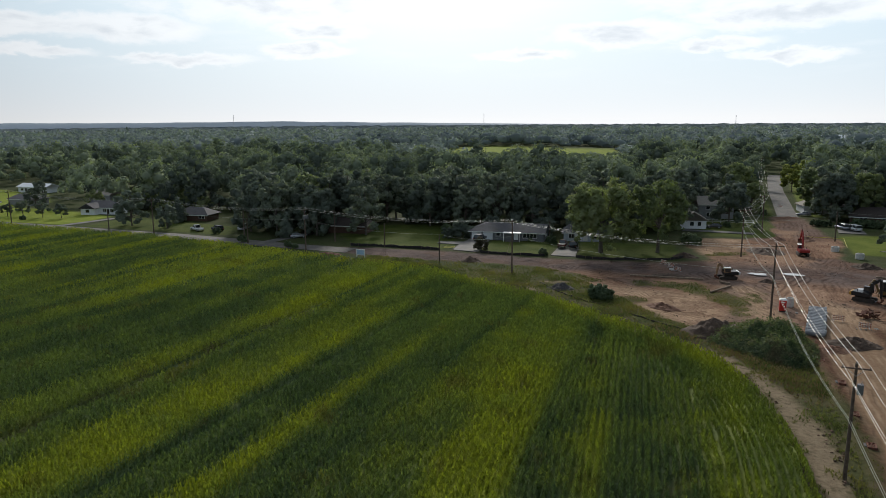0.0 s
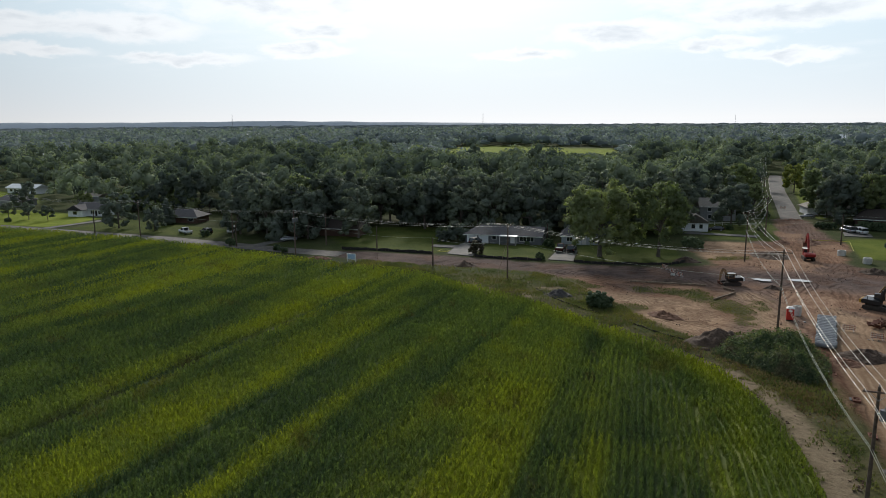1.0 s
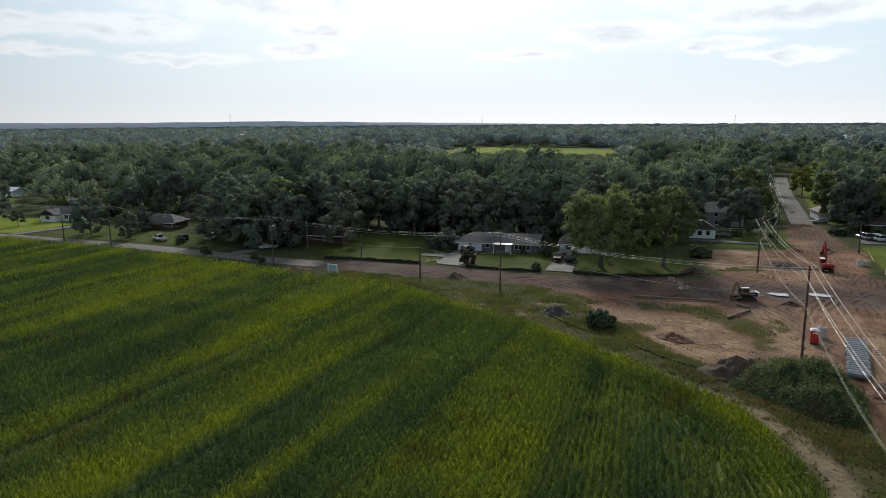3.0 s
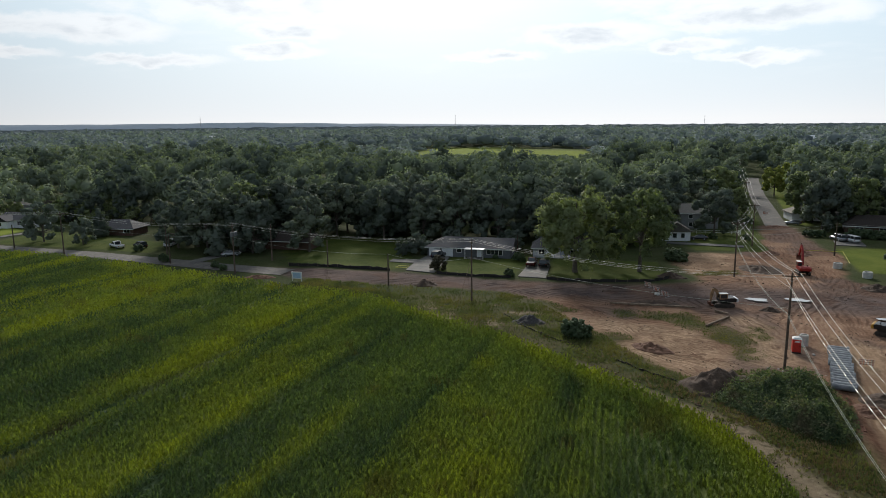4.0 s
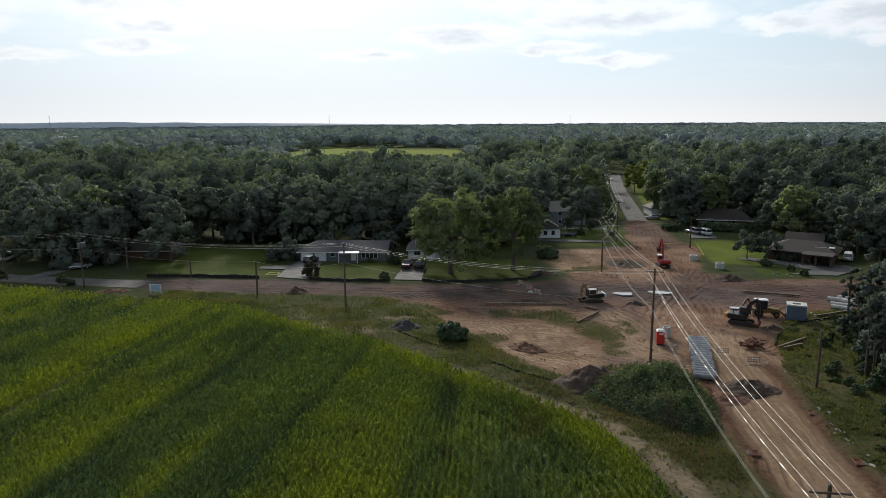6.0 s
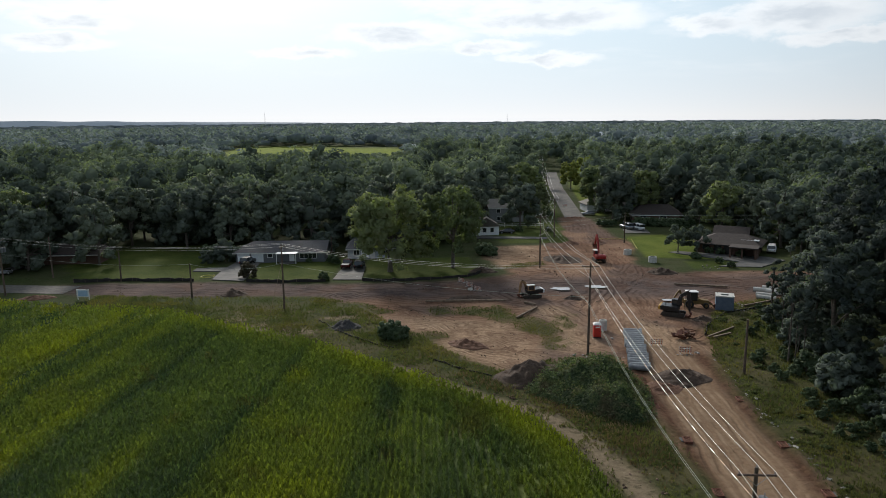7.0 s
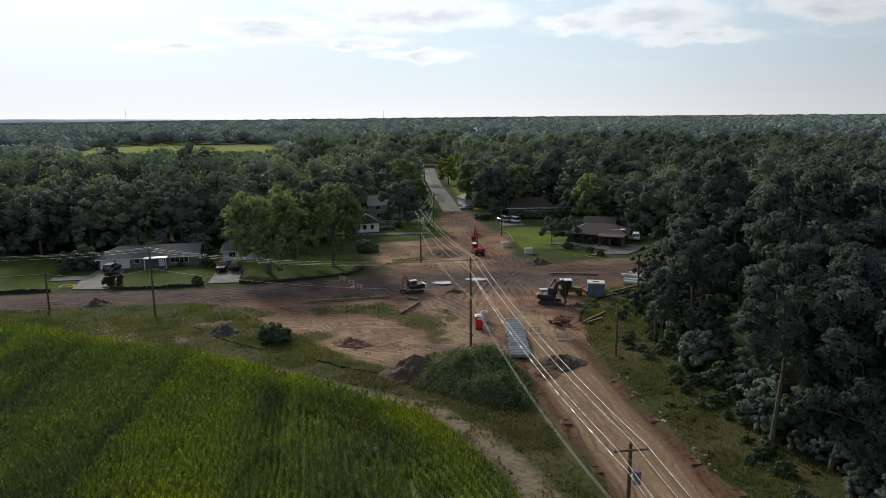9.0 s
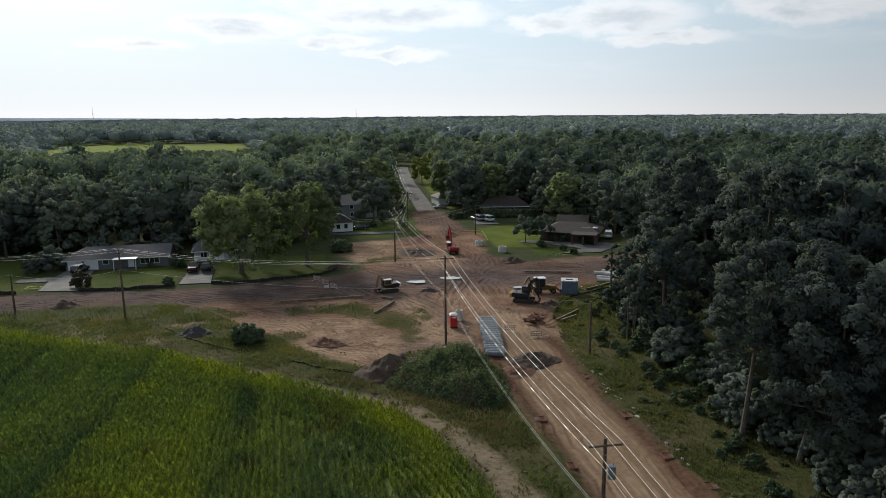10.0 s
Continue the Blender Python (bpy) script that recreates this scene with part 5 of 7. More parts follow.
house((22.3, 217, 0, 94), 10, 7.4, 3.0, 2.2, OFFWHITE, ROOF_TAN, "white gabled house with tan roof behind the corner lot", windows=[("l", -1.0, 0.1, 1.0, 2.2, 1), ("l", 1.2, 2.2, 1.0, 2.2, 1)], over=0.4)
house((31.5, 240, 0, 4), 11, 8.5, 5.0, 2.2, GREYSIDE, ROOF_TAN, "two-storey grey sided house with tan shingle roof", windows=[("f", 1.5, 3.4, 3.2, 4.3, 2), ("f", -3.2, -2.0, 3.2, 4.3, 1), ("f", -3, -1, 0.8, 2.0, 2)], over=0.45)
brown = house((79.9, 183.5, 0, -34), 13.4, 10, 2.7, 1.7, BRICK, ROOF_BROWN, "low brown brick house with hipped dark roof and carport", hip=(4.5, 4.0), over=0.9, windows=[("f", -5.6, -4.2, 0.9, 2.1, 2), ("f", -3.0, -1.4, 0.9, 2.1, 2)], doors=[(-0.6, 0.4, BLACK)], trim=BLACK)
part("carport_roof", boxed(0.9, 7.3, -9.6, -4.9, 2.45, 2.75, bevel=0.04), ROOF_BROWN, brown)
part("carport_wall", boxed(6.6, 7.1, -9.2, -5.0, 0, 2.45), BRICK, brown)
for cx in (1.3, 3.9):
    part("carport_post", boxed(cx - 0.2, cx + 0.2, -9.3, -8.9, 0, 2.45), BRICK, brown)
part("skylight", boxed(2.6, 6.6, -2.8, -1.0, 3.35, 3.5, bevel=0.03), ROOF_WHITE, brown, "flat white roof panel")
house((86.5, 197, 0, -30), 8, 6, 2.5, 1.5, BRICK, ROOF_BROWN, "dark gabled wing behind the brown brick house", over=0.5)
house((80.0, 237, 0, -14), 15, 10, 2.6, 2.4, BRICK, ROOF_BROWN, "house with a broad dark hipped roof behind trees", hip=(4, 4), over=0.7, windows=[("f", -5, -3, 0.9, 2.0, 2), ("f", 1, 3, 0.9, 2.0, 2)])
house((70, 262, 0, 5), 14, 8, 2.8, 1.8, OFFWHITE, ROOF_TAN, "pale house glimpsed between roadside trees", hip=(3, 3), windows=[("f", -4, -2, 0.9, 2.0, 2)])
white_ranch = house((-182.6, 208.6, 0, 3), 12.4, 8.2, 2.7, 1.9, OFFWHITE, ROOF_GREY, "white ranch house with blue-grey roof and gabled wing", hip=(0, 3), windows=[("f", 0.6, 2.0, 0.9, 2.1, 2), ("f", 3.6, 5.0, 0.9, 2.1, 2)], doors=[(2.4, 3.2, BLACK)])
for nm, bm, mat in (("wing_wall", wall_bm(5.0, 5.6, 2.7, 1.5, 0, 0), OFFWHITE), ("wing_roof", roof_bm(5.0, 5.6, 2.72, 1.5, 0.45, 0, 0), ROOF_GREY)):
    bmesh.ops.transform(bm, matrix=pose(-3.6, -4.4, 0, 0, 0, 90), verts=bm.verts)
    part(nm, bm, mat, white_ranch)
part("wing_window", boxed(-4.4, -2.9, -6.96, -6.86, 0.9, 2.0, bevel=0.02), GLASS, white_ranch)
part("wing_vent", boxed(-3.9, -3.3, -6.96, -6.86, 3.0, 3.5), GREYSIDE, white_ranch)
house((-214, 247, 0, -15), 11.5, 8, 2.8, 2.0, GREYSIDE, ROOF_TAN, "grey house with a weathered roof behind another house", hip=(0, 0))
house((-272, 268, 0, -5), 17.5, 7, 3.0, 1.3, OFFWHITE, ROOF_WHITE, "long low white outbuilding with white metal roof", windows=[("f", -7, -5.4, 1, 2, 1), ("f", -1, 0.4, 1, 2, 1), ("f", 3, 4.4, 1, 2, 1)], doors=[(-4.2, -3.2, BLACK), (6, 7, BLACK)], over=0.7)
house((-236, 226, 0, -6), 13, 8, 2.6, 1.6, GREYSIDE, ROOF_GREY, "low grey shed roofed building on the lawn", hip=(2, 2))
house((-237, 205, 0, 80), 9, 8, 3.2, 2.0, OFFWHITE, ROOF_GREY, "white gabled house at the roadside lawn")
house((-139.6, 199.6, 0, 2), 12, 7.5, 2.5, 1.9, BRICK, ROOF_GREY, "low dark house with blue-grey hipped roof among trees", hip=(4, 4), over=0.7, windows=[("f", 3, 5, 0.9, 2.0, 2)])
house((-78, 186, 0, 0), 13, 8, 2.6, 1.8, BRICK, ROOF_BROWN, "dark house hidden in the shade of tall trees", hip=(3, 3))
house((252, 955, 0, -12), 26, 14, 8.0, 3.5, OFFWHITE, ROOF_WHITE, "far white-roofed barn above the trees")
house((-540, 955, 0, 30), 22, 12, 11.0, 2.5, OFFWHITE, ROOF_WHITE, "far white building in the woods")
house((4, 765, 0, 10), 12, 8, 3.0, 2.0, OFFWHITE, ROOF_WHITE, "far white farmhouse by a light green field")
house((-16, 815, 0, 10), 12, 8, 4.0, 2.0, OFFWHITE, ROOF_WHITE, "far white farm shed by a light green field")


# ---- poles and lines ----
def utility_pole(x, y, tall, turn=0.0, arm=True, cans=0, label="", arm_drop=0.45, low_arm=False):
    ob = thing("utility_pole", (x, y, 0, turn), label or "weathered wooden utility pole with crossarm and insulators", "utility pole", "utility poles")
    part("shaft", tubed((0, 0, -0.3), (0, 0, tall), 0.19, 0.12, 10), POLE, ob)
    if arm:
        z = tall - arm_drop
        a = part("crossarm", boxed(-1.22, 1.22, -0.20, -0.09, z - 0.07, z + 0.07, bevel=0.015), POLE, ob)
        for u in (-1.1, 1.1):
            part("insulator", tubed((u, -0.145, z + 0.07), (u, -0.145, z + 0.27), 0.06, 0.04, 8), GLAZE, a)
        part("insulator", tubed((0, 0, tall), (0, 0, tall + 0.22), 0.06, 0.04, 8), GLAZE, ob)
        for s in (-1, 1):
            part("brace", tubed((0, -0.13, z - 0.75), (s * 0.75, -0.14, z - 0.07), 0.018, 0.018, 5), STEEL, a)
    for i in range(cans):
        u = (i - (cans - 1) / 2) * 0.75 if cans > 1 else 0.42
        z = tall - 2.3
        c = part("transformer", tubed((u, -0.32, z - 0.5), (u, -0.32, z + 0.45), 0.27, 0.27, 14), CAN, ob, "grey steel transformer can")
        part("bushing", tubed((u + 0.08, -0.32, z + 0.45), (u + 0.08, -0.32, z + 0.75), 0.05, 0.03, 7), GLAZE, c)
        part("bracket", boxed(min(u, 0) + 0.02, max(u, 0), -0.30, -0.1, z - 0.05, z + 0.08), STEEL, c)
    return ob


POLES = {"Z": (18.6, 2.0, 11.3, -4), "E": (22.2, 58.3, 11.35, -6), "A": (25.6, 111.4, 13.2, -6), "D": (29.7, 168.8, 11.8, -12), "G": (41.0, 207, 11.2, -13), "K": (52.5, 276, 11.2, -10), "L": (64, 344, 11.2, -10), "N": (76.5, 415, 11.2, -10)}
for k, (px, py, tall, turn) in POLES.items():
    utility_pole(px, py, tall, turn, cans=1 if k == "E" else 0, label="tall dark wooden utility pole with crossarm and transformer" if k == "E" else "")
utility_pole(-21.5, 139.3, 11.6, 78, label="slender wooden utility pole at the edge of the weeds")
utility_pole(-77.2, 153.4, 11.2, 78, cans=3, label="wooden utility pole with three grey transformers beside the road")
utility_pole(-132, 166.3, 11.0, 80)
utility_pole(-196, 178.5, 11.0, 80)
utility_pole(-262, 192, 11.0, 80)
for px, py, tall in ((43.7, 102.3, 7.4), (-40.3, 148.5, 6.6), (-59.2, 163.3, 6.3), (-75.5, 168.4, 8.8), (-101.2, 164.5, 8.6), (-97.9, 160.6, 7.0), (57.4, 196.5, 8.2), (104, 186, 9.0), (59.3, 125.2, 9.0), (-152, 171.6, 6.5), (-18, 186, 5)):
    utility_pole(px, py, tall, 0, False, label="bare weathered wooden pole without crossarm")


def line(points, r, material, label, sag=1.0, group="overhead lines"):
    """One wire hung from point to point."""
    pts = []
    for a, b in zip(points, points[1:]):
        a, b = Vector(a), Vector(b)
        n = 14
        for i in range(n):
            t = i / n
            p = a.lerp(b, t)
            p.z -= 4 * sag * t * (1 - t)
            pts.append(p)
    pts.append(Vector(points[-1]))
    bm = bmesh.new()
    rings = []
    for i, p in enumerate(pts):
        d = (pts[min(i + 1, len(pts) - 1)] - pts[max(i - 1, 0)]).normalized()
        s = d.cross(Vector((0, 0, 1))).normalized() * r
        u = d.cross(s).normalized() * r
        rings.append([bm.verts.new(p + q) for q in (s, u, -s, -u)])
    for a, b in zip(rings, rings[1:]):
        for j in range(4):
            bm.faces.new((a[j], a[(j + 1) % 4], b[(j + 1) % 4], b[j]))
    return tagged(part("overhead_line", bm, material, smooth=True), label, "power line", group)


def arm_point(k, u, dz=-0.2):
    x, y, tall, turn = POLES[k]
    c, s = math.cos(radians(turn)), math.sin(radians(turn))
    return (x + c * u, y + s * u, tall + dz)


run = list(POLES)
for u, dz in ((-1.1, -0.18), (0.0, 0.22), (1.1, -0.18)):
    line([arm_point(k, u, dz) for k in run], 0.0165, WIRE, "bright bare aluminium power line strung between the poles", 1.1)
line([arm_point(k, -0.15, -2.0) for k in run], 0.014, WIRE, "bare neutral line hung below the crossarms", 1.2)
sleeves = thing("wire_guard", (0, 0, 0), "row of pale striped sleeves on the neutral line", "wire guard")
a, b = Vector(arm_point("E", -0.15, -2.0)), Vector(arm_point("A", -0.15, -2.0))
for i in range(24):
    t0, t1 = (i + 0.2) / 27, (i + 0.62) / 27
    p, q = a.lerp(b, t0), a.lerp(b, t1)
    p.z -= 4.8 * t0 * (1 - t0)
    q.z -= 4.8 * t1 * (1 - t1)
    part("sleeve", tubed(p, q, 0.034, 0.034, 6), WIRE if i % 2 else ORANGE_PALE, sleeves)
for u in (-0.22, -0.05):
    line([arm_point(k, u, -POLES[k][2] + h) for k, h in zip(run, (6, 5.9, 7.6, 7.4, 7, 7, 7, 7))], 0.017, CABLE, "grey-green communication cable hung low between the poles", 1.5)
west = [(-262, 192, 11), (-196, 178.5, 11), (-132, 166.3, 11), (-77.2, 153.4, 11.2), (-21.5, 139.3, 11.6), (25.6, 111.4, 12.7)]
for off, dz in ((-1.1, -0.2), (0, 0.2), (1.1, -0.2)):
    line([(x - 0.2 * off, y + off if i < 5 else y + off * 0.2, z + dz) for i, (x, y, z) in enumerate(west)], 0.012, WIRE, "bare power line crossing above the country road", 1.3)
line([(-132, 166.3, 8), (-77.2, 153.4, 8.2), (-40.3, 148.5, 6.5), (-21.5, 139.3, 8.2), (25.7, 111.4, 8.4)], 0.017, CABLE, "grey communication cable hung low along the country road", 1.0)
for dz in (0, -1.3):
    line([(29.7, 168.8, 10.3 + dz), (57.4, 196.5, 8.0 + dz * 0.6), (104, 186, 8.8 + dz), (160, 172, 9 + dz)], 0.014, CABLE, "service line leading to the houses on the east side", 0.7)
line([(-21.5, 139.3, 8.5), (-23.0, 132.4, 0.0)], 0.03, PLANK, "pale guy wire guard anchored in the weeds", 0.0, "")


# ---- vehicles ----
def prism(bm, pts, y0, y1):
    """A side outline in x and z, given depth along y."""
    a = [bm.verts.new((x, y0, z)) for x, z in pts]
    b = [bm.verts.new((x, y1, z)) for x, z in pts]
    bm.faces.new(a[::-1]), bm.faces.new(b)
    for i in range(len(pts)):
        j = (i + 1) % len(pts)
        bm.faces.new((a[i], a[j], b[j], b[i]))
    bmesh.ops.recalc_face_normals(bm, faces=bm.faces)
    return bm


def wheel(parent, x, y, r, w, rim=STEEL, name="wheel"):
    s = 1 if y > 0 else -1
    t = part(name, tubed((x, y - s * w / 2, r), (x, y + s * w / 2, r), r, r, 18), RUBBER, parent)
    part("rim", tubed((x, y + s * (w / 2 - 0.02), r), (x, y + s * (w / 2 + 0.02), r), r * 0.58, r * 0.5, 12), rim, t)


def car(place, kind, paint, label, group="parked cars"):
    ob = thing("car", place, label, "car", group)
    L, W = {"sedan": (4.7, 1.82), "suv": (4.8, 1.95), "pickup": (5.5, 1.98), "van": (5.3, 2.0)}[kind]
    h = L / 2
    body = {"sedan": [(-h, 0.45), (-h, 0.92), (-h + 0.9, 1.0), (h - 1.3, 0.95), (h - 0.1, 0.78), (h, 0.45), (h - 0.2, 0.28), (-h + 0.2, 0.28)],
            "suv": [(-h, 0.5), (-h, 1.08), (h - 1.2, 1.08), (h - 0.1, 0.95), (h, 0.5), (h - 0.2, 0.34), (-h + 0.2, 0.34)],
            "pickup": [(-h, 0.55), (-h, 1.1), (h - 1.4, 1.12), (h - 0.1, 1.05), (h, 0.55), (h - 0.2, 0.42), (-h + 0.2, 0.42)],
            "van": [(-h, 0.45), (-h, 1.12), (h - 0.9, 1.12), (h - 0.05, 0.9), (h, 0.45), (h - 0.2, 0.3), (-h + 0.2, 0.3)]}[kind]
    top = {"sedan": (-h + 0.35, -h + 1.2, h - 2.2, h - 1.3, 0.97, 1.43), "suv": (-h + 0.05, -h + 0.35, h - 2.0, h - 1.25, 1.06, 1.74),
           "pickup": (-0.55, -0.35, h - 2.1, h - 1.45, 1.08, 1.82), "van": (-h + 0.03, -h + 0.2, h - 1.7, h - 0.9, 1.1, 1.85)}[kind]
    bm = prism(bmesh.new(), body, -W / 2, W / 2)
    bmesh.ops.bevel(bm, geom=bm.edges[:], offset=0.07, segments=2, affect="EDGES")
    part("body", bm, paint, ob, smooth=True)
    a, b, c, d, z0, z1 = top
    bm = bmesh.new()
    lo = [bm.verts.new(p) for p in ((a, -W / 2 + 0.08, z0), (d, -W / 2 + 0.08, z0), (d, W / 2 - 0.08, z0), (a, W / 2 - 0.08, z0))]
    hi = [bm.verts.new(p) for p in ((b, -W / 2 + 0.25, z1), (c, -W / 2 + 0.25, z1), (c, W / 2 - 0.25, z1), (b, W / 2 - 0.25, z1))]
    bm.faces.new(hi)
    for i in range(4):
        bm.faces.new((lo[i], lo[(i + 1) % 4], hi[(i + 1) % 4], hi[i]))
    g = part("cabin_glass", bm, GLASS, ob)
    part("roof", boxed(b - 0.03, c + 0.03, -W / 2 + 0.23, W / 2 - 0.23, z1 - 0.03, z1 + 0.04, bevel=0.03), paint, ob)
    for x in ((b + c) / 2 - 0.05, a + 0.12 if kind != "pickup" else a + 0.02):
        for s in (-1, 1):
            bm = prism(bmesh.new(), [(x - 0.06, z0), (x + 0.06, z0), (x + 0.06 + (0.15 if x < 0 else 0), z1), (x - 0.06 + (0.15 if x < 0 else 0), z1)], s * (W / 2 - 0.27), s * (W / 2 - 0.12))
            part("pillar", bm, paint, ob)
    if kind == "pickup":
        part("bed", boxed(-h + 0.15, -0.75, -W / 2 + 0.15, W / 2 - 0.15, 1.06, 1.13), BLACK, ob)
    for x in (-h + 0.95, h - 0.95):
        for s in (-1, 1):
            wheel(ob, x, s * (W / 2 - 0.1), 0.35 if kind in ("sedan", "van") else 0.39, 0.24)
    for s in (-1, 1):
        part("headlight", boxed(h - 0.16, h + 0.01, s * (W / 2 - 0.35) - 0.18, s * (W / 2 - 0.35) + 0.18, 0.66, 0.8, bevel=0.02), WHITE, ob)
        part("taillight", boxed(-h - 0.01, -h + 0.1, s * (W / 2 - 0.2) - 0.1, s * (W / 2 - 0.2) + 0.1, 0.7, 0.95, bevel=0.02), RED, ob)
    return ob


car((-36.4, 178.2, 0.16, 75), "suv", CARBLACK, "black sport utility car parked before the white garage door")
car((-13.2, 172.6, 0.16, 85), "pickup", CARRED, "dark red pickup truck parked on the pale driveway")
car((-10.4, 172.3, 0.16, 85), "suv", CARBLACK, "dark car parked beside the pickup on the driveway")
car((28.8, 214.6, 0.1, 178), "sedan", CARBLACK, "black sedan parked beside the white house")
car((65.4, 219.6, 0.1, 105), "van", CARSILVER, "silver van parked in front of a dark hedge")
car((67.9, 217.6, 0.1, 105), "van", CARWHITE, "white van parked in front of a dark hedge")
car((-124.8, 177.2, 0.05, 150), "pickup", CARWHITE, "white pickup truck parked by the roadside")
car((-118.6, 178.5, 0.05, 150), "suv", CARBLACK, "dark car parked beside the white pickup")
car((-112, 182.5, 0.05, 100), "van", CARWHITE, "white van parked under dark trees")
car((-88.5, 172, 0.05, 40), "sedan", CARSILVER, "silver car parked in the shade of tall trees")
car((61.5, 249, 0.1, 170), "sedan", CARSILVER, "silver car parked across the roadside lawn")
car((89, 181, 0.16, 60), "van", CARWHITE, "white van parked behind the brown brick house")


# ---- machines ----
def rounded_track(parent, L, w, h, y):
    pts = []
    for cx, a0 in ((L / 2 - h / 2, -90), (-L / 2 + h / 2, 90)):
        pts += [(cx + h / 2 * math.cos(radians(a0 + i * 30)), h / 2 + h / 2 * math.sin(radians(a0 + i * 30))) for i in range(7)]
    t = part("track", prism(bmesh.new(), pts, y - w / 2, y + w / 2), TRACK, parent, "muddy steel crawler track")
    for i in range(4):
        x = -L / 2 + h / 2 + (L - h) * i / 3
        s = 1 if y > 0 else -1
        part("roller", tubed((x, y + s * (w / 2 - 0.02), h * 0.42), (x, y + s * (w / 2 + 0.03), h * 0.42), h * 0.26, h * 0.22, 10), TRACK, t)


def limb(parent, name, a, b, w0, w1, y, depth, paint, label=""):
    """A tapered boom section between two joints in the x-z plane."""
    a, b = Vector((a[0], 0, a[1])), Vector((b[0], 0, b[1]))
    d = (b - a).normalized()
    n = Vector((-d.z, 0, d.x))
    pts = [a - n * w0 / 2, a + n * w0 / 2, (a + b) / 2 + n * max(w0, w1) * 0.62, b + n * w1 / 2, b - n * w1 / 2, (a + b) / 2 - n * max(w0, w1) * 0.5]
    bm = prism(bmesh.new(), [(p.x, p.z) for p in pts], y - depth / 2, y + depth / 2)
    return part(name, bm, paint, parent, label)


def excavator(place, size, paint, arm_paint, label, joints, cab_paint=BLACK, weight=None):
    ob = thing("excavator", place, label, "excavator", "construction machines")
    s = size
    for y in (-1.05 * s, 1.05 * s):
        rounded_track(ob, 4.2 * s, 0.55 * s, 0.85 * s, y)
    part("undercarriage", boxed(-1.1 * s, 1.1 * s, -0.85 * s, 0.85 * s, 0.35 * s, 0.95 * s, bevel=0.08 * s), TRACK, ob)
    part("swivel", tubed((0, 0, 0.9 * s), (0, 0, 1.1 * s), 0.7 * s, 0.7 * s, 16), BLACK, ob)
    body = prism(bmesh.new(), [(-2.3 * s, 1.15 * s), (1.0 * s, 1.1 * s), (1.0 * s, 1.75 * s), (-0.3 * s, 1.95 * s), (-2.1 * s, 2.05 * s), (-2.45 * s, 1.8 * s)], -1.3 * s, 1.3 * s)
    bmesh.ops.bevel(body, geom=body.edges[:], offset=0.08 * s, segments=2, affect="EDGES")
    part("body", body, paint, ob)
    part("counterweight", boxed(-2.75 * s, -2.2 * s, -1.28 * s, 1.28 * s, 1.15 * s, 1.95 * s, bevel=0.14 * s), weight or paint, ob)
    cab = part("cab", boxed(-0.5 * s, 1.2 * s, 0.35 * s, 1.32 * s, 1.75 * s, 2.95 * s, bevel=0.1 * s), cab_paint, ob)
    for a in ((1.17 * s, 1.23 * s, 0.45 * s, 1.22 * s), (-0.53 * s, -0.47 * s, 0.45 * s, 1.22 * s), (-0.3 * s, 1.0 * s, 1.30 * s, 1.345 * s), (-0.3 * s, 1.0 * s, 0.325 * s, 0.37 * s)):
        part("window", boxed(*a, 2.0 * s, 2.8 * s), GLASS, cab)
    part("cab_roof", boxed(-0.55 * s, 1.25 * s, 0.3 * s, 1.37 * s, 2.93 * s, 3.02 * s, bevel=0.03), WHITE if cab_paint is not BLACK else BLACK, cab)
    part("exhaust", tubed((-1.4 * s, -0.6 * s, 1.9 * s), (-1.4 * s, -0.6 * s, 2.5 * s), 0.06 * s, 0.06 * s, 8), BLACK, ob)
    j = [(x * s, z * s) for x, z in joints]
    boom = limb(ob, "boom", j[0], j[1], 0.5 * s, 0.62 * s, -0.1 * s, 0.42 * s, arm_paint)
    limb(boom, "boom_tip", j[1], j[2], 0.6 * s, 0.35 * s, -0.1 * s, 0.40 * s, arm_paint)
    st = limb(ob, "stick", j[2], j[3], 0.5 * s, 0.28 * s, -0.1 * s, 0.34 * s, arm_paint)
    part("hydraulic_ram", tubed((j[1][0], -0.1 * s, j[1][1] + 0.4 * s), (j[2][0] + 0.1 * s, -0.1 * s, j[2][1] + 0.35 * s), 0.09 * s, 0.06 * s, 8), TRACK, boom)
    part("hydraulic_ram", tubed((j[0][0] + 0.5 * s, 0.22 * s, j[0][1]), ((j[0][0] + j[1][0]) / 2 + 0.3 * s, 0.22 * s, (j[0][1] + j[1][1]) / 2), 0.09 * s, 0.07 * s, 8), TRACK, boom)
    x, z = j[3]
    bk = [(x, z + 0.1 * s), (x + 0.45 * s, z - 0.15 * s), (x + 0.35 * s, z - 0.75 * s), (x - 0.25 * s, z - 1.05 * s), (x - 0.85 * s, z - 0.85 * s), (x - 0.55 * s, z - 0.65 * s), (x - 0.1 * s, z - 0.75 * s), (x + 0.1 * s, z - 0.4 * s)]
    b = part("bucket", prism(bmesh.new(), bk, -0.65 * s, 0.45 * s), RUST, st, "worn steel digging bucket")
    for i in range(4):
        y = -0.55 * s + i * 0.3 * s
        part("tooth", boxed(x - 1.05 * s, x - 0.8 * s, y - 0.05 * s, y + 0.05 * s, z - 0.9 * s, z - 0.8 * s), STEEL, b)
    return ob


excavator((44.9, 129.6, 0.05, -30), 0.88, BLACK, BLACK, "yellow and black crawler excavator with its bucket on the ground", [(0.9, 1.9), (1.2, 3.9), (2.6, 4.9), (2.9, 1.05)], weight=YELLOW)
excavator((44.4, 174.0, 0.05, 88), 0.9, RED, RED, "red crawler excavator with raised boom, facing the far road", [(0.9, 1.9), (1.7, 4.6), (3.3, 6.4), (5.0, 3.6)], cab_paint=RED)
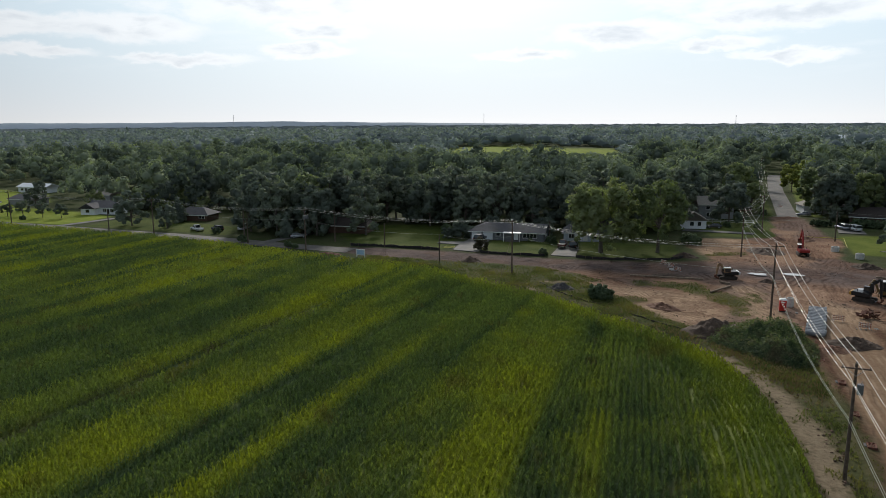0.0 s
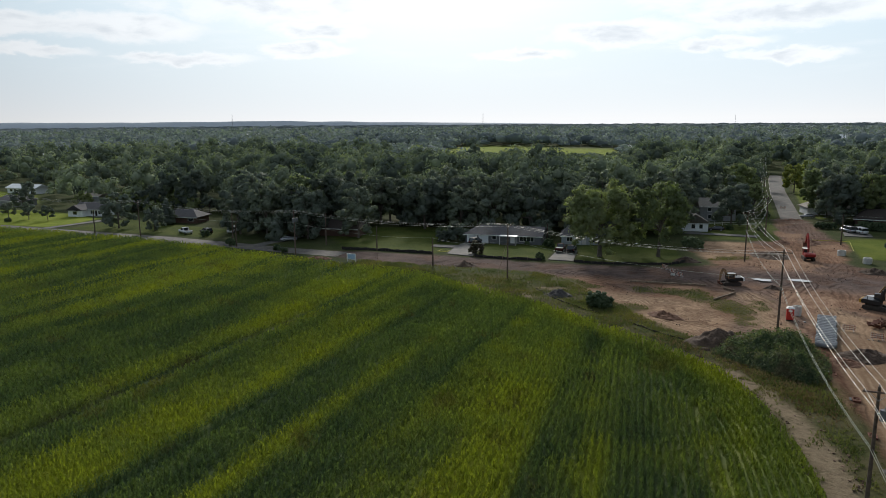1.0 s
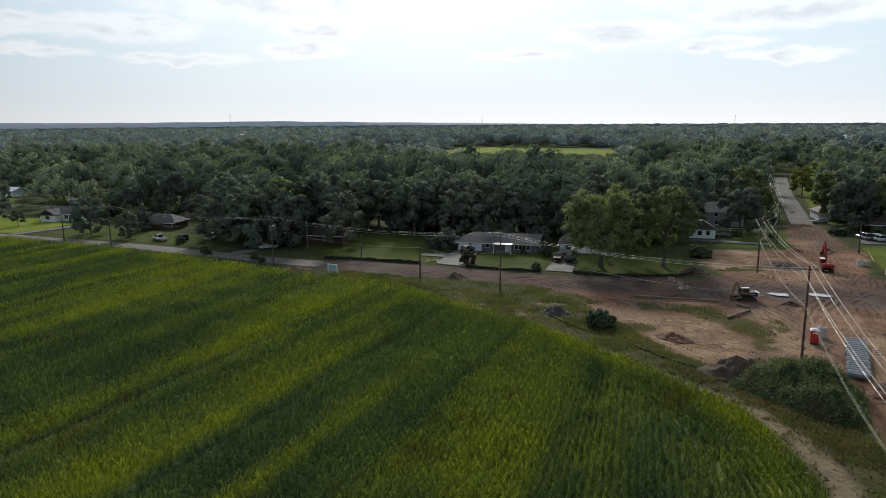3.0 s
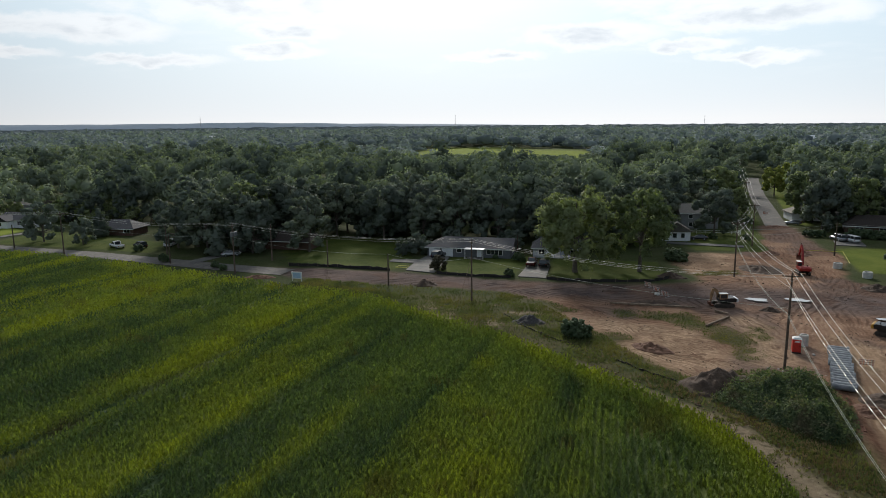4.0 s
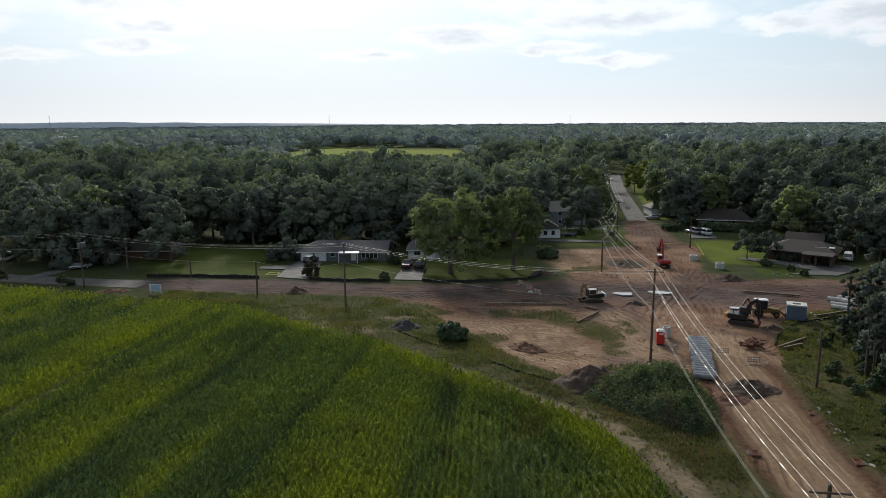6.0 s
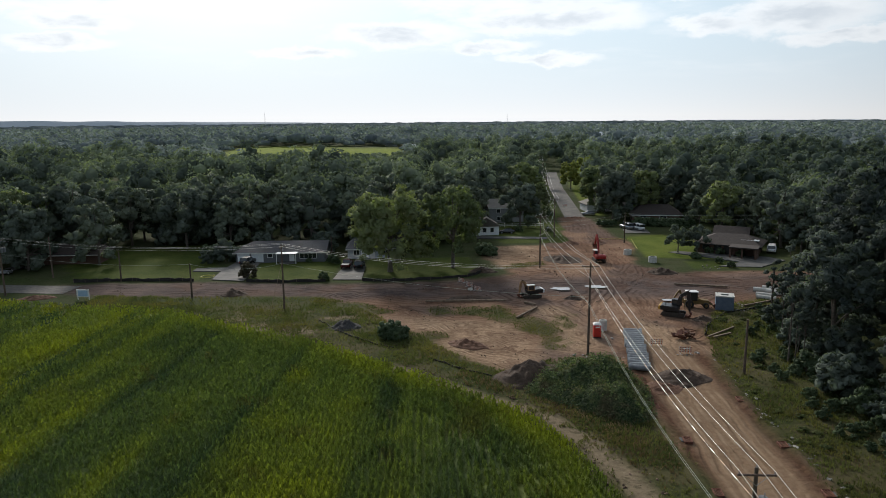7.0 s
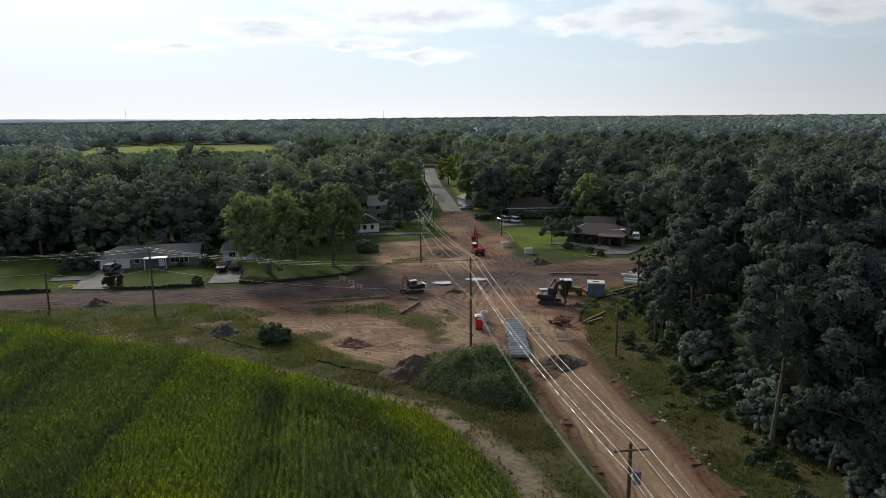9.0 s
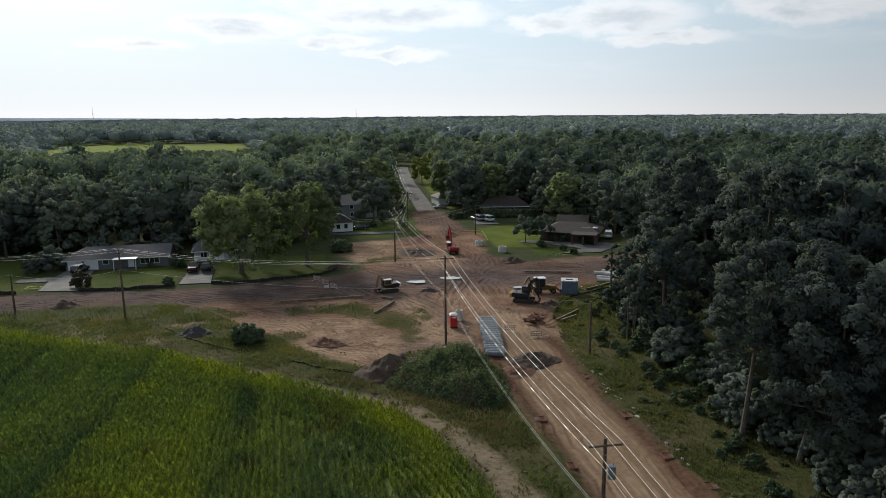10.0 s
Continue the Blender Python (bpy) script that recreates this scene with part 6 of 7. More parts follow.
excavator((23.2, 143.5, 0.02, 190), 0.85, BLACK, TAN, "small dark excavator with a dusty tan arm resting on the soil", [(0.9, 1.8), (1.3, 3.2), (2.2, 3.7), (2.6, 1.1)], cab_paint=TAN, weight=OFFWHITE)


def backhoe(place):
    ob = thing("backhoe_loader", place, "yellow backhoe loader with white cab roof beside the concrete vault", "backhoe", "construction machines")
    body = prism(bmesh.new(), [(-1.6, 0.6), (2.4, 0.6), (2.5, 1.3), (0.6, 1.5), (-1.6, 1.3)], -0.55, 0.55)
    bmesh.ops.bevel(body, geom=body.edges[:], offset=0.06, segments=1, affect="EDGES")
    part("body", body, DUSTY_YELLOW, ob)
    cab = part("cab", boxed(-1.3, 0.5, -0.7, 0.7, 1.25, 2.75, bevel=0.08), BLACK, ob)
    for a in ((0.48, 0.53, -0.55, 0.55), (-1.33, -1.28, -0.55, 0.55), (-1.1, 0.3, 0.68, 0.73), (-1.1, 0.3, -0.73, -0.68)):
        part("window", boxed(*a, 1.5, 2.6), GLASS, cab)
    part("cab_roof", boxed(-1.45, 0.65, -0.82, 0.82, 2.73, 2.87, bevel=0.05), WHITE, cab, "white cab roof")
    for x, r in ((-0.9, 0.72), (1.9, 0.5)):
        for s in (-1, 1):
            wheel(ob, x, s * 0.95, r, 0.42, DUSTY_YELLOW)
    for s in (-0.6, 0.6):
        limb(ob, "loader_arm", (0.7, 1.5), (3.2, 0.55), 0.25, 0.18, s, 0.14, DUSTY_YELLOW)
    part("loader_bucket", prism(bmesh.new(), [(3.1, 0.75), (3.3, 0.1), (4.2, 0.05), (4.15, 0.14), (3.42, 0.22), (3.35, 0.95)], -1.15, 1.15), RUST, ob, "worn steel loader bucket")
    bm = limb(ob, "backhoe_boom", (-1.7, 0.9), (-2.5, 3.0), 0.34, 0.24, 0, 0.26, DUSTY_YELLOW)
    st = limb(ob, "dipper", (-2.5, 3.0), (-3.6, 1.2), 0.26, 0.2, 0, 0.22, DUSTY_YELLOW)
    part("dig_bucket", prism(bmesh.new(), [(-3.6, 1.25), (-3.3, 0.9), (-3.45, 0.35), (-4.0, 0.2), (-4.2, 0.45), (-3.8, 0.6)], -0.35, 0.35), RUST, st)
    for s in (-1, 1):
        part("stabiliser", tubed((-1.7, s * 0.5, 0.9), (-1.8, s * 1.3, 0.08), 0.09, 0.09, 6), DUSTY_YELLOW, ob)
    return ob


backhoe((50.3, 134.4, 0.05, -10))


# ---- site goods ----
def vault(place):
    ob = thing("concrete_vault", place, "large blue-grey precast concrete vault with an open square top", "concrete vault")
    w, d, h = 2.9, 2.5, 2.35
    bm = bmesh.new()
    for a in ((-w / 2, w / 2, -d / 2, -d / 2 + 0.3), (-w / 2, w / 2, d / 2 - 0.3, d / 2), (-w / 2, -w / 2 + 0.3, -d / 2 + 0.3, d / 2 - 0.3), (w / 2 - 0.3, w / 2, -d / 2 + 0.3, d / 2 - 0.3)):
        box(bm, *a, 0, h)
    part("wall", bm, VAULT, ob)
    bm = bmesh.new()
    for a in ((-w / 2 - 0.06, w / 2 + 0.06, -d / 2 - 0.06, -0.55), (-w / 2 - 0.06, w / 2 + 0.06, 0.55, d / 2 + 0.06), (-w / 2 - 0.06, -0.6, -0.55, 0.55), (0.6, w / 2 + 0.06, -0.55, 0.55)):
        box(bm, *a, h, h + 0.2)
    part("lid", bm, LIGHTC, ob, "pale concrete lid with a square opening")
    part("floor_slab", boxed(-w / 2 + 0.3, w / 2 - 0.3, -d / 2 + 0.3, d / 2 - 0.3, 0, 0.2), VAULT, ob)
    for i in range(4):
        part("lifting_eye", boxed((-1 if i % 2 else 1) * (w / 2 - 0.3) - 0.05, (-1 if i % 2 else 1) * (w / 2 - 0.3) + 0.05, (-1 if i < 2 else 1) * (d / 2 - 0.3) - 0.05, (-1 if i < 2 else 1) * (d / 2 - 0.3) + 0.05, h + 0.2, h + 0.3), STEEL, ob)


vault((55.1, 132.9, 0, -22))


def ring_bm(r0, r1, a, b, sides=20):
    """An open pipe or ring with wall thickness from a to b."""
    a, b = Vector(a), Vector(b)
    q = (b - a).to_track_quat("Z", "Y")
    bm = bmesh.new()
    loops = []
    for p, r in ((a, r1), (b, r1), (b, r0), (a, r0)):
        loops.append([bm.verts.new(p + q @ Vector((r * math.cos(6.28318 * i / sides), r * math.sin(6.28318 * i / sides), 0))) for i in range(sides)])
    for k in range(4):
        m, n = loops[k], loops[(k + 1) % 4]
        for i in range(sides):
            j = (i + 1) % sides
            bm.faces.new((m[i], m[j], n[j], n[i]))
    bmesh.ops.recalc_face_normals(bm, faces=bm.faces)
    return bm


def build_pipes():
    first = thing("concrete_pipe", (0, 0, 0), "grey concrete drain pipe with a flared end, lying in a row", "pipe", "row of drain pipes")
    part("barrel", ring_bm(0.27, 0.37, (-1.3, 0, 0.37), (1.15, 0, 0.37)), PIPE, first, smooth=False)
    part("bell", ring_bm(0.34, 0.46, (1.1, 0, 0.38), (1.4, 0, 0.38)), PIPE, first)
    rng = random.Random(4)
    n = 18
    for i in range(n):
        t = i / (n - 1)
        x, y = 34.9 + (30.7 - 34.9) * t, 120.4 + (104.6 - 120.4) * t
        m = pose(x + rng.uniform(-0.12, 0.12), y, 0.12, 0, 0, -14 + rng.uniform(-1.5, 1.5) + (180 if i % 2 else 0))
        if i == 0:
            first.matrix_basis = m
        else:
            copy_thing(first, m)
    # larger pale pipes at the east edge of the site
    for x, y, turn, r in ((66.0, 140.0, -35, 0.42), (67.2, 143.4, -30, 0.45), (68.8, 141.6, -40, 0.45), (69.6, 144.6, -35, 0.42), (65.2, 138.2, -38, 0.4)):
        p = thing("concrete_pipe", (x, y, 0.02, turn), "short pale concrete pipe lying at the edge of the trees", "pipe", "pale pipes by the trees")
        part("barrel", ring_bm(r * 0.75, r, (-1.5, 0, r), (1.5, 0, r)), LIGHTC, p)
        part("bell", ring_bm(r * 0.95, r * 1.2, (1.45, 0, r * 1.05), (1.75, 0, r * 1.05)), LIGHTC, p)


build_pipes()


def toilet(place, paint, label):
    ob = thing("portable_toilet", place, label, "portable toilet")
    body = boxed(-0.56, 0.56, -0.58, 0.58, 0.12, 2.05, bevel=0.06)
    part("cabin", body, paint, ob)
    part("base", boxed(-0.6, 0.6, -0.62, 0.62, 0, 0.14, bevel=0.03), BLACK, ob)
    bm = bmesh.new()
    bmesh.ops.create_cone(bm, cap_ends=True, segments=4, radius1=0.86, radius2=0.5, depth=0.24, matrix=pose(0, 0, 2.16, 0, 0, 45))
    part("roof", bm, WHITE, ob, "pale translucent roof cap")
    d = part("door", boxed(-0.42, 0.42, -0.625, -0.57, 0.2, 1.95, bevel=0.02), paint, ob)
    part("vent", boxed(-0.3, 0.3, -0.64, -0.61, 1.62, 1.82), WHITE, d)
    part("handle", boxed(0.28, 0.36, -0.66, -0.62, 1.0, 1.14), BLACK, d)
    part("vent_pipe", tubed((0.35, 0.4, 2.0), (0.35, 0.4, 2.5), 0.05, 0.05, 8), WHITE, ob)


toilet((29.0, 119.2, 0, -8), RED_PLASTIC, "bright red portable toilet standing on bare soil")


def riser(place, r, h, label):
    ob = thing("manhole_riser", place, label, "manhole ring", "manhole rings")
    part("ring", ring_bm(r * 0.8, r, (0, 0, 0), (0, 0, h)), LIGHTC, ob)
    part("rim", ring_bm(r * 0.72, r * 0.92, (0, 0, h), (0, 0, h + 0.12)), LIGHTC, ob)


riser((53.5, 181.4, 0, 0), 0.95, 1.15, "pale concrete manhole ring at the edge of the dug-up road")
riser((56.4, 172.3, 0, 0), 0.95, 1.2, "pale round concrete manhole ring near a lawn")
riser((30.9, 122.6, 0, 0), 0.62, 1.55, "grey concrete riser standing behind the red toilet")
riser((12.5, 150, 0, 0), 0.5, 0.25, "low pale manhole ring set in dark soil")
riser((28.0, 93.6, 0, 0), 0.45, 0.25, "small pale ring at the road edge")


def barricade(place, label="white and orange striped traffic barricade with three boards"):
    ob = thing("barricade", place, label, "barricade", "striped barricades")
    ob.scale = (0.8, 0.8, 0.8)
    for z in (0.35, 0.72, 1.09):
        b = part("board", boxed(-1.1, 1.1, -0.03, 0.0, z - 0.11, z + 0.11), LIGHTC, ob)
        bm = bmesh.new()
        for i in range(5):
            u = -1.0 + i * 0.44
            prism(bm, [(u, z - 0.11), (u + 0.2, z - 0.11), (u + 0.32, z + 0.11), (u + 0.12, z + 0.11)], -0.036, -0.02)
        part("stripes", bm, ORANGE, b, "slanting orange stripes")
    for u in (-0.85, 0.85):
        part("post", boxed(u - 0.03, u + 0.03, 0.002, 0.06, 0.06, 1.25), STEEL, ob)
        part("foot", boxed(u - 0.05, u + 0.05, -0.7, 0.7, 0, 0.07), STEEL, ob)


for p in ((36.6, 114.7, 0, -12), (39.4, 110.9, 0, -14), (11.2, 156.4, 0, -50), (12.6, 152.5, 0, -50), (13.8, 149.0, 0, -50), (58.8, 273, 0, -10)):
    barricade(p)


def sign_board():
    ob = thing("site_sign", (-60.4, 148.7, 0, -8), "white and pale blue site sign on two posts by the field", "sign")
    part("panel", boxed(-1.25, 1.25, -0.03, 0.03, 0.55, 2.0, bevel=0.01), WHITE, ob)
    part("print", boxed(-0.95, 0.95, -0.042, -0.028, 0.72, 1.83), plain("pale_blue_print", (0.35, 0.48, 0.62), 0.5), ob, "pale blue printed area")
    for u in (-1.1, 1.1):
        part("post", boxed(u - 0.05, u + 0.05, 0.032, 0.13, -0.1, 2.0), WHITE, ob)


sign_board()


def mound(x, y, rx, ry, h, material, label, turn=0.0, seed=0):
    n, k = 60, 16
    v, f = [(0, 0, h)], []
    for r in range(1, k + 1):
        for i in range(n):
            a = 6.28318 * i / n
            t = r / k
            wob = 1 + 0.22 * noise.noise(Vector((math.cos(a) * 1.4 + seed * 5, math.sin(a) * 1.4, seed)))
            px, py = math.cos(a) * rx * t * wob, math.sin(a) * ry * t * wob
            z = h * (1 - t) ** 1.15 + (0.34 * h * noise.noise(Vector((px * 0.9 + seed * 3, py * 0.9, 3))) + 0.26 * noise.noise(Vector((px * 2.1, py * 2.1, seed))) + 0.13 * noise.noise(Vector((px * 5.0, py * 5.0, seed + 4)))) * (1 - t ** 4)
            v.append((px, py, z - 0.12 * (r == k)))
    for i in range(n):
        f.append((0, 1 + i, 1 + (i + 1) % n))
    bm = bmesh.new()
    vs = [bm.verts.new(p) for p in v]
    for t in f:
        bm.faces.new([vs[q] for q in t])
    for r in range(k - 1):
        for i in range(n):
            j = (i + 1) % n
            bm.faces.new((vs[1 + r * n + i], vs[1 + (r + 1) * n + i], vs[1 + (r + 1) * n + j], vs[1 + r * n + j]))
    ob = part("soil_mound", bm, material, None, smooth=True)
    ob.matrix_world = pose(x, y, 0.02, 0, 0, turn)
    return tagged(ob, label, "soil mound", "heaps of soil")


mound(35.2, 101.6, 3.9, 3.0, 1.3, SPOIL, "dark reddish soil heap dumped on the graded road", 10, 1)
mound(31.6, 98.6, 2.4, 2.2, 0.5, REDSOIL, "low reddish soil heap at the road edge", 0, 2)
mound(16.0, 103.6, 5.6, 3.8, 2.3, SPOIL, "dark brown spoil heap beside the overgrown mound", 25, 3)
mound(-9.8, 127.2, 2.6, 2.2, 1.3, GRAVEL, "grey gravel heap among weeds", 0, 4)
mound(54.6, 161.6, 3.4, 2.4, 1.1, SPOIL, "dark soil heap at the roadside", 0, 5)
mound(36.6, 176.6, 4.8, 5.0, 1.0, SPOIL, "broad dark soil heap by the power pole", 20, 6)
mound(-33.0, 150.3, 2.8, 1.8, 1.1, SPOIL, "brown soil heap beside the dirt road", 0, 7)
mound(30.6, 141.6, 1.9, 1.2, 0.8, SPOIL, "small dark soil heap in the churned lot", 0, 8)
mound(9.0, 117, 3.2, 1.8, 0.9, REDSOIL, "reddish soil bank at the lot edge", -30, 9)
mound(16.5, 165.6, 3.4, 2.2, 1.2, SPOIL, "dark soil heap by the big shade tree", 0, 10)
mound(11.5, 143.4, 4.5, 1.8, 0.6, SPOIL, "low dark soil bank beside the small excavator", 5, 11)
mound(50.5, 198, 4.0, 2.6, 0.9, REDSOIL, "reddish soil bank along the dug-up road", 70, 12)
mound(43.0, 197, 3.2, 2.2, 0.9, REDSOIL, "reddish soil bank at the road verge", 60, 13)
mound(-70, 150.8, 3.5, 1.4, 0.5, REDSOIL, "low soil bank beside the field corner", 10, 15)
mound(55.4, 243.6, 4.2, 2.2, 0.4, REDSOIL, "low soil bank where the asphalt begins", 10, 17)
mound(49, 127, 1.8, 1.5, 0.7, SPOIL, "dark soil under the excavator bucket", 10, 16)


def scrap_heap(x, y):
    """Rusty plates, frames and pipe ends thrown together."""
    rng = random.Random(4)
    ob = thing("scrap_heap", (x, y, 0.05), "rusty red heap of scrap steel beside the weeds", "scrap heap")
    for i in range(22):
        bm = bmesh.new()
        lx, ly, lz = rng.uniform(0.5, 1.6), rng.uniform(0.12, 0.8), rng.uniform(0.06, 0.22)
        m = pose(rng.uniform(-1.2, 1.2), rng.uniform(-0.8, 0.8), 0.25 + rng.uniform(0, 1.1), rng.uniform(-35, 35), rng.uniform(-35, 35), rng.uniform(0, 180))
        box(bm, -lx / 2, lx / 2, -ly / 2, ly / 2, -lz / 2, lz / 2, bevel=0.02, m=m)
        part("scrap_plate", bm, RUST if i % 4 else REDSOIL, ob)
    for i in range(3):
        part("scrap_pipe", tubed((rng.uniform(-1, 0), rng.uniform(-0.6, 0.6), 0.1), (rng.uniform(0.2, 1.2), rng.uniform(-0.6, 0.6), rng.uniform(0.6, 1.3)), 0.11, 0.11, 8), RUST, ob)


scrap_heap(41.9, 117.2)


def puddle(x, y, rx, ry, turn, seed):
    bm = bmesh.new()
    vs = []
    for i in range(40):
        a = 6.28318 * i / 40
        w = 1 + 0.5 * noise.noise(Vector((math.cos(a) * 1.7, math.sin(a) * 1.7, seed)))
        vs.append(bm.verts.new((math.cos(a) * rx * w, math.sin(a) * ry * w, 0)))
    bm.faces.new(vs)
    ob = part("puddle", bm, MUDWATER)
    ob.matrix_world = pose(x, y, 0.22, 0, 0, turn)
    tagged(ob, "milky puddle lying in the dark churned soil", "puddle", "puddles")


puddle(30.0, 148.7, 2.0, 1.1, -8, 1.3)
puddle(37.0, 149.8, 2.1, 1.3, -8, 4.1)
puddle(47.8, 138.8, 1.6, 0.7, 0, 7.7)


def log(a, b, r, material, label, name="plank", wide=None):
    a, b = Vector((*a, 0)), Vector((*b, 0))
    L = (b - a).length
    ob = part(name, boxed(-L / 2, L / 2, -(wide or r), wide or r, 0, 2 * r, bevel=r * 0.25), material)
    m = (a + b) / 2
    ob.matrix_world = pose(m.x, m.y, 0.12, 0, 0, math.degrees(math.atan2(b.y - a.y, b.x - a.x)))
    return tagged(ob, label, name, "timbers on the ground")


for a, b in (((18.4, 129.7), (22.9, 135.7)), ((21.2, 139.2), (23, 137.6)), ((3.5, 141.4), (18.2, 140.8)), ((45.5, 117.2), (51.4, 121.5)), ((46.2, 116.9), (49.6, 118.6)), ((53.1, 150.5), (62.3, 147.1)), ((59, 133.6), (66.5, 137))):
    log(a, b, 0.16, PLANK, "weathered timber lying on the bare soil")


def silt_fence(pts, h, label="black silt fence cloth sagging between stakes"):
    ob = thing("silt_fence", (pts[0][0], pts[0][1], 0), label, "silt fence", "silt fences")
    rng = random.Random(len(pts))
    bm = bmesh.new()
    last = None
    x0, y0 = pts[0]
    for (ax, ay), (bx, by) in zip(pts, pts[1:]):
        n = max(2, int(math.hypot(bx - ax, by - ay) / 0.8))
        nx, ny = -(by - ay), bx - ax
        k = math.hypot(nx, ny)
        for i in range(n + 1):
            t = i / n
            w = rng.uniform(-0.12, 0.12)
            px, py = ax + (bx - ax) * t + nx / k * w - x0, ay + (by - ay) * t + ny / k * w - y0
            z = h * rng.uniform(0.72, 1.1)
            o = Vector((nx / k, ny / k, 0)) * 0.03
            ring = [bm.verts.new(Vector((px, py, -0.1)) - o), bm.verts.new(Vector((px, py, z)) - o), bm.verts.new(Vector((px, py, z)) + o), bm.verts.new(Vector((px, py, -0.1)) + o)]
            if last and i:
                for q in range(4):
                    bm.faces.new((last[q], last[(q + 1) % 4], ring[(q + 1) % 4], ring[q]))
            last = ring
            if i % 3 == 0:
                part("stake", boxed(px - 0.03, px + 0.03, py - 0.03, py + 0.03, 0, h + 0.18), PLANK, ob)
    part("cloth", bm, SILT, ob)


silt_fence([(-69, 163.6), (-56, 163.2), (-44, 162.2)], 0.75)
silt_fence([(-33, 160.9), (-25, 159.2), (-16.5, 159.4)], 0.7)
silt_fence([(-9, 159.1), (-5, 158.4), (5, 158.9), (13, 161), (17, 165.5)], 0.7)
silt_fence([(-14.4, 131.4), (-10.8, 125.1), (-5.1, 118.7), (-1.7, 116.2)], 0.28)
silt_fence([(3.5, 111.2), (5.7, 108.7), (7.8, 106.4), (11.2, 103.8)], 0.32)
silt_fence([(45.6, 118.6), (47.4, 122.2), (49.8, 125.6), (53.8, 129.8), (58.5, 131.8), (64, 133.9)], 0.36)


def inlet(x, y, turn):
    ob = thing("drain_inlet", (x, y, 0.1, turn), "rusty framed drain inlet with broken concrete at the road edge", "drain inlet", "drain inlets along the road")
    bm = bmesh.new()
    for a in ((-0.9, 0.9, -0.6, -0.45), (-0.9, 0.9, 0.45, 0.6), (-0.9, -0.75, -0.45, 0.45), (0.75, 0.9, -0.45, 0.45)):
        box(bm, *(0.72 * q for q in a), -0.1, 0.2, bevel=0.02)
    part("frame", bm, RUST, ob)
    for i in range(5):
        part("bar", boxed(-0.53, 0.53, -0.29 + i * 0.13, -0.24 + i * 0.13, 0.10, 0.15), RUST, ob)
    part("apron", boxed(-0.4, 0.5, 0.46, 0.75, -0.05, 0.13, bevel=0.05), CONCRETE, ob)


for p in ((29.0, 84.4, 80), (27.6, 74.2, 80), (28.7, 93.0, 80), (39.3, 94.2, -98), (38.2, 82.7, -98), (37.2, 73.4, -98), (37.8, 67.5, -98), (26.8, 66, 80)):
    inlet(*p)

ob = thing("rail_fence", (31.0, 226.2, 0), "long white rail fence across a green yard", "fence")
for i in range(8):
    part("post", boxed(-6 + i * 2.4 - 0.07, -6 + i * 2.4 + 0.07, -0.07, 0.07, -0.1, 1.25), WHITE, ob)
for z in (0.45, 0.95):
    part("rail", boxed(-6, 10.8, -0.11, -0.072, z, z + 0.14), WHITE, ob)
line([(57.9, 187.3, 0.14), (61.0, 201.8, 0.14), (52, 203, 0.14)], 0.05, YLINE, "yellow marking tape laid along the lawn edge", 0.0, "")
line([(-40.9, 165, 0.2), (-43.5, 165, 0.2), (-43.2, 167, 0.2), (-40.9, 166.8, 0.2), (-40.9, 165, 0.2)], 0.06, YLINE, "yellow marking loop lying on the lawn", 0.0, "")


# ---- shrubs and edge trees ----
def shrub_kind(key, seed, w, h, cards, size, material, count=9):
    crown, lobes = crown_mesh("foliage", seed, w, h, 0.0, cards, size, material, count, core=0.76)
    KIT[key] = (crown, trunk_mesh("stems", [(x * 0.6, y * 0.6, z * 0.7, r) for x, y, z, r in lobes], 0.3, h * 0.5, 0.05, seed))


def shrub(key, x, y, scale, label, turn=0.0, group="", category="shrub"):
    ob = thing("shrub", (x, y, 0, turn), label, category, group)
    ob.scale = (scale,) * 3
    for nm, me in (("stem", KIT[key][1]), ("foliage", KIT[key][0])):
        o = new(nm, me)
        o.parent = ob
    return ob


shrub_kind("round", 61, 5.0, 2.3, 3000, 0.22, BUSH, 22)
shrub_kind("clump", 62, 3.2, 2.2, 1100, 0.25, BUSH, 15)
shrub_kind("brown", 63, 3.4, 2.8, 2200, 0.17, leaf_material("bronze_leaf", (0.05, 0.045, 0.03), (0.085, 0.075, 0.045), 0.8, (1.3, 1.2, 0.8), 0.25, 0.1), 16)
shrub_kind("thicket", 64, 5.5, 4.5, 1000, 0.46, LEAF_DARK, 16)
shrub_kind("scrub", 65, 3.4, 2.4, 760, 0.27, BUSH, 13)
shrub_kind("weedy", 66, 3.4, 1.8, 420, 0.34, leaf_material("weedy_leaf", (0.062, 0.078, 0.032), (0.105, 0.122, 0.05), 0.5, (1.4, 1.5, 0.7), 0.3, 0.25, 0.04), 8)
shrub("round", -2.0, 121.4, 1.0, "dense round dark green bush among weeds beside the lot")
shrub("brown", -33.4, 164.6, 1.15, "bronze-leaved rounded shrub on the front lawn", 0)
shrub("clump", -17.0, 160.9, 0.75, "small dark shrub at the lawn corner")
shrub("clump", -16.5, 177, 1.0, "dark shrub beside the ranch house")
shrub("clump", -22.5, 179, 0.5, "low shrub under the front window")
shrub("clump", 70.9, 169.8, 0.62, "clipped dark round shrub beside the driveway", group="clipped shrubs")
shrub("clump", 71.6, 165.3, 0.6, "clipped dark round shrub beside the driveway", group="clipped shrubs")
shrub("round", 67.9, 175.8, 0.55, "rounded green shrub on the lawn edge")
shrub("round", 19.5, 184.5, 1.15, "broad dark shrub beside the bare corner lot")
shrub("clump", 33.0, 217.5, 0.8, "dark shrub on the lawn by the drive")
shrub("clump", 41.5, 216, 0.8, "dark shrub by the road verge")
shrub("clump", 48.8, 249, 0.9, "dark shrub by the road verge")
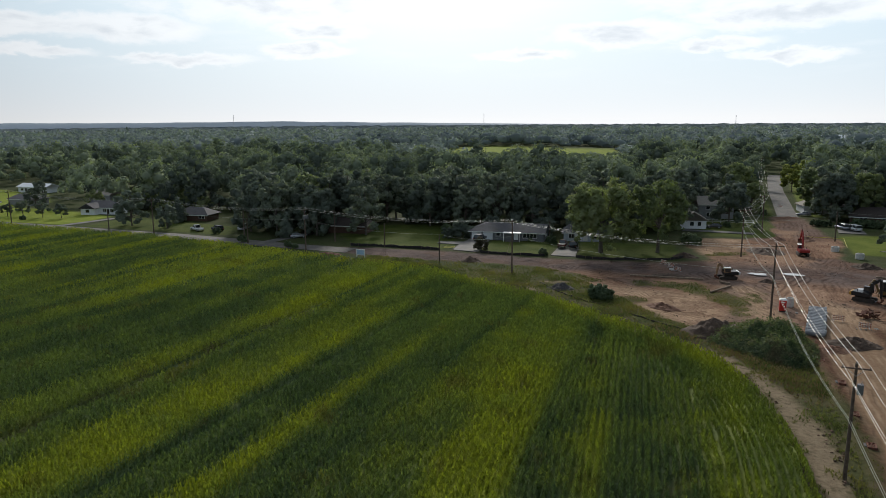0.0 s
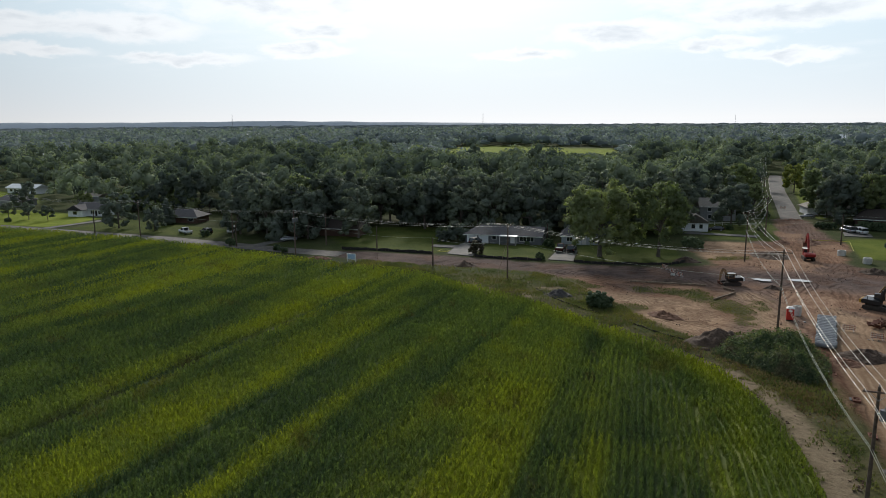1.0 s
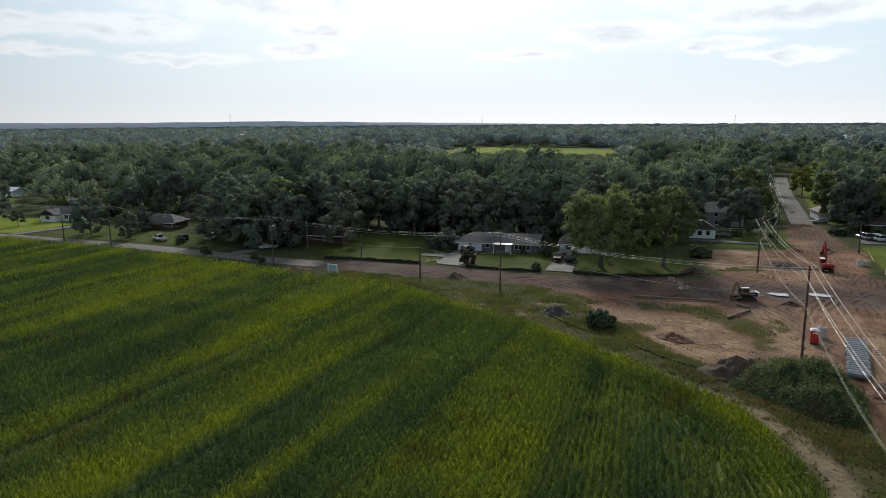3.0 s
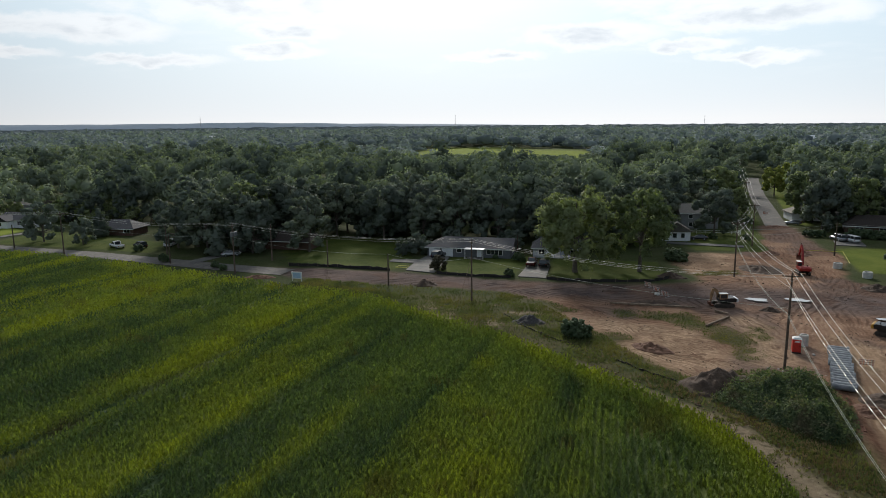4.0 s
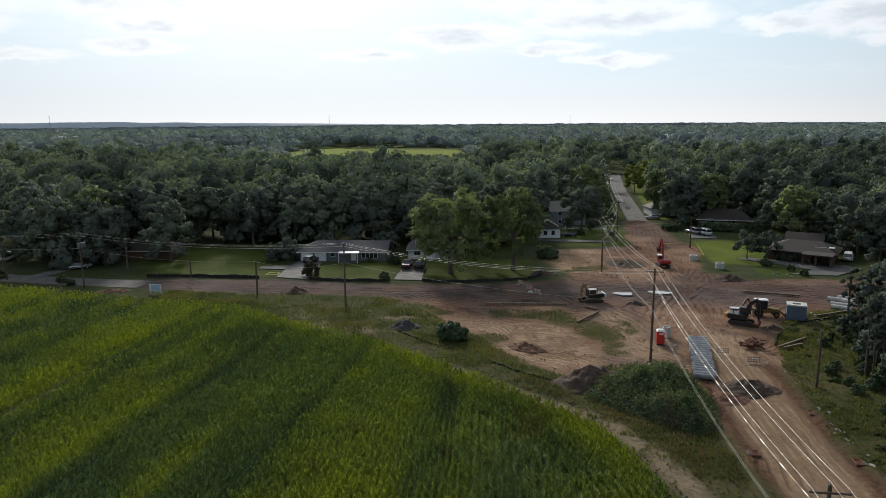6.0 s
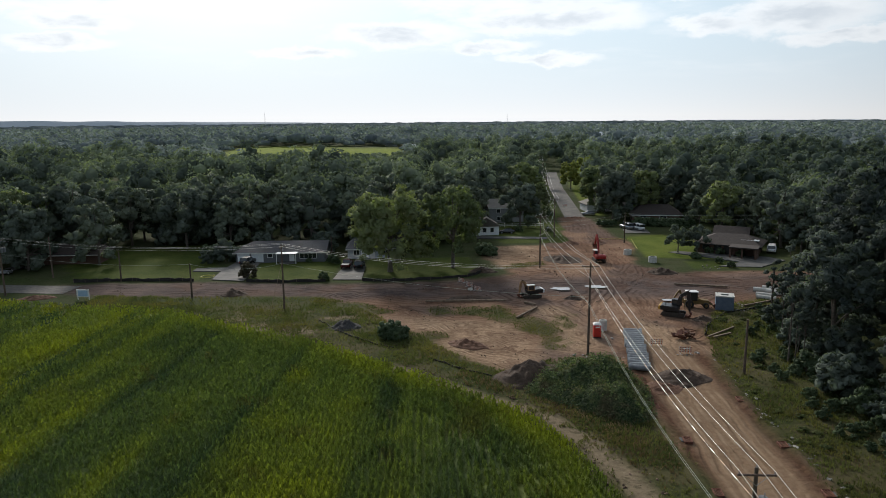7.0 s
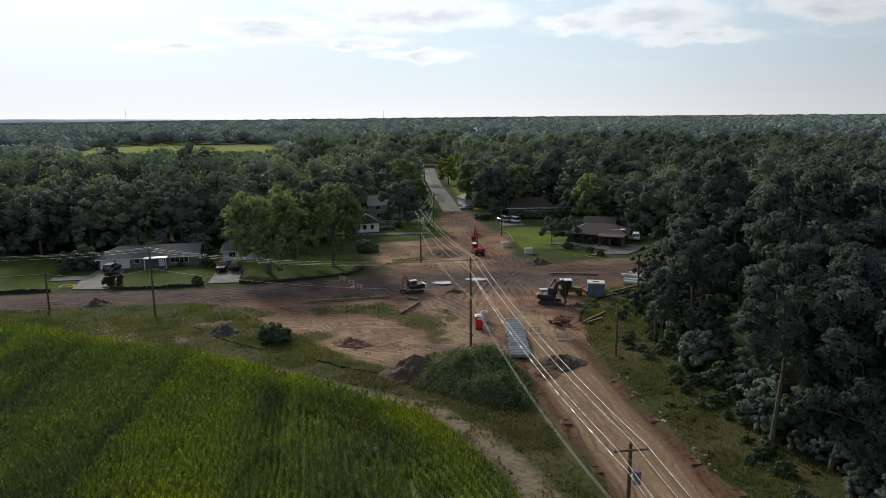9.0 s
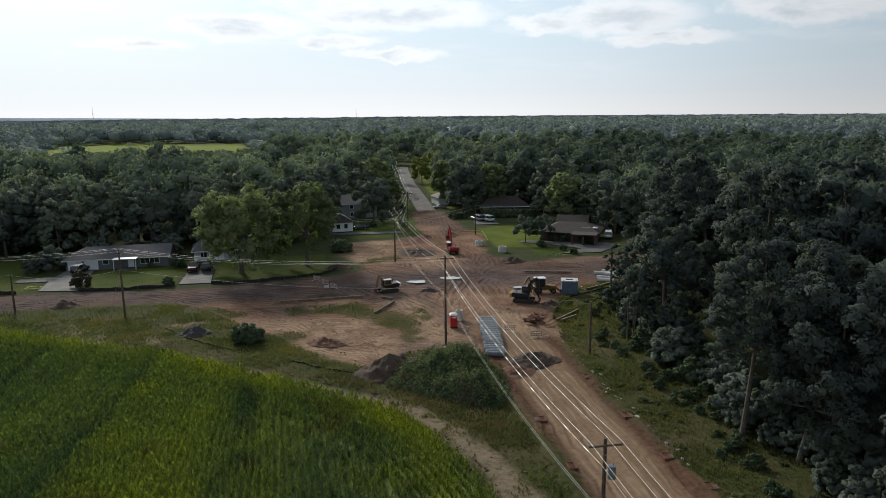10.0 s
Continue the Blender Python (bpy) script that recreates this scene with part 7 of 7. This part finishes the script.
for i in range(6):
    shrub("round", 71.5 + i * 2.6, 225.5 - i * 0.9, 1.0, "dark overgrown shrub hiding the front of a house", i * 50, "front shrubs")
for i in range(4):
    shrub("clump", 59.4 + i * 1.2, 226, 0.85, "clipped dark hedge bush before the lawn", i * 70, "hedge bushes")
for i, (x, y) in enumerate(((73.5, 181), (75.5, 179.4), (79, 176.6), (72, 184))):
    shrub("clump", x, y, 0.7, "dark shrub against the brown brick wall", i * 50, "shrubs by the brick house")
for i, (x, y, s) in enumerate(((-100.5, 162, 0.9), (-84.5, 158, 0.7), (-81.5, 156, 0.6), (-49, 190, 1.2), (-46, 184, 1.2), (-43.5, 188, 1.3), (-116, 174, 0.8), (-199, 186, 0.7))):
    shrub("clump", x, y, s, "dark leafy shrub beside the road and yards", i * 40)
for i, (x, y, s) in enumerate(((-42.5, 182, 1.5), (-46, 179.5, 0.9), (-58, 207, 1.4), (-64, 205, 1.4), (-36, 193, 1.4), (-20, 193, 1.4))):
    shrub("thicket", x, y, s * 0.8, "dark undergrowth behind the yard", i * 60, "undergrowth")


VINE = leaf_material("vine_leaf", (0.052, 0.074, 0.042), (0.125, 0.158, 0.078), 0.45, (1.4, 1.6, 0.8), 0.32, 0.0, 0.05, 4.0, island=0.38, stain=((0.11, 0.10, 0.06), 0.5))


def brush_hill():
    """The heap by the road, overgrown with vines."""
    rng = np.random.default_rng(8)
    foot = [(14.6, 98.5), (17.5, 103.5), (20.5, 107), (25, 107.2), (28.6, 105.5), (29.2, 97), (27.6, 90), (24.5, 89), (20.5, 92), (17, 95.5)]

    def top(x, y):
        e = inside(foot, x, y) + (rough(x, y, 3) - 0.5) * 1.2
        return 2.3 * (1 - np.exp(-np.maximum(e, 0) / 2.4)) * (0.9 * rough(x + 5, y, 5.0) + 1.9 * np.maximum(rough(x - 15, y + 4, 2.6) - 0.22, 0)) + np.minimum(e, 0) * 0.5

    n = 26000
    x, y = rng.uniform(13, 31, n * 3), rng.uniform(87, 109, n * 3)
    ok = np.flatnonzero(inside(foot, x, y) > -0.3)[:n]
    x, y = x[ok], y[ok]
    n = len(x)
    z = top(x, y)
    c = np.c_[x, y, np.maximum(z, 0) + rng.uniform(-0.05, 1.3, n) * rng.random(n) ** 2]
    gx, gy = (top(x + 0.3, y) - z) / 0.3, (top(x, y + 0.3) - z) / 0.3
    nn = np.c_[-gx, -gy, np.ones(n)] + rng.normal(0, 0.6, (n, 3))
    nn /= np.linalg.norm(nn, axis=1)[:, None]
    a = np.cross(nn, rng.normal(size=(n, 3)))
    a /= np.linalg.norm(a, axis=1)[:, None]
    b = np.cross(nn, a)
    s = 0.19 * rng.uniform(0.6, 1.5, (n, 1))
    o = np.array([22, 98, 0])
    c -= o
    v = np.stack([c - a * s * 0.6, c - b * s * 0.45, c + a * s * 0.6, c + b * s * 0.45], 1).reshape(-1, 3)
    ob = thing("brush_heap", (22, 98, 0), "large heap overgrown with leafy green vines and brush", "brush")
    p = new("leaves", mesh_from("brush_leaves", v, np.arange(n * 4).reshape(-1, 4), VINE))
    p.parent = ob
    p["kind"] = "stuff"
    k = np.arange(-11, 11.1, 0.4)
    gx, gy = np.meshgrid(k, k)
    gz = top(gx.ravel() + 22, gy.ravel() + 98)
    m = len(k)
    i = np.arange((m - 1) * m).reshape(m - 1, m)[:, :-1].ravel()
    f = np.c_[i, i + 1, i + 1 + m, i + m]
    f = f[gz[f].max(1) > -0.2]
    p = new("mound_core", mesh_from("mound_core", np.c_[gx.ravel(), gy.ravel(), gz], f, VINE, True))
    p.parent = ob


brush_hill()

for key, x, y, s, turn, lab in (("small_a", 66.3, 182.4, 0.95, 0, "small shade tree with flat crown on the lawn"), ("small_a", 70.4, 181.2, 0.98, 90, "small shade tree with flat crown near the brick house"),
                                ("broad_d", 34.2, 223.5, 0.92, 30, "round dark tree beside the far road"), ("broad_y", 75.5, 334, 0.85, 10, "yellow-green tree lining the far road"), ("broad_y", 84, 345, 0.95, 80, "yellow-green tree lining the far road"), ("broad_l", 71.2, 275, 0.95, 10, "broad green tree lining the far road"), ("broad_l", 88, 288, 1.0, 150, "tall light green tree behind the roadside"), ("broad_l", 97, 283, 1.0, 230, "tall light green tree behind the roadside"), ("broad_l", 66.0, 254, 1.0, 60, "broad green tree lining the far road"),
                                ("broad_l", 77.5, 242, 1.0, 200, "tall leafy tree behind the parked vans"), ("small_a", 86.0, 216.5, 1.25, 10, "rounded grey-green tree behind the brick house"), ("small_a", 92.4, 210, 1.2, 130, "rounded grey-green tree behind the brick house"),
                                ("broad_b", 90, 246, 1.0, 0, "dark leafy tree behind the houses"), ("broad_c", 84, 260, 1.0, 50, "dark leafy tree behind the houses"), ("broad_d", -57, 201, 1.08, 80, "round dark tree at the back of the lawn"),
                                ("broad_b", -152, 182, 0.76, 0, "dense round green tree beside the road"), ("broad_d", -136.6, 179, 0.52, 120, "dark leafy tree beside the low house"), ("conifer", -141.8, 192.6, 1.12, 0, "dark pointed conifer beside the low house"),
                                ("small_b", -206.6, 193.9, 1.0, 0, "small round tree on the bright lawn"), ("small_b", -212.6, 192.8, 0.8, 70, "small round tree on the bright lawn"), ("small_a", -196.6, 192.2, 0.85, 120, "small dark tree on the bright lawn"), ("small_a", -188.4, 192, 0.72, 20, "small dark tree before the white ranch house"), ("small_a", -219.8, 213, 1.2, 220, "dark leafy tree beside a low shed"), ("small_l", -202, 224, 1.0, 0, "pale yellow-green young tree behind the lawn"),
                                ("broad_d", -247, 243, 0.55, 0, "dark round tree behind the lawn"), ("conifer", -92, 172, 1.0, 40, "dark pointed conifer near the road"), ("broad_b", -86, 178, 0.95, 0, "tall dark shade tree over the yard"), ("broad_c", -97, 176, 0.95, 100, "tall dark shade tree over the yard"), ("broad_b", -108, 180, 0.9, 200, "tall dark shade tree over the yard"), ("broad_a", -71, 180.5, 0.9, 200, "tall shade tree at the lawn edge"), ("broad_d", -81.5, 192, 1.0, 10, "tall shade tree over the yard")):
    plant(key, x, y, s, turn, lab)

# bright vine-grown scrub behind the western yards
for i, (x, y) in enumerate(((-196, 231), (-189, 227), (-183, 222), (-176, 219), (-170, 221), (-163, 214), (-157, 212), (-169, 232), (-162, 228), (-155, 222), (-177, 230), (-186, 238), (-168, 244), (-149, 218), (-176, 243))):
    plant("small_l", x, y, 0.75 + 0.4 * math.sin(i * 3.7) ** 2, i * 71, "bright green vine-grown scrub tree behind the yards", group="vine-grown scrub", tall=0.9)

# the tall dark trees close behind the ranch houses
for i, (x, y) in enumerate(((-62, 212), (-50, 208), (-45, 199.5), (-36, 204), (-25, 203), (-14.5, 203), (-4, 202), (6, 204.5), (14, 207), (-30, 213), (-18, 213), (-73, 206), (-8, 212), (-40, 215), (-55, 218))):
    plant(("broad_b", "broad_d", "broad_c", "broad_a")[i % 4], x, y, 0.95 + 0.15 * math.sin(i * 2.3), i * 77, "tall dark leafy tree close behind the ranch houses", group="trees behind the houses")

# two trunks that stand free of the woods' edge
KITLEAN = [(46.6, 74.6, "stem_a", 4), (48.8, 69.2, "stem_b", 13)]
for x, y, key, lean in KITLEAN:
    t = plant(key, x, y, 0.95, 40 + x, "tall tree with a bare pale trunk at the woods' edge")
    t.rotation_euler = (0, radians(lean), 0)


def undergrowth():
    rng = np.random.default_rng(12)
    edge = [(45.0, 58), (45.6, 75), (48.6, 90), (51.6, 104), (56.5, 119), (61.5, 128), (70, 134.5), (84, 137)]
    n = 0
    for (ax, ay), (bx, by) in zip(edge, edge[1:]):
        L = math.hypot(bx - ax, by - ay)
        for i in range(int(L / 1.25)):
            t = (i + rng.random()) / (L / 1.25)
            o = 1.0 + rng.uniform(-0.5, 6.5)
            x, y = ax + (bx - ax) * t + o * (by - ay) / L, ay + (by - ay) * t - o * (bx - ax) / L
            if abs(y - 74) < 5 or abs(y - 69) < 4:
                o += 4
                x += 4
            shrub("thicket" if i % 3 else "scrub", x, y, rng.uniform(0.45, 1.2), "dark leafy undergrowth along the woods' edge", rng.uniform(0, 360), "undergrowth at the woods' edge")
            n += 1
            for k in range(1):
                q = rng.uniform(0, 1)
                o = rng.normal(-0.8, 1.3)
                shrub("scrub", ax + (bx - ax) * q + o * (by - ay) / L, ay + (by - ay) * q - o * (bx - ax) / L, rng.uniform(0.22, 0.6), "low leafy bush in the weeds before the woods", rng.uniform(0, 360), "bushes on the verge")
    for x, y, s in ((50.5, 76.5, 1.3), (52, 72, 1.3), (53, 67, 1.4), (51.5, 63, 1.3), (49.5, 79.5, 1.0), (55, 75, 1.5), (54.5, 62, 1.5), (47.8, 60.5, 0.9), (49.6, 71.2, 0.55), (50.6, 69.8, 0.8), (50.4, 67.6, 0.8), (51.6, 65.2, 0.9), (48.3, 77.2, 0.6), (48.6, 73, 0.5)):
        shrub("thicket", x, y, s, "dark leafy undergrowth behind bare trunks", 50 * x, "undergrowth at the woods' edge")


undergrowth()
for i in range(16):
    t = i / 15
    sap = plant("sapling", 52.5 + 9.5 * t + 1.6 * math.sin(i * 5.1), 104 + 23 * t + 1.2 * math.sin(i * 2.7), 0.75 + 0.35 * math.sin(i * 1.9) ** 2, i * 53, "thin young tree with a bare stem before the woods", group="saplings at the woods' edge")
    sap.rotation_euler = (radians(3 * math.sin(i * 3.3)), radians(4 * math.sin(i * 1.3)), radians(i * 53))
for i, (x, y) in enumerate(thickets):
    if wooded(np.array([x]), np.array([y]))[0]:
        shrub("thicket", x, y, 0.8 + 0.4 * math.sin(i * 7.1) ** 2, "dark leafy undergrowth at the foot of the woods", i * 67, "undergrowth at the woods' foot")


def weed_clumps():
    """Low leafy clumps scattered over the verges."""
    rng = np.random.default_rng(17)
    n = 0
    while n < 60:
        x, y = rng.uniform(38, 62), rng.uniform(56, 131)
        px, py = np.array([x]), np.array([y])
        if inside(DIRT, px, py)[0] > -1.2 or inside([(46, 40), (47, 75), (51, 97), (56, 117), (62, 129), (70, 136), (120, 136), (120, 40)], px, py)[0] > 2:
            continue
        ob = shrub("weedy", x, y, rng.uniform(0.16, 0.4), "low green weeds growing in a clump on the verge", rng.uniform(0, 360), "weed clumps", "weeds")
        ob.scale = (ob.scale[0] * 1.5, ob.scale[0] * 1.5, ob.scale[0] * 0.7)
        n += 1


weed_clumps()


# ---- weeds, stones ----
def tufts(name, count, ok, tall, wide, material, label, seed, area):
    rng = np.random.default_rng(seed)
    x, y = rng.uniform(area[0], area[1], count * 12), rng.uniform(area[2], area[3], count * 12)
    w = ok(x, y)
    pick = np.flatnonzero(rng.random(len(x)) < w)[:count]
    x, y = x[pick], y[pick]
    n = len(x)
    V = []
    for j in range(4):
        az, lean = rng.random(n) * 6.283, rng.uniform(0.1, 0.6, n)
        h = rng.uniform(0.5, 1.2, n) * tall
        ox, oy = rng.normal(0, wide * 1.2, n), rng.normal(0, wide * 1.2, n)
        c, s = np.cos(az), np.sin(az)
        ww = wide * rng.uniform(0.6, 1.2, n)
        b = np.c_[x + ox, y + oy, np.full(n, -0.05)]
        t = b + np.c_[c * lean * h, s * lean * h, h]
        side = np.c_[-s * ww, c * ww, np.zeros(n)]
        m = (b + t) / 2 + np.c_[np.zeros((n, 2)), h * 0.15]
        V.append(np.stack([b, m - side, t, m + side], 1))
    v = np.concatenate(V).reshape(-1, 3)
    me = mesh_from(name, v, np.arange(len(v)).reshape(-1, 4), material)
    tagged(new(name, me), label, "weeds", kind="stuff")


def verge(x, y):
    w = (inside(DIRT, x, y) < -0.2 + (rough(x, y, 3) - 0.5) * 2) & (inside(CORN_EDGE, x, y) < -0.5) & (y < 152)
    keep = w & ((from_line(PATH_SAND, x, y) > 1.6) | (rough(x, y, 2) > 0.6))
    return np.where(keep & (inside([(46, 40), (47, 75), (51, 97), (56, 117), (62, 129), (70, 136), (120, 136), (120, 40)], x, y) < 3), 0.25 + 0.75 * (rough(x + 3, y, 5) > 0.45), 0.0)


WEED = leaf_material("weed_green", (0.056, 0.069, 0.032), (0.102, 0.113, 0.052), 0.25, (1.4, 1.5, 0.7), 0.5, 0.0, 0.08, 0.3, stain=((0.13, 0.115, 0.05), 0.12))
STRAW = leaf_material("dry_grass", (0.13, 0.095, 0.055), (0.21, 0.165, 0.10), 0.3, (1.2, 1.1, 0.8), 0.25, 0.0, 0.08, 0.25)
tufts("weeds", 30000, verge, 0.42, 0.034, WEED, "rank green weeds covering the verges", 21, (-60, 75, 50, 152))
tufts("dry_grass", 4500, lambda x, y: verge(x, y) * (np.exp(-((from_line([(8, 103), (16, 96.5), (22, 88), (25, 78)], x, y)) / 2.6) ** 2) + 0.06), 0.45, 0.035, STRAW, "dry brown grass between the sandy track and the brush", 22, (-30, 50, 60, 140))
tufts("patchy_weeds", 3600, lambda x, y: (inside(DIRT, x, y) > 0.3) * (weedy_patch(x, y) > 0.3) * 1.0, 0.28, 0.03, WEED, "patches of green weeds in the bare lot", 23, (-20, 40, 104, 180))


def stones(name, count, ok, size, material, label, seed, area):
    rng = np.random.default_rng(seed)
    x, y = rng.uniform(area[0], area[1], count * 20), rng.uniform(area[2], area[3], count * 20)
    pick = np.flatnonzero(rng.random(len(x)) < ok(x, y))[:count]
    x, y = x[pick], y[pick]
    bm = bmesh.new()
    bmesh.ops.create_icosphere(bm, subdivisions=1, radius=1)
    v = np.array([q.co[:] for q in bm.verts])
    f = np.array([[q.index for q in g.verts] for g in bm.faces])
    bm.free()
    n = len(x)
    r = size * rng.uniform(0.4, 1.6, n) ** 1.4
    sc = rng.uniform(0.6, 1.4, (n, 1, 3)) * r[:, None, None]
    P = v[None] * (1 + rng.uniform(-0.25, 0.25, (n, len(v), 1))) * sc
    P[:, :, 2] *= 0.6
    P += np.stack([x, y, 0.05 + r * 0.2], -1)[:, None]
    me = mesh_from(name, P.reshape(-1, 3), (f[None] + (np.arange(n) * len(v))[:, None, None]).reshape(-1, 3), material)
    tagged(new(name, me), label, "stones", kind="stuff")


CLOD = shader("soil_clod", (0.085, 0.06, 0.044), (0.17, 0.118, 0.08), 2, 0.95, 0.4, 8, island=0.3)[0]
RUBBLE = shader("broken_concrete", (0.19, 0.18, 0.165), (0.31, 0.295, 0.27), 3, 0.85, 0.4, 8, island=0.3)[0]
stones("soil_clods", 2200, lambda x, y: (inside(DIRT, x, y) > 0) * (0.12 + 0.9 * (rough(x, y, 6) > 0.58)) * (from_line(NS_NEAR[:5], x, y) > 4.6), 0.075, CLOD, "clods of brown soil scattered over the churned site", 31, (-70, 76, 60, 215))
stones("rubble", 620, lambda x, y: np.exp(-(np.abs(from_line(NS_NEAR[:5], x, y) - 6.2) / 0.6) ** 2) * (x > 30) * (y < 112) + 0.9 * (np.hypot(x - 40, y - 111) < 2.2) + 0.7 * (np.hypot(x - 58.5, y - 133.2) < 2.5) + 0.5 * (np.hypot(x - 31, y - 118) < 1.2) + 0.6 * (np.hypot(x - 24, y - 110) < 1.6) + 0.3 * (np.hypot(x - 67, y - 165.5) < 2.0), 0.15, RUBBLE, "pale broken concrete rubble along the road edge", 32, (20, 75, 55, 172))
stones("path_clods", 700, lambda x, y: np.exp(-((from_line(PATH_SAND, x, y) - 1.8) / 0.8) ** 2) * (y > 50), 0.10, CLOD, "dark clods and stubble along the sandy track", 33, (-30, 30, 50, 128))


# ---- distance ----
def hills():
    # the haze before the hills is put into their base colour
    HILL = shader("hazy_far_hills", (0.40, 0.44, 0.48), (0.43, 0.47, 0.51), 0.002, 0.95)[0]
    v, f = [], []
    n = 180
    for i in range(n + 1):
        a = radians(-70 + 140 * i / n)
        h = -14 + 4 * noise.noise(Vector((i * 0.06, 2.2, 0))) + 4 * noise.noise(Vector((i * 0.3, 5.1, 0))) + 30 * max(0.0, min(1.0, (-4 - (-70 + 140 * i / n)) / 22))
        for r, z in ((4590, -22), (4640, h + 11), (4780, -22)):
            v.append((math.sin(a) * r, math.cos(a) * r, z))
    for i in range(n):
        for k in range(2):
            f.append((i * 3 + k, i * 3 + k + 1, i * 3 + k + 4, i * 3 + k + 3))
    tagged(new("backdrop_hills", mesh_from("backdrop_hills", v, f, HILL, True)), "low wooded hills along the horizon, painted in hazy blue-grey", "hills", kind="structure")


hills()


def mast(x, y, tall):
    ob = thing("radio_mast", (x, y, 0), "thin distant lattice radio mast on the horizon", "mast", "radio masts")
    for i in range(3):
        a = i * 2.094
        part("leg", tubed((math.cos(a) * 2.2, math.sin(a) * 2.2, 0), (math.cos(a) * 0.9, math.sin(a) * 0.9, tall), 0.3, 0.2, 5), STEEL, ob)
    bm = bmesh.new()
    for k in range(10):
        z = tall * (k + 0.5) / 10
        for i in range(3):
            a, b = i * 2.094, (i + 1) * 2.094
            tube(bm, (math.cos(a) * 1.8, math.sin(a) * 1.8, z), (math.cos(b) * 1.6, math.sin(b) * 1.6, z + tall / 10), 0.12, 0.12, 4)
    part("lattice", bm, STEEL, ob)


mast(-780, 3990, 62)
mast(-1790, 2990, 60)
mast(560, 3900, 45)
